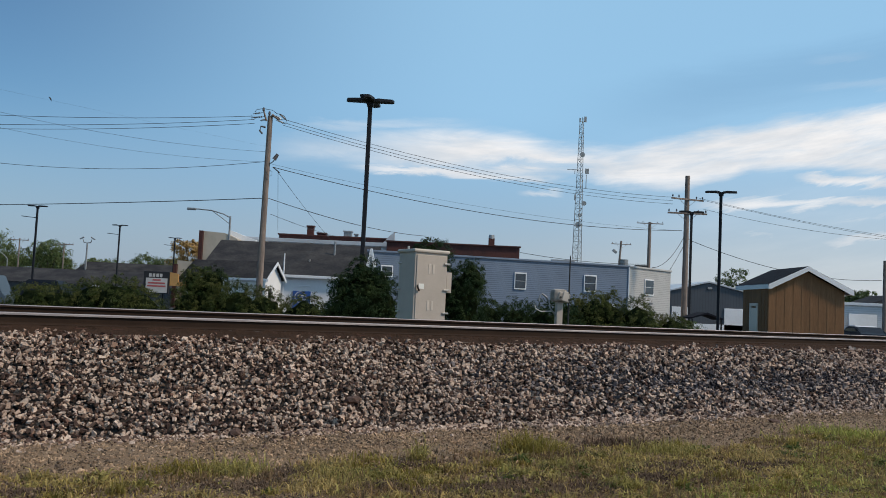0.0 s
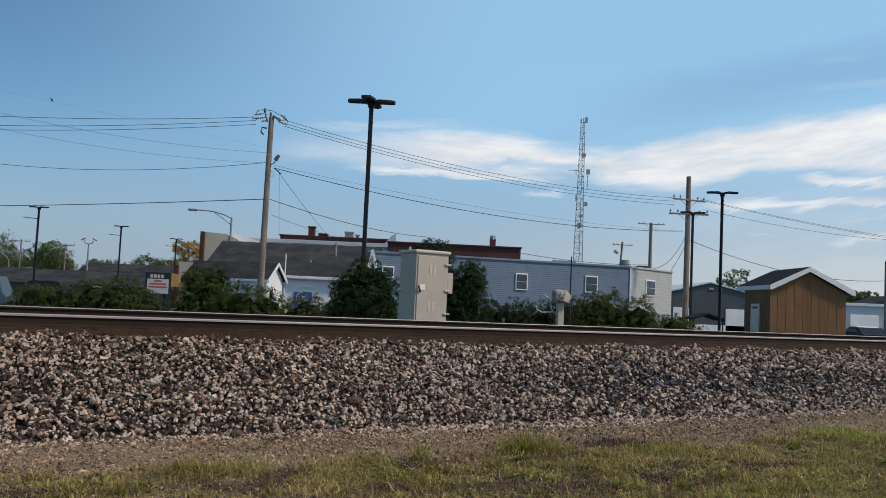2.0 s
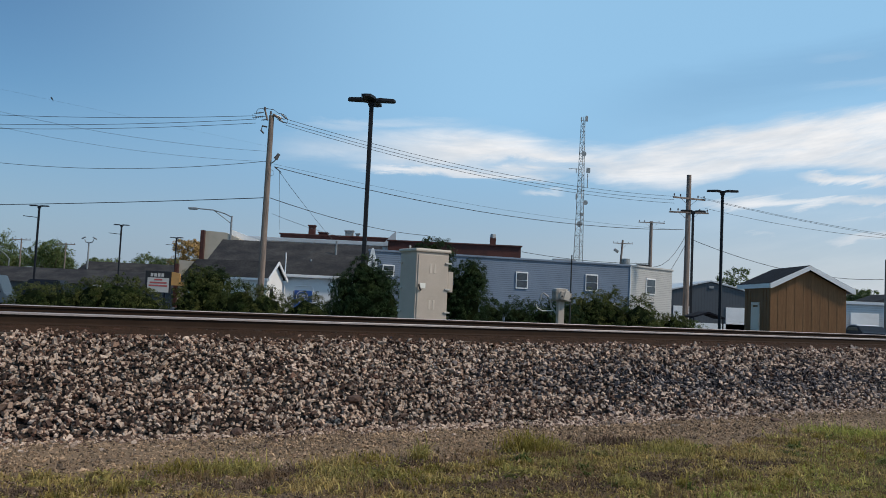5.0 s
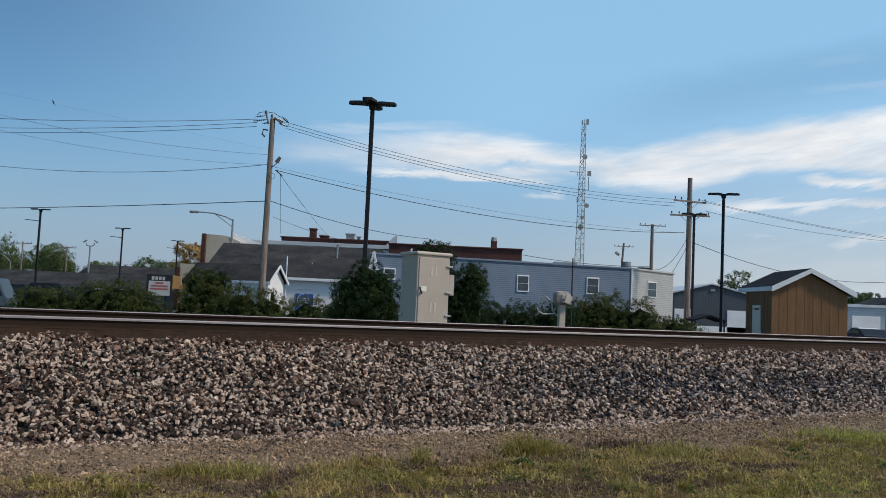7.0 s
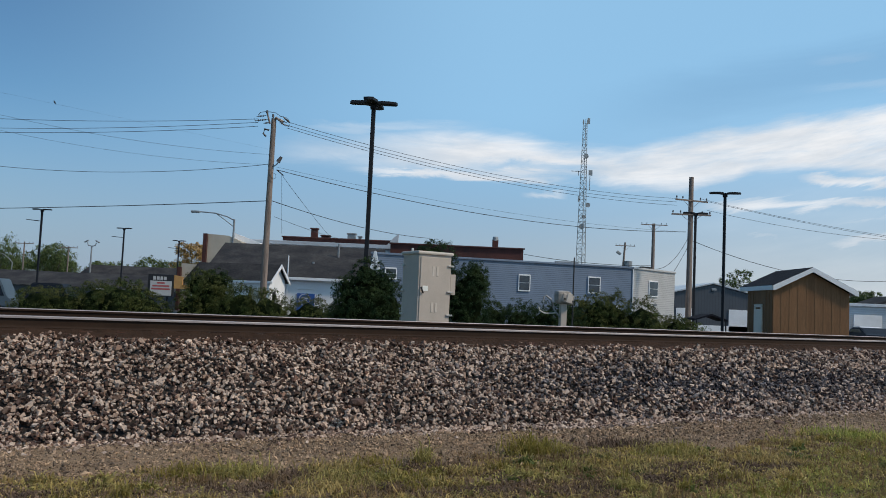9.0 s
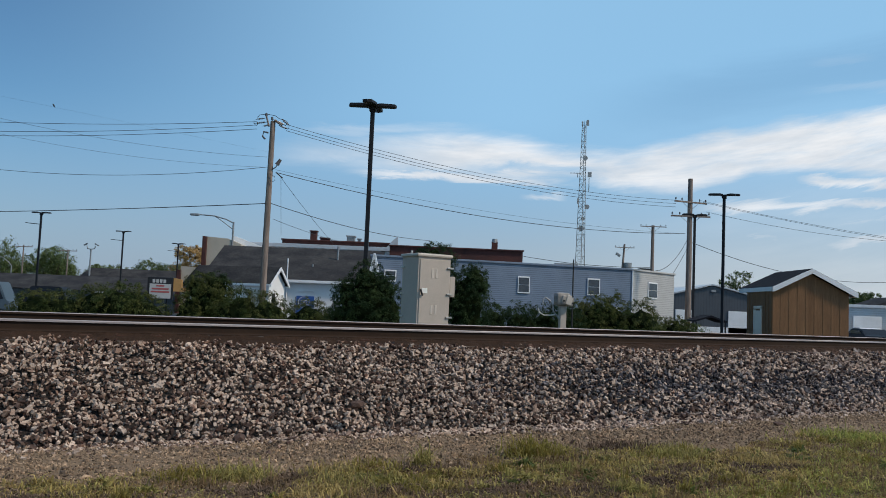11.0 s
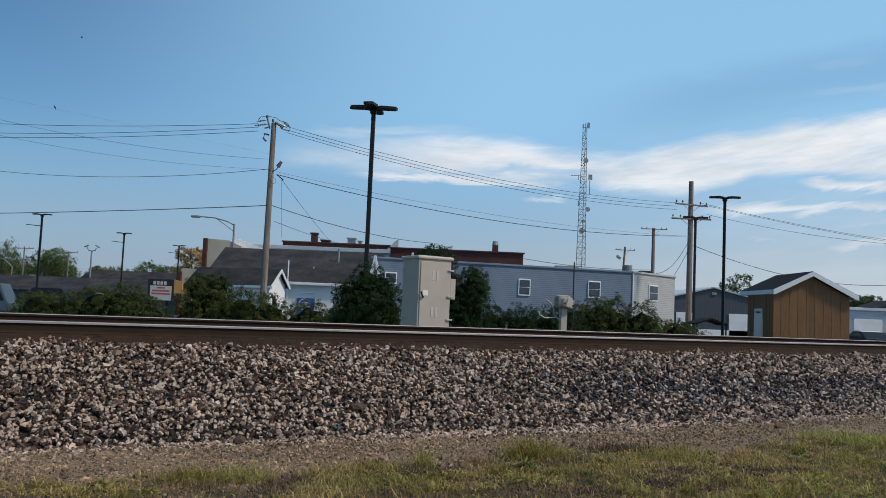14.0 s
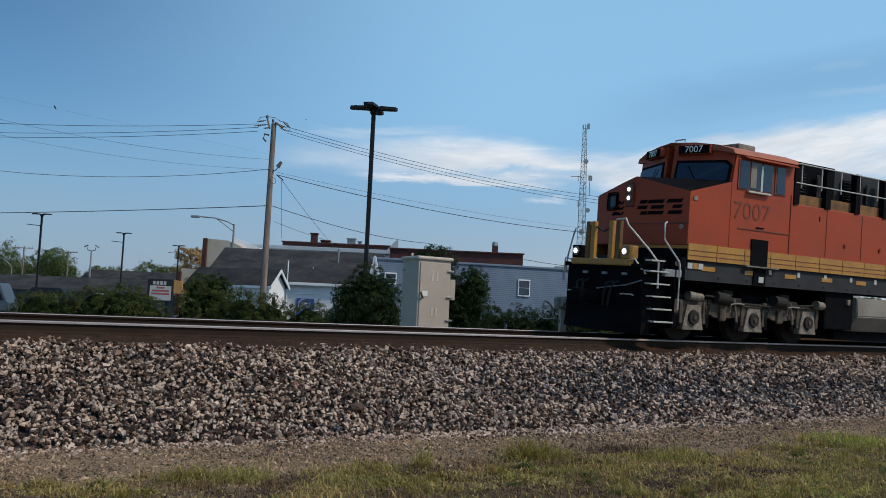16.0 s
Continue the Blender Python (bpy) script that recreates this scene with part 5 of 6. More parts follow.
def white_house():
    t = thing("house", pose(0, 0, 0), "long white house with a weathered dark shingle roof", "house")
    part("wall", bm_box((11.8, 8, 3.25), (-10.6, 64.2, 1.75), 0.02), M_white, t)
    bm = bm_prism([(-17.1, 59.9, 3.30), (-17.1, 66, 6.02), (-17.1, 72, 3.3)], (12.5, 0, 0))
    part("roof", bm, M_shingle, t, "weathered dark grey shingle roof")
    part("eave_board", bm_box((12.1, 0.10, 0.20), (-10.65, 59.88, 3.28), 0.02), M_trim, t)
    for x, y, z, h in ((-7.95, 64.0, 5.1, 1.35), (-9.6, 62.6, 4.5, 0.45)):
        part("vent_pipe", bm_rod((x, y, z - 0.3), (x, y, z + h - 0.3), 0.075, None, 10), M_galv, t)
    part("door", bm_box((0.65, 0.06, 1.3), (-10.05, 60.18, 1.55), 0.01), M_galv, t, "grey service door")
    part("drainpipe", bm_path([(-11.0, 60.1, 0.3), (-11.0, 60.1, 4.9)], 0.045), M_trim, t)
    part("pipe", bm_path([(-10.2, 60.15, 2.55), (-9.1, 60.15, 2.65), (-8.95, 60.15, 2.4), (-8.95, 60.15, 1.2)], 0.035), M_trim, t)
    # front wing with a small gable
    w = thing("house_wing", pose(-11.15, 57.3, 0.15, 0, 0, -20), "low white wing with a small clapboard gable and dark roof", "house")
    part("wall", bm_prism([(0, -1.0, 0), (0, 1.0, 0), (0, 1.0, 2.85), (0, 0, 3.78), (0, -1.0, 2.85)], (-6.2, 0, 0)), M_white, w)
    for s in (-1, 1):
        bm = bm_prism([(0.22, 0, 3.98), (0.22, s * 1.2, 2.80), (0.22, s * 1.2, 2.70), (0.22, 0, 3.86)], (-6.6, 0, 0))
        part("roof", bm, M_shingle, w)
        bm = bm_prism([(0.30, 0, 3.97), (0.30, s * 1.22, 2.78), (0.30, s * 1.22, 2.58), (0.30, 0, 3.76)], (-0.075, 0, 0))
        part("bargeboard", bm, M_trim, w)
    part("window", bm_box((0.06, 0.36, 0.75), (0.02, -0.40, 1.75), 0.01), M_darkin, w)
    part("eave_board", bm_box((6.4, 0.05, 0.16), (-3.0, -1.225, 2.70), 0.01), M_trim, w)


white_house()


def brick_blocks():
    t = thing("brick_building", pose(0, 0, 0), "dark red brick commercial block with roof chimneys", "building", "brick blocks")
    part("wall", bm_prism([(-15.3, 80, 0.1), (-4.6, 80, 0.1), (-4.6, 92, 0.1), (-15.3, 92, 0.1)], (0, 0, 7.6)), M_brick, t)
    part("coping", bm_box((10.9, 0.5, 0.12), (-9.95, 80.1, 7.74), 0.02), M_brick, t)
    for x, w, h, m in ((-12.5, 0.62, 0.80, M_brick), (-11.4, 0.8, 0.16, M_brick), (-8.9, 0.75, 0.45, M_galv), (-8.1, 0.3, 0.22, M_galv)):
        part("chimney", bm_box((w, w, h + 0.4), (x, 81.2, 7.7 + h / 2), 0.03), m, t)
        part("chimney_cap", bm_box((w + 0.16, w + 0.16, 0.12), (x, 81.2, 7.9 + h), 0.02), m, t)
    t = thing("brick_building", pose(0, 0, 0), "dark red brick block with a stepped parapet", "building", "brick blocks")
    part("wall", bm_prism([(-4.5, 71, 0.1), (6.7, 71, 0.1), (6.7, 84, 0.1), (-4.5, 84, 0.1)], (0, 0, 6.75)), M_brick, t)
    part("coping", bm_box((11.4, 0.5, 0.12), (1.1, 71.1, 6.9), 0.02), M_brick, t)
    part("chimney", bm_box((0.5, 0.5, 0.9), (4.4, 72.5, 7.2), 0.03), M_brick, t)
    part("chimney_cap", bm_rod((4.4, 72.5, 7.6), (4.4, 72.5, 7.95), 0.28, 0.22), M_galv, t)
    # low white-edged roof between
    t = thing("flat_roof_building", pose(0, 0, 0), "flat-roofed building with a white parapet edge", "building")
    part("wall", bm_prism([(-18.2, 74, 0.1), (-4.0, 74, 0.1), (-4.0, 79, 0.1), (-18.2, 79, 0.1)], (0, 0, 6.6)), M_white, t)
    part("parapet", bm_box((14.4, 0.3, 0.35), (-11.1, 73.9, 6.75), 0.03), M_metalroof, t)
    part("raised_corner", bm_prism([(-5.4, 73.7, 6.6), (-4.0, 73.7, 6.6), (-4.0, 73.7, 7.9), (-4.4, 73.7, 7.6), (-4.9, 73.7, 7.0)], (0, 0.3, 0)), M_metalroof, t)
    part("gable", bm_prism([(-17.9, 72, 6.2), (-17.9, 72, 7.25), (-15.7, 72, 6.5), (-15.7, 72, 6.2)], (0, 1.5, 0)), M_white, t)
    # beige wall with a brick front edge
    t = thing("parapet_building", pose(0, 0, 0), "beige building with a brick-edged parapet wall", "building")
    part("wall", bm_prism([(-19.7, 70, 0.1), (-19.7, 70, 6.95), (-17.9, 70, 6.85), (-16.8, 70, 6.4), (-16.8, 70, 0.1)], (0, 8, 0)), M_beige, t)
    part("brick_front", bm_box((0.32, 0.5, 6.9), (-19.75, 69.9, 3.5), 0.02), M_brick, t)
    t = thing("parapet_building", pose(0, 0, 0), "small beige building with a brick-edged wall and low roof", "building")
    part("wall", bm_prism([(-27.2, 88, 0.1), (-27.2, 88, 5.1), (-25.2, 88, 5.0), (-25.2, 88, 0.1)], (0, 8, 0)), M_beige, t)
    part("brick_front", bm_box((0.35, 0.5, 4.6), (-27.3, 87.8, 2.4), 0.02), M_brick, t)
    part("roof", bm_prism([(-26.9, 87.5, 3.2), (-25.4, 87.5, 5.05), (-20, 87.5, 5.3), (-20, 87.5, 3.2)], (0, 5, 0)), M_shingle, t)


brick_blocks()


def left_roof():
    t = thing("low_building", pose(0, 0, 0), "long low building with a dark shingle roof", "building")
    part("wall", bm_box((50, 10, 2.0), (-54.0, 103, 1.15), 0.02), M_metalgrey, t)
    part("roof", bm_prism([(-80, 97.5, 2.2), (-80, 103, 3.95), (-80, 109, 2.2)], (51, 0, 0)), M_shingle, t)
    t = thing("low_building", pose(0, 0, 0), "farther low building with a dark hipped roof", "building")
    part("wall", bm_box((15, 8, 3.0), (-44.2, 122, 1.6), 0.02), M_white, t)
    part("roof", bm_prism([(-52.0, 117.5, 3.0), (-50.6, 122, 5.6), (-38.0, 122, 5.6), (-36.5, 117.5, 3.0)], (0, 0.3, 0)), M_shingle, t)
    s = thing("pole_sign", pose(-28.2, 85, 0.15), "black and white roadside sign with worn red lettering", "sign")
    part("board", bm_box((2.55, 0.35, 2.2), (0, 0, 2.52), 0.03), M_signblack, s)
    part("panel", bm_box((2.15, 0.03, 1.45), (0.05, -0.19, 2.22), 0.01), M_signwhite, s, "white changeable-letter panel")
    for k, wd in enumerate((0.8, 1.7, 1.85)):
        part("lettering", bm_box((wd, 0.012, 0.16), (0.05, -0.212, 2.75 - 0.30 * k)), M_signred, s)
    for k in range(4):
        part("lettering", bm_box((0.26, 0.012, 0.34), (-0.62 + k * 0.36, -0.185, 3.22)), M_signwhite, s)
    part("side_box", bm_prism([(1.32, -0.1, 2.25), (2.9, -0.1, 2.25), (2.9, -0.1, 2.65), (2.15, -0.1, 2.65), (2.15, -0.1, 3.45), (1.32, -0.1, 3.6)], (0, 0.3, 0)), M_signorange, s, "orange sign box")
    for x in (-0.7, 0.7):
        part("post", bm_box((0.14, 0.14, 1.5), (x, 0, 0.75), 0.01), M_bronze, s)
    b = thing("ice_bin", pose(-8.75, 54.5, 0.2, 0, 0, 12), "blue outdoor bin with a round white emblem", "bin")
    part("body", bm_box((1.12, 0.8, 1.9), (0, 0, 1.07), 0.04), M_blue, b)
    ring = bmesh.new()
    for k in range(24):
        a0, a1 = k * math.tau / 24, (k + 1) * math.tau / 24
        ring.faces.new([ring.verts.new((math.cos(a) * r - 0.08, -0.407, math.sin(a) * r + 1.62)) for a, r in ((a0, 0.33), (a1, 0.33), (a1, 0.37), (a0, 0.37))])
    part("emblem", ring, M_signwhite, b, "white ring emblem")
    for k, wd in enumerate((0.42, 0.34, 0.5)):
        part("lettering", bm_box((wd, 0.012, 0.07), (-0.08, -0.406, 1.72 - 0.13 * k)), M_signwhite, b)
    part("notice", bm_box((0.3, 0.012, 0.16), (0.36, -0.406, 1.2)), M_signwhite, b)


left_roof()


def metal_hall():
    t = thing("metal_building", pose(0, 0, 0), "charcoal metal hall with white overhead doors", "building")
    part("wall", bm_prism([(24.8, 90, 0.1), (33.2, 90, 0.1), (33.2, 90, 4.4), (28.8, 90, 5.4), (24.8, 90, 4.4)], (0, 22, 0)), M_metalgrey, t)
    for s, x in ((-1, 24.5), (1, 33.6)):
        part("roof", bm_prism([(28.8, 89.8, 5.46), (x, 89.8, 4.36), (x, 89.8, 4.50), (28.8, 89.8, 5.60)], (0, 22.4, 0)), M_metalroof, t, "pale metal roof")
    for x0, x1, z1 in ((24.9, 26.6, 2.75), (30.5, 33.1, 2.80)):
        part("overhead_door", bm_box((x1 - x0, 0.12, z1 - 0.1), ((x0 + x1) / 2, 89.95, z1 / 2 + 0.05), 0.02), M_white, t, "white overhead door")
    part("wainscot", bm_box((8.2, 0.1, 0.9), (29, 89.94, 0.6), 0.01), M_white, t)
    part("gable_vent", bm_box((0.5, 0.1, 0.25), (28.9, 89.93, 4.85), 0.03), M_galv, t)
    t = thing("shelter", pose(0, 0, 0), "small dark gabled shelter beside the hall", "shelter")
    for s in (-1, 1):
        part("roof", bm_prism([(16.6, 52, 2.05), (16.6 + s * 1.0, 52, 1.72), (16.6 + s * 1.0, 52, 1.62), (16.6, 52, 1.94)], (0, 2.2, 0)), M_shedroof, t)
        part("post", bm_box((0.08, 0.08, 1.48), (16.6 + s * 0.9, 52.1, 0.9), 0.01), M_bronze, t)
    part("counter", bm_box((1.6, 1.2, 0.8), (16.6, 53, 0.58), 0.02), M_darkin, t)
    t = thing("house", pose(0, 0, 0), "pale blue house with a low dark roof and white fascia", "house")
    part("wall", bm_prism([(37.4, 78, 0.1), (60, 74, 0.1), (60, 88, 0.1), (37.4, 88, 0.1)], (0, 0, 3.5)), M_paleblue, t)
    part("roof", bm_prism([(41.2, 82, 3.55), (44.5, 82, 4.75), (58, 82, 4.75), (60, 82, 3.55)], (0, 5, 0)), M_shingle, t, "dark shingle gable roof")
    fascia = part("fascia", bm_box((23.0, 0.14, 0.26), (0, 0, 0), 0.02), M_trim, t)
    fascia.matrix_local = pose(48.7, 75.9, 3.62, 0, 0, math.degrees(math.atan2(-4, 22.6)))
    part("garage_door", bm_box((2.6, 0.1, 1.9), (39.0, 77.5, 1.75), 0.02), M_white, t, "white garage door")
    part("window_frame", bm_box((0.7, 0.1, 1.3), (41.35, 77.0, 1.4), 0.02), M_trim, t)
    part("pane", bm_box((0.45, 0.06, 1.05), (41.35, 76.93, 1.4), 0.01), M_pane, t)
    part("awning", bm_prism([(42.0, 76.0, 2.0), (43.4, 76.0, 2.45), (48, 75.4, 2.45), (48, 75.4, 1.2), (42.0, 76.0, 1.2)], (0, 0.6, 0)), M_cardark, t, "dark blue awning")


metal_hall()


def garden_shed():
    t = thing("shed", pose(12.26, 32, 0.2), "brown board-and-batten shed with white trim and black roof", "shed")
    A, W, D, E, R = 0.25, 3.14, 2.6, 2.72, 3.60            # the front wall's two edges, depth, eaves and ridge
    apex = W / 2 + 0.12

    def rake(x):
        return R - 0.14 - (R - 0.14 - E) * abs(x - apex) / (apex + 0.02 if x < apex else W - apex)

    part("wall", bm_prism([(A + 0.02, 0.02, 0), (W - 0.02, 0.02, 0), (W - 0.02, 0.02, E), (apex, 0.02, R - 0.14), (A + 0.02, 0.02, rake(A))], (0, D, 0)), M_shedwood, t)
    for k in range(9):
        a, b = A + (W - A) * k / 9, A + (W - A) * (k + 1) / 9
        pts = [(a + 0.001, -0.012, 0), (b - 0.001, -0.012, 0), (b - 0.001, -0.012, rake(b))]
        if a < apex < b:
            pts.append((apex, -0.012, rake(apex)))
        pts.append((a + 0.001, -0.012, rake(a)))
        part("plank", bm_prism(pts, (0, 0.03, 0)), M_shedwood, t)
        if k:
            part("batten", bm_box((0.050, 0.012, rake(a) - 0.03), (a, -0.014, rake(a) / 2), 0.004), M_batten, t)
    part("corner_board", bm_box((0.09, 0.035, E - 0.05), (A + 0.045, -0.020, E / 2), 0.005), M_batten, t)
    # side with the door
    part("side_wall", bm_box((0.03, D - 0.02, E + 0.06), (A - 0.004, D / 2, E / 2), 0.004), M_shedwood, t)
    for y in (0.30, 0.62, 1.95, 2.30):
        part("batten", bm_box((0.02, 0.045, E - 0.06), (A - 0.026, y, E / 2), 0.004), M_batten, t)
    dr = part("door", bm_box((0.05, 0.62, 1.98), (A - 0.03, 1.35, 1.02), 0.01), M_cream, t, "pale grey panel door")
    for y in (1.00, 1.70):
        part("door_trim", bm_box((0.06, 0.13, 2.14), (A - 0.035, y, 1.07), 0.008), M_cream, dr)
    part("door_trim", bm_box((0.06, 0.83, 0.11), (A - 0.035, 1.35, 2.14), 0.008), M_cream, dr)
    part("knob", bm_rod((A - 0.06, 1.13, 1.0), (A - 0.11, 1.13, 1.0), 0.03, None, 10), M_blackhw, dr)
    back = D + 0.78
    for s, x in ((-1, A - 0.06), (1, W + 0.28)):
        ze = rake(A) - 0.03 if s < 0 else E - 0.02
        part("roof", bm_prism([(apex, -0.14, R + 0.06), (x, -0.14, ze + 0.12), (x, -0.14, ze + 0.06), (apex, -0.14, R)], (0, back + 0.14, 0)), M_shedroof, t, "black shingle roof")
        part("bargeboard", bm_prism([(apex, -0.185, R + 0.045), (x, -0.185, ze + 0.10), (x, -0.185, ze - 0.08), (x - s * 0.10, -0.185, ze - 0.06), (apex, -0.185, R - 0.13)], (0, 0.04, 0)), M_trim, t, "white bargeboard")
        part("fascia", bm_box((0.035, back + 0.10, 0.17), (x - s * 0.005, back / 2 - 0.05, ze + 0.02), 0.006), M_trim, t, "white fascia board")
        part("soffit", bm_box((0.12, back + 0.06, 0.02), (x - s * 0.07, back / 2 - 0.05, ze - 0.055), 0.002), M_trim, t)


garden_shed()


def car(x, y, turn, paint, label, van=False, h=1.45):
    t = thing("car", pose(x, y, 0.2, 0, 0, turn), label, "car", "parked cars")
    side = [(-2.2, 0.35), (-2.25, 0.75), (-2.0, 0.95), (-1.2, 1.0), (-0.55, h), (1.5 if van else 1.0, h), (1.95 if van else 1.75, 1.0), (2.2, 0.9), (2.25, 0.4)]
    bm = bm_prism([(a, -0.88, b) for a, b in side], (0, 1.76, 0))
    bmesh.ops.bevel(bm, geom=bm.edges[:], offset=0.06, segments=2, affect="EDGES")
    body = part("body", bm, paint, t)
    top = 1.45 if van else 0.95
    for s in (-1, 1):
        part("side_window", bm_prism([(-1.0, s * 0.885, 1.05), (-0.5, s * 0.885, h - 0.12), (top, s * 0.885, h - 0.12), (top + 0.4, s * 0.885, 1.05)], (0, s * 0.01, 0)), M_glass, body)
        for wx in (-1.4, 1.4):
            wheel = part("wheel", bm_rod((wx, s * 0.72, 0.33), (wx, s * 0.90, 0.33), 0.33, None, 20), M_rubber, t)
            part("rim", bm_rod((wx, s * 0.88, 0.33), (wx, s * 0.92, 0.33), 0.2, None, 14), M_galv, wheel)
    part("windscreen", bm_prism([(-1.16, -0.75, 1.06), (-0.60, -0.70, h - 0.10), (-0.60, 0.70, h - 0.10), (-1.16, 0.75, 1.06)], (-0.03, 0, 0.02)), M_glass, body)
    return t


car(-28.4, 52, 6, M_carteal, "grey-teal van parked behind the hedge", True, 2.1)
car(-28.6, 61, 4, M_cardark, "dark blue van parked behind the hedge", True, 2.0)
car(-23.6, 60, 5, M_carwhite, "white car parked behind the hedge", True, 1.8)
car(30.2, 60, -96, M_cardark, "dark car parked behind the shed", False, 1.4)
car(36.3, 72, 80, M_carwhite, "white car parked by the pale blue house")


# ---- locomotive ----
def build_locomotive():
    """Its own space: x runs back from the first axle, y away from the camera about the middle of the track, z up from the rails."""
    t = thing("locomotive", Matrix(), "orange diesel locomotive with yellow stripes and black underframe", "locomotive")
    HW = 1.5
    # body behind the cab, with sill and stripes
    part("underframe", bm_box((18.6, 2.9, 0.50), (8.62, 0, 1.63)), M_grime, t, "grimy dark grey side sill")
    part("body", bm_box((6.0, 2 * HW - 0.04, 1.28), (5.75, 0, 2.79), 0.03), M_orange, t, "orange lower body")
    part("long_hood", bm_box((9.0, 2.0, 2.55), (13.2, 0, 3.05), 0.06), M_orange, t, "orange engine hood")
    for s in (-1, 1):
        for k in range(12):
            if s > 0 and k > 2:
                continue
            a = -0.68 + k * 0.92
            part("stripe_panel", bm_box((0.90, 0.03, 0.36), (a + 0.45, s * (HW - 0.005), 2.01), 0.004), M_yellow, t, "yellow stripe panel")
            for z in (1.93, 2.04):
                part("pinstripe", bm_box((0.905, 0.008, 0.014), (a + 0.45, s * (HW + 0.013), z)), M_number, t)
    for k in range(7):
        part("warning_patch", bm_box((0.42, 0.012, 0.10), (0.05 + k * 1.42, -HW + 0.045, 1.66), 0.002), M_yellow, t, "small yellow patch")
        part("reflector", bm_box((0.10, 0.012, 0.12), (2.15 + k * 1.05, -HW + 0.045, 1.72), 0.002), M_rail_white, t, "white reflector")
    part("step_well", bm_box((0.58, 0.05, 0.62), (1.64, -HW - 0.005, 2.14), 0.005), M_locoblack, t, "black step well")
    part("step_well", bm_box((0.42, 0.05, 0.36), (1.75, -HW + 0.04, 1.58), 0.005), M_locoblack, t, "black step well")
    part("jack_pad", bm_box((0.17, 0.03, 0.14), (1.78, -HW + 0.01, 1.52), 0.005), M_rail_white, t)
    part("step_lip", bm_box((1.15, 0.10, 0.035), (1.75, -HW - 0.02, 1.81), 0.005), M_silver, t)
    # cab
    cab = part("cab", bm_prism([(0.60, -HW, 2.14), (0.60, -HW, 3.66), (0.72, -HW, 4.40), (2.76, -HW, 4.40), (2.76, -HW, 2.14)], (0, 2 * HW, 0)), M_orange, t, "orange driver's cab")
    prof = [(-1.55, 4.36), (-1.50, 4.46), (-1.15, 4.58), (-0.6, 4.66), (0, 4.69), (0.6, 4.66), (1.15, 4.58), (1.50, 4.46), (1.55, 4.36)]
    bm = bmesh.new()
    front = [bm.verts.new((0.15 + 0.42 * abs(y) / 1.5, y, z - 0.02)) for y, z in prof]
    back = [bm.verts.new((2.86, y, z)) for y, z in prof]
    bm.faces.new(front[::-1]), bm.faces.new(back)
    for k in range(len(prof)):
        j = (k + 1) % len(prof)
        bm.faces.new((front[k], front[j], back[j], back[k]))
    part("roof", bm, M_faded, cab, "faded orange cab roof")
    part("roof_unit", bm_box((0.62, 0.7, 0.20), (2.0, -0.35, 4.72), 0.05), M_silver, cab, "pale roof air conditioner")
    part("horn", bm_path([(0.55, 0.25, 4.64), (0.55, 0.25, 4.80), (0.55, -0.05, 4.80), (0.55, -0.05, 4.64)], 0.018), M_galv, cab)
    for s in (-1, 1):
        # windscreen halves sweep back towards the cab's sides
        A, B = Vector((0.06, s * 0.10, 0)), Vector((0.58, s * 1.46, 0))
        face = [A + Vector((-0.02, 0, 3.40)), B + Vector((0, 0, 3.62)), B + Vector((0.10, 0, 4.36)), A + Vector((0.12, 0, 4.60))]
        part("front_wall", bm_prism(face, (0.5, 0, 0)), M_orange, cab)
        d = (B - A)
        g = [A + d * 0.10 + Vector((-0.02, 0, 3.58)), A + d * 0.95 + Vector((-0.01, 0, 3.72)), A + d * 0.96 + Vector((0.05, 0, 4.06)), A + d * 0.88 + Vector((0.055, 0, 4.14)), A + d * 0.12 + Vector((0.07, 0, 4.16))]
        part("windscreen", bm_prism([p + Vector((-0.03, 0, 0)) for p in g], (0.05, 0, 0)), M_cabglass, cab, "dark blue windscreen glass")
        gf = [A + d * 0.06 + Vector((-0.02, 0, 3.53)), A + d * 0.98 + Vector((-0.01, 0, 3.66)), A + d * 1.0 + Vector((0.05, 0, 4.08)), A + d * 0.90 + Vector((0.055, 0, 4.20)), A + d * 0.08 + Vector((0.07, 0, 4.22))]
        part("windscreen_frame", bm_prism([p + Vector((-0.018, 0, 0)) for p in gf], (0.03, 0, 0)), M_locoblack, cab, "black rubber window frame")
        part("wiper", bm_rod(A + d * 0.45 + Vector((-0.055, 0, 3.74)), A + d * 0.30 + Vector((-0.01, 0, 4.08)), 0.010, None, 6), M_locoblack, cab)
        # number boards
        mid = Vector((0.36, s * 0.60, 4.46))
        turn = Matrix.Rotation(-s * 0.34, 3, "Z")
        nb = part("number_board", bm_box((0.30, 0.80, 0.22), (0, 0, 0), 0.02), M_orange, cab, "orange number box")
        nb.matrix_local = Matrix.Translation(mid) @ turn.to_4x4()
        part("number_plate", bm_box((0.02, 0.74, 0.19), (-0.152, 0, 0), 0.004), M_locoblack, nb, "black number panel")
        words("7007", 0.22, Matrix.Translation((-0.166, 0, -0.005)) @ pose(0, 0, 0, 90, 0, -90), M_numwhite, nb, "numerals")
    # side windows
    for x0, x1 in ((0.80, 1.98), (2.08, 2.44)):
        part("side_window_frame", bm_box((x1 - x0 + 0.05, 0.03, 0.70), ((x0 + x1) / 2, -HW - 0.006, 3.90), 0.012), M_number, cab, "black window frame")
    for a, b in ((0.83, 1.14), (1.19, 1.53), (1.61, 1.95), (2.11, 2.41)):
        part("side_window", bm_box((b - a, 0.02, 0.64), ((a + b) / 2, -HW - 0.018, 3.90), 0.005), M_cabglass, cab, "dark sliding window glass")
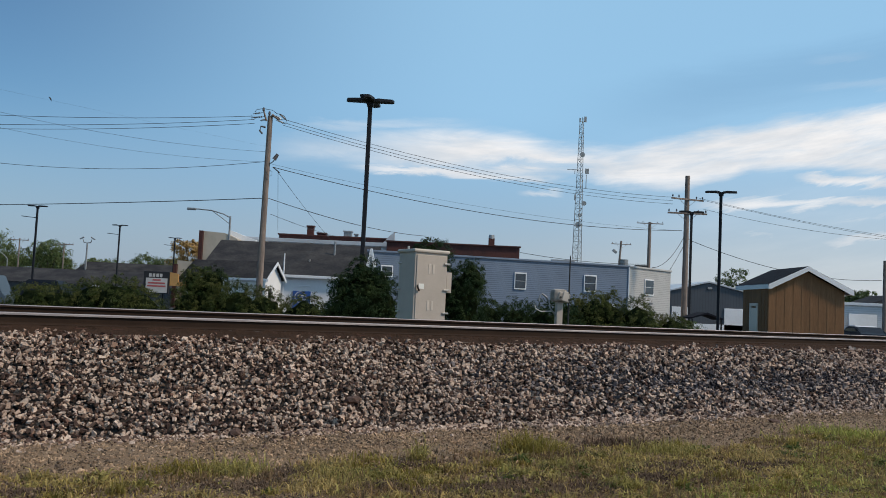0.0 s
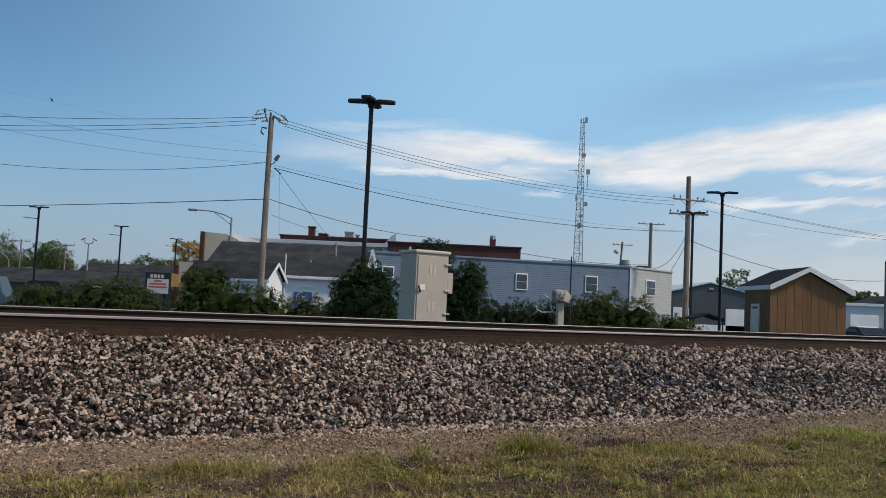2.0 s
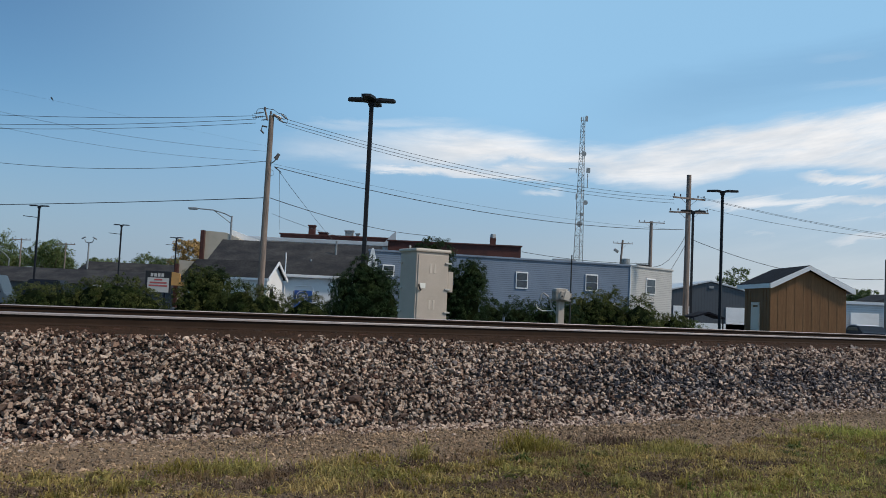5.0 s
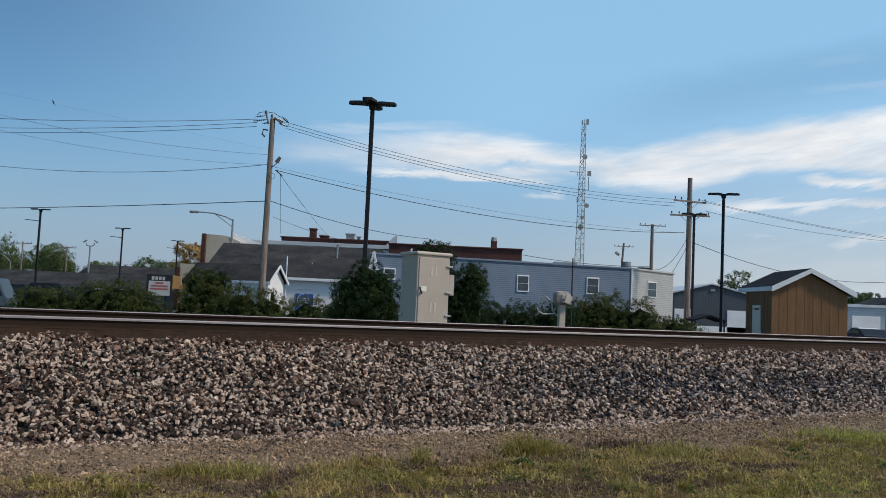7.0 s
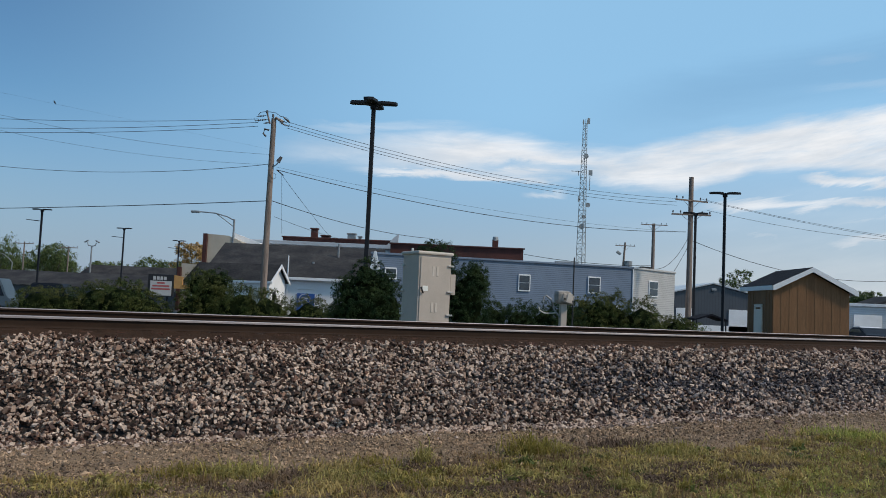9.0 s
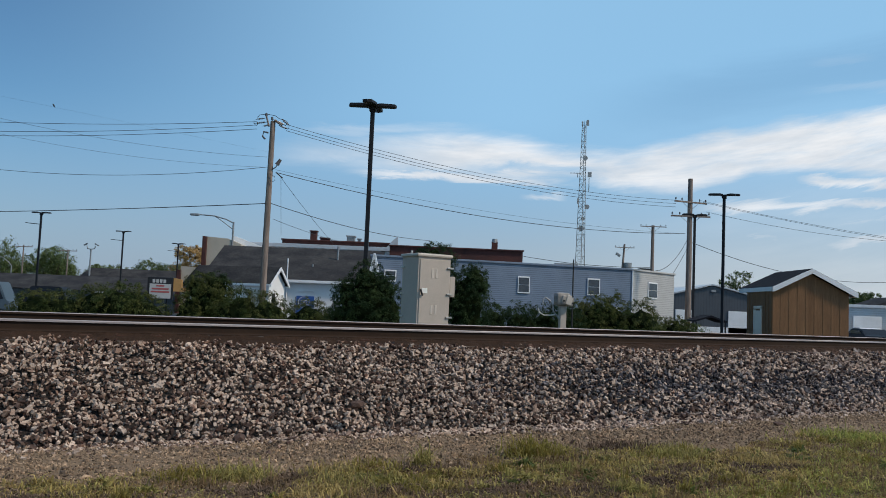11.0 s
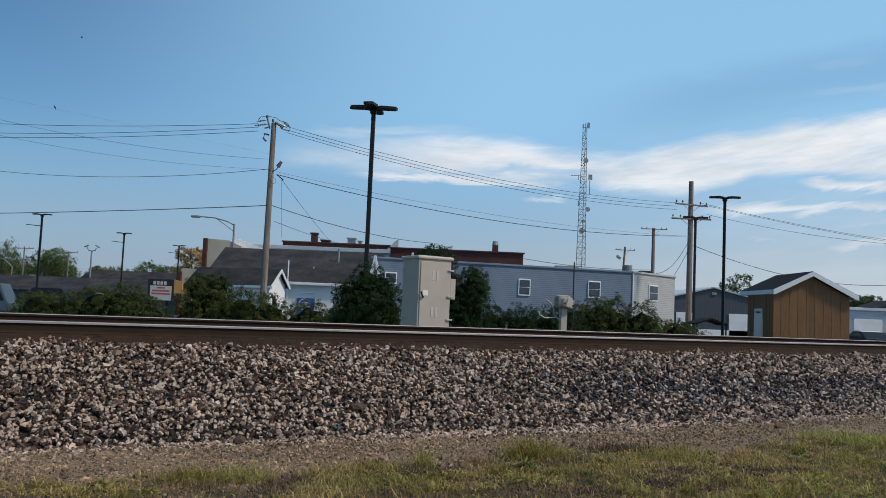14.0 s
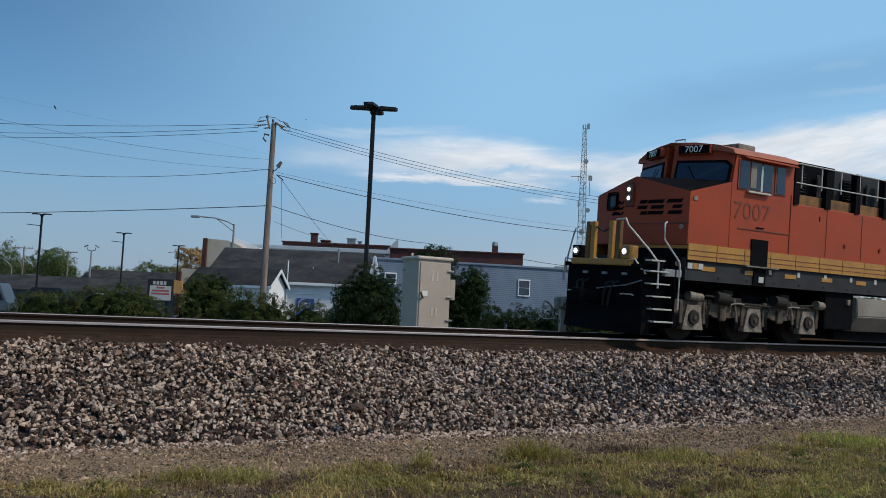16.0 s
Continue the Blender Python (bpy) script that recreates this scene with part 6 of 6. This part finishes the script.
    part("window_post", bm_box((0.07, 0.025, 0.60), (1.57, -HW - 0.028, 3.87), 0.005), M_rail_white, cab, "white window post")
    part("blind", bm_box((0.20, 0.015, 0.56), (1.28, -HW - 0.030, 3.90), 0.005), M_tank, cab)
    part("armrest", bm_box((0.78, 0.08, 0.045), (1.47, -HW - 0.05, 3.52), 0.012), M_rail_white, cab, "white armrest")
    part("sunshade", bm_prism([(0.86, -HW, 4.32), (2.75, -HW, 4.32), (2.72, -HW - 0.16, 4.26), (0.90, -HW - 0.16, 4.26)], (0, 0, 0.025)), M_orange, cab, "orange sunshade")
    part("gutter", bm_box((1.86, 0.02, 0.03), (1.80, -HW - 0.006, 2.66), 0.004), M_number, cab)
    part("door_edge", bm_box((0.02, 0.02, 1.45), (2.70, -HW - 0.006, 2.9), 0.002), M_number, cab)
    words("7007", 0.56, Matrix.Translation((1.32, -HW - 0.004, 3.05)) @ pose(0, 0, 0, 90, 0, 0) @ Matrix.Diagonal((1.16, 1, 1, 1)), M_number, cab, "numerals")
    part("handhold", bm_box((0.26, 0.03, 0.03), (1.62, -HW - 0.02, 2.72), 0.005), M_locoblack, cab)
    part("marker_plate", bm_box((0.11, 0.02, 0.09), (-0.50, -HW + 0.035, 3.20), 0.005), M_tank, cab)
    # nose
    bm = bmesh.new()
    f = [(-0.66, -1.45, 2.14), (-0.66, -1.45, 3.34), (-0.80, 0.14, 3.75), (-0.82, 0.52, 3.63), (-0.74, 1.48, 3.36), (-0.74, 1.48, 2.14), (-0.82, 0.52, 2.14)]
    b = [(0.70, -1.495, 2.14), (0.70, -1.495, 3.72), (0.70, 0.14, 3.80), (0.70, 0.52, 3.78), (0.70, 1.495, 3.72), (0.70, 1.495, 2.14), (0.70, 0.52, 2.14)]
    F, B = [bm.verts.new(p) for p in f], [bm.verts.new(p) for p in b]
    bm.faces.new((F[0], F[1], F[2], F[3], F[6])), bm.faces.new((F[6], F[3], F[4], F[5])), bm.faces.new(B)
    for k in range(7):
        j = (k + 1) % 7
        bm.faces.new((F[k], F[j], B[j], B[k]))
    bmesh.ops.bevel(bm, geom=[e for e in bm.edges if abs(e.verts[0].co.x - e.verts[1].co.x) < 0.3 and abs(e.verts[0].co.z - e.verts[1].co.z) < 0.4 and e.verts[0].co.x < 0], offset=0.025, segments=2, affect="EDGES")
    nose = part("nose", bm, M_orange, t, "orange angular nose")
    nose.data.materials.append(M_locoblack)          # black top faces, standing in for the dark foot of the windscreen
    for face in nose.data.polygons:
        if face.normal.z > 0.5 and face.area > 0.1:
            face.material_index = 1
    part("nose_stripe", bm_prism([(-0.67, -1.46, 2.14), (-0.835, 0.52, 2.14), (-0.835, 0.52, 2.07), (-0.67, -1.46, 2.07)], (0.12, 0, 0)), M_yellow, nose, "yellow nose stripe")
    part("nose_skirt", bm_prism([(-0.668, -1.458, 2.07), (-0.833, 0.52, 2.07), (-0.833, 0.52, 1.66), (-0.668, -1.458, 1.66)], (0.12, 0, 0)), M_locoblack, nose, "black panel under the nose")
    part("headlight_recess", bm_box((0.05, 0.26, 0.60), (-0.815, 0.28, 3.33), 0.03), M_number, nose, "dark maroon headlight recess")
    for z in (3.45, 3.24):
        hl = part("headlight", bm_rod((-0.81, 0.28, z), (-0.86, 0.28, z), 0.100, 0.090, 20), M_silver, nose, "round headlight")
        part("lens", bm_rod((-0.857, 0.28, z), (-0.866, 0.28, z), 0.048, None, 16), M_lens, hl, "lit white lens")
    part("door_window", bm_box((0.03, 0.30, 0.36), (-0.80, 0.86, 3.18), 0.06, Matrix.Rotation(-0.083, 3, "Z")), M_glass, nose, "small rounded door window")
    part("door_window_frame", bm_box((0.02, 0.38, 0.44), (-0.79, 0.86, 3.18), 0.06, Matrix.Rotation(-0.083, 3, "Z")), M_locoblack, nose)
    part("grab_iron", bm_path([(-0.78, 0.15, 3.55), (-0.78, 0.15, 3.66), (-0.72, 0.6, 3.62), (-0.72, 0.6, 3.50)], 0.014), M_galv, nose)
    part("seam", bm_prism([(-0.685, -1.38, 2.62), (-0.83, 0.48, 2.62), (-0.83, 0.48, 2.645), (-0.685, -1.38, 2.645)], (0.02, 0, 0)), M_number, nose)
    # painted mark on the nose: slanting bars without letters
    for k, (y0, w, rows) in enumerate(((-1.22, 0.42, ((0.00, 0.9), (0.13, 0.6), (0.26, 1.0))), (-0.70, 0.44, ((0.00, 1.0), (0.13, 0.8), (0.26, 1.0))), (-0.22, 0.34, ((0.0, 0.5), (0.13, 0.8), (0.26, 0.6))), (0.50, 0.40, ((0.0, 1.0), (0.13, 0.9), (0.26, 0.8))))):
        for dz, fr in rows:
            def skin(y):                       # the nose's face at that distance from its middle
                return (-0.80 - 0.14 * (y - 0.14) / 1.59 if y < 0.14 else -0.80 - 0.02 * (y - 0.14) / 0.38 if y < 0.52 else -0.82 + 0.08 * (y - 0.52) / 0.96) - 0.006
            if y0 < 0.14:
                skin = lambda y: -0.80 + 0.14 * (0.14 - y) / 1.59 - 0.006
            part("painted_mark", bm_prism([(skin(y), y, z) for y, z in ((y0, 2.84 + dz), (y0 + w * fr, 2.84 + dz), (y0 + w * fr - 0.05, 2.92 + dz), (y0 - 0.05, 2.92 + dz))], (0.012, 0, 0)), M_locoblack, nose)
    # front platform, pilot and plough
    part("platform", bm_box((1.25, 2.5, 0.10), (-1.22, 0, 1.60), 0.015), M_locoblack, t, "black front platform")
    part("end_beam", bm_box((0.12, 1.98, 0.15), (-1.83, 0.0, 1.67), 0.03), M_yellow, t, "yellow end beam")
    part("pilot", bm_box((0.30, 2.50, 1.15), (-1.62, -0.03, 0.98), 0.03), M_locoblack, t, "black pilot plate")
    plough = bmesh.new()
    P = [plough.verts.new(p) for p in ((-1.72, -1.30, 0.75), (-1.82, 0, 0.75), (-1.72, 1.22, 0.75), (-1.78, -1.32, 0.14), (-2.12, 0, 0.14), (-1.78, 1.24, 0.14), (-1.5, -1.30, 0.75), (-1.5, 1.22, 0.75), (-1.5, -1.32, 0.14), (-1.5, 1.24, 0.14))]
    for q in ((0, 1, 4, 3), (1, 2, 5, 4), (0, 3, 8, 6), (2, 7, 9, 5), (0, 6, 7, 2, 1), (3, 4, 5, 9, 8), (6, 8, 9, 7)):
        plough.faces.new([P[k] for k in q])
    part("snow_plough", plough, M_locoblack, t, "black snow plough")
    cp = part("coupler", bm_box((0.75, 0.30, 0.28), (-2.0, 0, 0.88), 0.06), M_locoblack, t, "black knuckle coupler")
    part("knuckle", bm_box((0.20, 0.36, 0.34), (-2.42, 0.02, 0.88), 0.08), M_locoblack, cp)
    part("lift_lever", bm_path([(-1.80, -1.30, 1.30), (-1.86, -0.9, 1.18), (-1.86, -0.35, 1.12), (-2.0, -0.1, 1.06)], 0.014), M_galv, t, "bare steel uncoupling lever")
    for y in (-1.05, 0.75):
        part("grab_iron", bm_path([(-1.78, y, 0.96), (-1.83, y + 0.02, 0.98), (-1.83, y + 0.36, 0.98), (-1.78, y + 0.38, 0.96)], 0.013), M_rail_white, t, "white grab iron")
    for y in (-0.75, -0.1, 0.55):
        part("hose_valve", bm_box((0.05, 0.16, 0.06), (-1.79, y, 1.42), 0.015), M_galv, t)
    for y, pts in ((-0.6, 0.2), (-0.4, 0.25), (0.4, 0.25), (0.6, 0.2)):
        part("air_hose", bm_path([(-1.80, y, 1.25), (-1.98, y, 1.20), (-2.02, y * 0.9, 0.95), (-1.95, y * 0.7, 0.70)], 0.028), M_rubber, t, "black rubber air hose")
    for y in (-0.78, 0.86):
        lamp = part("ditch_light", bm_box((0.26, 0.30, 0.30), (-1.72, y, 1.90), 0.03), M_yellow if y < 0 else M_locoblack, t, "ditch light housing")
        part("lamp_ring", bm_rod((-1.83, y, 1.91), (-1.875, y, 1.91), 0.115, 0.105, 18), M_silver, lamp)
        part("lens", bm_rod((-1.872, y, 1.91), (-1.884, y, 1.91), 0.060, None, 16), M_lens, lamp, "lit ditch light lens")
    for y in (-0.52, -0.28, 0.32, 0.50):
        part("upright", bm_box((0.09, 0.13, 0.95), (-1.80, y, 2.12), 0.012), M_dirtyyellow if abs(y) > 0.4 else M_yellow, t, "yellow safety upright")
    part("marker_light", bm_rod((-0.70, -1.30, 2.55), (-0.74, -1.30, 2.55), 0.05, None, 12), M_tank, t)
    part("step_light", bm_rod((-0.98, -1.475, 1.72), (-0.98, -1.50, 1.72), 0.055, None, 12), M_silver, t)
    part("corner_rail", bm_path([(-1.84, -0.98, 1.74), (-1.86, -1.12, 1.74), (-1.80, -1.20, 1.60), (-1.70, -1.30, 1.44)], 0.02), M_rail_white, t, "white bent corner rail")
    part("corner_rail", bm_path([(-1.80, 0.98, 2.45), (-1.76, 1.10, 2.30), (-1.70, 1.34, 1.80), (-1.70, 1.38, 1.40)], 0.02), M_rail_white, t, "white bent corner rail")
    part("chain", bm_path([(-1.80, -0.28, 2.48), (-1.80, 0.0, 2.36), (-1.80, 0.32, 2.50)], 0.022), M_blackhw, t)
    # front handrails
    rails = ([(-1.80, -0.40, 2.62), (-1.80, -0.70, 2.64), (-1.80, -0.78, 2.50), (-1.60, -1.28, 1.95), (-1.50, -1.46, 1.70), (-1.50, -1.47, 1.15)],
             [(-1.24, -1.38, 2.60), (-1.34, -1.42, 2.56), (-1.36, -1.44, 2.48), (-1.36, -1.46, 2.20), (-0.96, -1.53, 1.76), (-0.93, -1.53, 1.66), (-0.93, -1.53, 0.72)],
             [(-1.80, 1.05, 1.70), (-1.70, 1.42, 1.75), (-1.70, 1.46, 1.20)])
    for pts in rails:
        part("handrail", bm_path(pts, 0.021), M_rail_white, t, "white bent handrail")
    part("step_side", bm_box((0.05, 0.22, 1.55), (-0.98, -1.36, 1.08), 0.01), M_locoblack, t)
    part("step_back", bm_box((0.75, 0.06, 1.50), (-1.35, -1.22, 1.05), 0.01), M_locoblack, t)
    for k, z in enumerate((0.43, 0.70, 0.97, 1.24, 1.51, 1.74)):
        part("step", bm_box((0.56 if k < 5 else 0.4, 0.20, 0.030), (-1.29 - 0.05 * k, -1.40, z), 0.006), M_rail_white, t, "white-edged step")
    part("side_box", bm_box((0.50, 0.10, 0.16), (-1.05, -1.42, 1.50), 0.01), M_galv, t)
    for k, m in enumerate((M_rail_white, M_yellow, M_rail_white)):
        part("placard", bm_box((0.15, 0.012, 0.13), (-0.56 + k * 0.17, -HW + 0.03, 1.70), 0.003), m, t)
    # black equipment boxes and walkway rail above the body
    part("equipment_box", bm_box((2.0, 2.4, 1.14), (3.85, 0.05, 3.98), 0.03), M_locoblack, t, "black equipment cabinet")
    part("equipment_box", bm_box((4.4, 2.3, 1.10), (7.05, 0.05, 3.98), 0.03), M_grime, t, "dark grey equipment cabinet")
    part("ledge", bm_box((6.0, 0.10, 0.26), (5.80, -1.33, 3.56), 0.01), M_dirtyyellow, t, "yellow ledge")
    for k in range(5):
        part("louvre", bm_box((0.62, 0.03, 0.55), (3.35 + k * 1.05, -1.14 - 0.02, 4.02), 0.01), M_locoblack if k % 2 == 0 else M_grime, t)
        if k % 2 == 0:
            for j in range(7):
                part("slat", bm_box((0.58, 0.03, 0.022), (3.35 + k * 1.05, -1.185, 3.80 + j * 0.072), 0.004, Matrix.Rotation(0.5, 3, "X")), M_grime, t)
        part("black_post", bm_prism([(2.80 + k * 1.22, -HW - 0.01, 3.40), (3.0 + k * 1.22, -HW - 0.01, 3.42), (3.04 + k * 1.22, -HW + 0.02, 4.44), (2.84 + k * 1.22, -HW + 0.02, 4.44)], (0, 0.16, 0)), M_locoblack, t)
    for z in (3.94, 4.41):
        part("walkway_rail", bm_rod((2.86, -HW, z), (9.5, -HW, z), 0.015, None, 8), M_rail_white, t, "white walkway rail")
    for k in range(7):
        part("rail_post", bm_rod((3.08 + 0.78 * k, -HW + 0.02, 3.84), (3.08 + 0.78 * k, -HW + 0.02, 4.43), 0.017, None, 8), M_rail_white, t)
    for x in (4.9, 6.4, 7.6):
        part("latch", bm_box((0.05, 0.03, 0.10), (x, -HW + 0.005, 2.55), 0.005), M_number, t)
    for k in range(9):
        part("rivet_plate", bm_box((0.06, 0.015, 0.05), (0.4 + k * 0.95, -HW + 0.045, 1.47), 0.004), M_truck, t)
    part("number_spot", bm_box((0.05, 0.02, 0.12), (3.86, -HW + 0.01, 3.15), 0.005), M_number, t)
    for x in (3.84, 5.3):
        part("door_seam", bm_box((0.015, 0.012, 1.15), (x + 0.3, -HW + 0.016, 2.8)), M_number, t)
    # trucks
    for base in (-0.11, 12.36):
        tr = part("truck_frame", bm_box((5.6, 0.30, 0.34), (base + 2.07, -1.05, 0.78), 0.06), M_casting, t, "grimy cast truck frame")
        part("truck_frame_far", bm_box((5.6, 0.30, 0.34), (base + 2.07, 1.05, 0.78), 0.06), M_truck, tr)
        part("bolster", bm_box((0.7, 2.2, 0.5), (base + 2.07, 0, 0.9), 0.06), M_locoblack, tr)
        # added black block: stands in for the shade behind the truck frames
        part("shadow_plate", bm_box((6.2, 1.2, 1.10), (base + 2.1, 0, 0.80), 0.05), M_locoblack, tr, "black block filling the dark space under the body")
        part("brake_rigging", bm_box((5.6, 0.9, 0.46), (base + 2.1, 0.1, 0.31), 0.03), M_locoblack, tr)
        for k in range(3):
            x = base + 2.03 * k
            jb = part("journal_box", bm_prism([(x - 0.21, -1.24, 0.84), (x + 0.21, -1.24, 0.84), (x + 0.33, -1.24, 0.28), (x - 0.33, -1.24, 0.28)], (0, 0.16, 0)), M_silver, tr, "pale journal box")
            part("journal_cap", bm_rod((x, -1.24, 0.56), (x, -1.29, 0.56), 0.17, 0.15, 18), M_truck, jb)
            part("cap_hub", bm_rod((x, -1.285, 0.56), (x, -1.315, 0.56), 0.06, 0.05, 10), M_casting, jb)
            part("gear_case", bm_rod((x, -0.55, 0.52), (x, 0.55, 0.52), 0.46, None, 20), M_locoblack, tr, "black traction motor")
            for dx in (-0.52, 0.52):
                part("axle_guide", bm_box((0.10, 0.12, 0.50), (x + dx * 0.72, -1.17, 0.66), 0.02), M_casting, tr)
                part("spring", bm_rod((x + dx, -1.10, 0.34), (x + dx, -1.10, 0.66), 0.095, None, 12), M_locoblack, tr, "coil spring")
            if k < 2:
                part("traction_beam", bm_box((0.9, 0.14, 0.16), (x + 1.1, -1.20, 0.98), 0.03), M_truck, tr)
                part("brake_cylinder", bm_rod((x + 0.62, -1.28, 1.05), (x + 1.05, -1.28, 1.02), 0.14, 0.12, 14), M_truck, tr, "brake cylinder")
                part("side_casting", bm_prism([(x + 0.34, -1.21, 0.98), (x + 1.62, -1.21, 0.98), (x + 1.55, -1.21, 0.66), (x + 1.30, -1.21, 0.58), (x + 0.72, -1.21, 0.58), (x + 0.45, -1.21, 0.70)], (0, 0.10, 0)), M_casting, tr, "tan side casting")
                part("sand_hose", bm_path([(x + 0.40, -1.26, 1.12), (x + 0.46, -1.30, 0.82), (x + 0.40, -1.22, 0.50), (x + 0.52, -1.0, 0.20)], 0.018, 6), M_rubber, tr, "black sanding hose")
                part("pipe_elbow", bm_path([(x + 1.12, -1.31, 0.72), (x + 1.12, -1.33, 0.90), (x + 1.30, -1.33, 0.93), (x + 1.58, -1.31, 0.92)], 0.022, 6), M_silver, tr)
                part("bump_stop", bm_box((0.34, 0.16, 0.13), (x + 1.06, -1.20, 1.15), 0.03), M_truck, tr)
                part("brake_shoe", bm_prism([(x + 0.56, -1.0, 0.72), (x + 0.66, -1.0, 0.72), (x + 0.62, -1.0, 0.30), (x + 0.54, -1.0, 0.34)], (0, 0.22, 0)), M_truck, tr)
                for px in (0.50, 1.50):
                    part("bolt", bm_rod((x + px, -1.20, 0.90), (x + px, -1.235, 0.90), 0.045, None, 8), M_truck, tr)
                part("hanger_rod", bm_rod((x + 1.28, -1.27, 1.02), (x + 1.40, -1.27, 0.50), 0.03, None, 8), M_silver, tr)
                part("brake_hanger", bm_box((0.22, 0.10, 0.36), (x + 0.95, -1.22, 0.68), 0.05), M_casting, tr)
        part("damper", bm_rod((base - 0.22, -1.25, 1.04), (base + 0.22, -1.25, 1.02), 0.105, 0.085, 14), M_silver, tr, "pale damper")
        part("damper", bm_rod((base + 4.25, -1.30, 1.02), (base + 4.52, -1.30, 1.0), 0.11, 0.10, 14), M_silver, tr, "pale damper")
        part("brake_pipe", bm_path([(base + 0.3, -1.27, 1.06), (base + 1.1, -1.27, 1.03), (base + 1.25, -1.27, 0.94), (base + 2.6, -1.27, 0.90), (base + 4.3, -1.27, 1.0)], 0.028), M_truck, tr)
    wheels = []
    for base in (-0.11, 12.36):
        for k in range(3):
            x = base + 2.03 * k
            ax = part("wheelset", bm_rod((0, -0.9, 0), (0, 0.9, 0), 0.10, None, 12), M_truck, t)
            ax.location = (x, 0, 0.535)
            for s in (-1, 1):
                bm = bm_rod((0, s * 0.69, 0), (0, s * 0.82, 0), 0.533, 0.528, 32)
                bm_rod((0, s * 0.685, 0), (0, s * 0.71, 0), 0.558, 0.552, 32, bm)
                part("wheel", bm, M_truck, ax, "steel wheel")
            wheels.append((ax, x))
    # added black block keeps the space between truck and tank dark
    part("underbody", bm_box((1.16, 2.74, 0.98), (5.03, 0.02, 0.92), 0.04), M_locoblack, t, "black block filling the dark space under the body")
    # fuel tank
    bm = bm_prism([(5.64, -1.42, 1.28), (5.64, -1.46, 0.80), (5.64, -1.15, 0.40), (5.64, 1.15, 0.40), (5.64, 1.46, 0.80), (5.64, 1.42, 1.28)], (5.5, 0, 0))
    bmesh.ops.bevel(bm, geom=bm.edges[:], offset=0.025, segments=2, affect="EDGES")
    part("fuel_tank", bm, M_tank, t, "pale grey fuel tank")
    # shade on the tank's lower part, put in as an added black block
    part("tank_bottom", bm_box((5.7, 2.1, 0.30), (8.15, 0, 0.30), 0.04), M_locoblack, t, "black block standing in for the shaded tank underside")
    # lower filler block for the same dark space
    part("underbody", bm_box((1.1, 1.9, 0.45), (4.85, 0.1, 0.38), 0.04), M_locoblack, t, "black block filling the dark space under the body")
    part("cable_box", bm_box((0.12, 0.12, 0.14), (5.35, -1.35, 1.14), 0.02), M_silver, t)
    return t, wheels


LOCO, WHEELS = build_locomotive()
SPEED, AXLE_AT_END = 19.4, 14.79           # metres a second; the first axle's place along the track at 16 s


def motions():
    """The locomotive comes in along the track from the right at a steady speed, its wheels turning."""
    # the bird glides in from above, crosses the sky and dwindles
    way = [(0.0, -1500, -560, 90), (6.5, -800, -310, 93), (12.0, -205, -97, 97), (13.0, -95, -45, 100), (13.5, 23, 7, 101), (14.0, 142, 60, 104), (14.5, 264, 109, 110), (14.9, 359, 144, 122),
           (15.4, 455, 178, 170), (16.0, 540, 205, 260)]
    walk(FLYER, [(t, Matrix.Translation(place(x, y, d)) @ pose(0, 0, 0, -12, 8, 20)) for t, x, y, d in way])
    rows = []
    for k in range(17):
        s = AXLE_AT_END + SPEED * (16 - k)
        rows.append((float(k), TRACK @ Matrix.Translation((s, 0.7525, CANT / 2)) @ pose(0, 0, 0, math.degrees(CANT / 1.505), 0, 0)))
    walk(LOCO, rows)
    turn = SPEED / 0.533 / FPS              # radians from one picture to the next
    for wheel, x in WHEELS:
        walk(wheel, [(k / FPS, Matrix.Translation((x, 0, 0.535)) @ Matrix.Rotation(-turn * k, 4, "Y")) for k in range(16 * FPS + 1)])


motions()
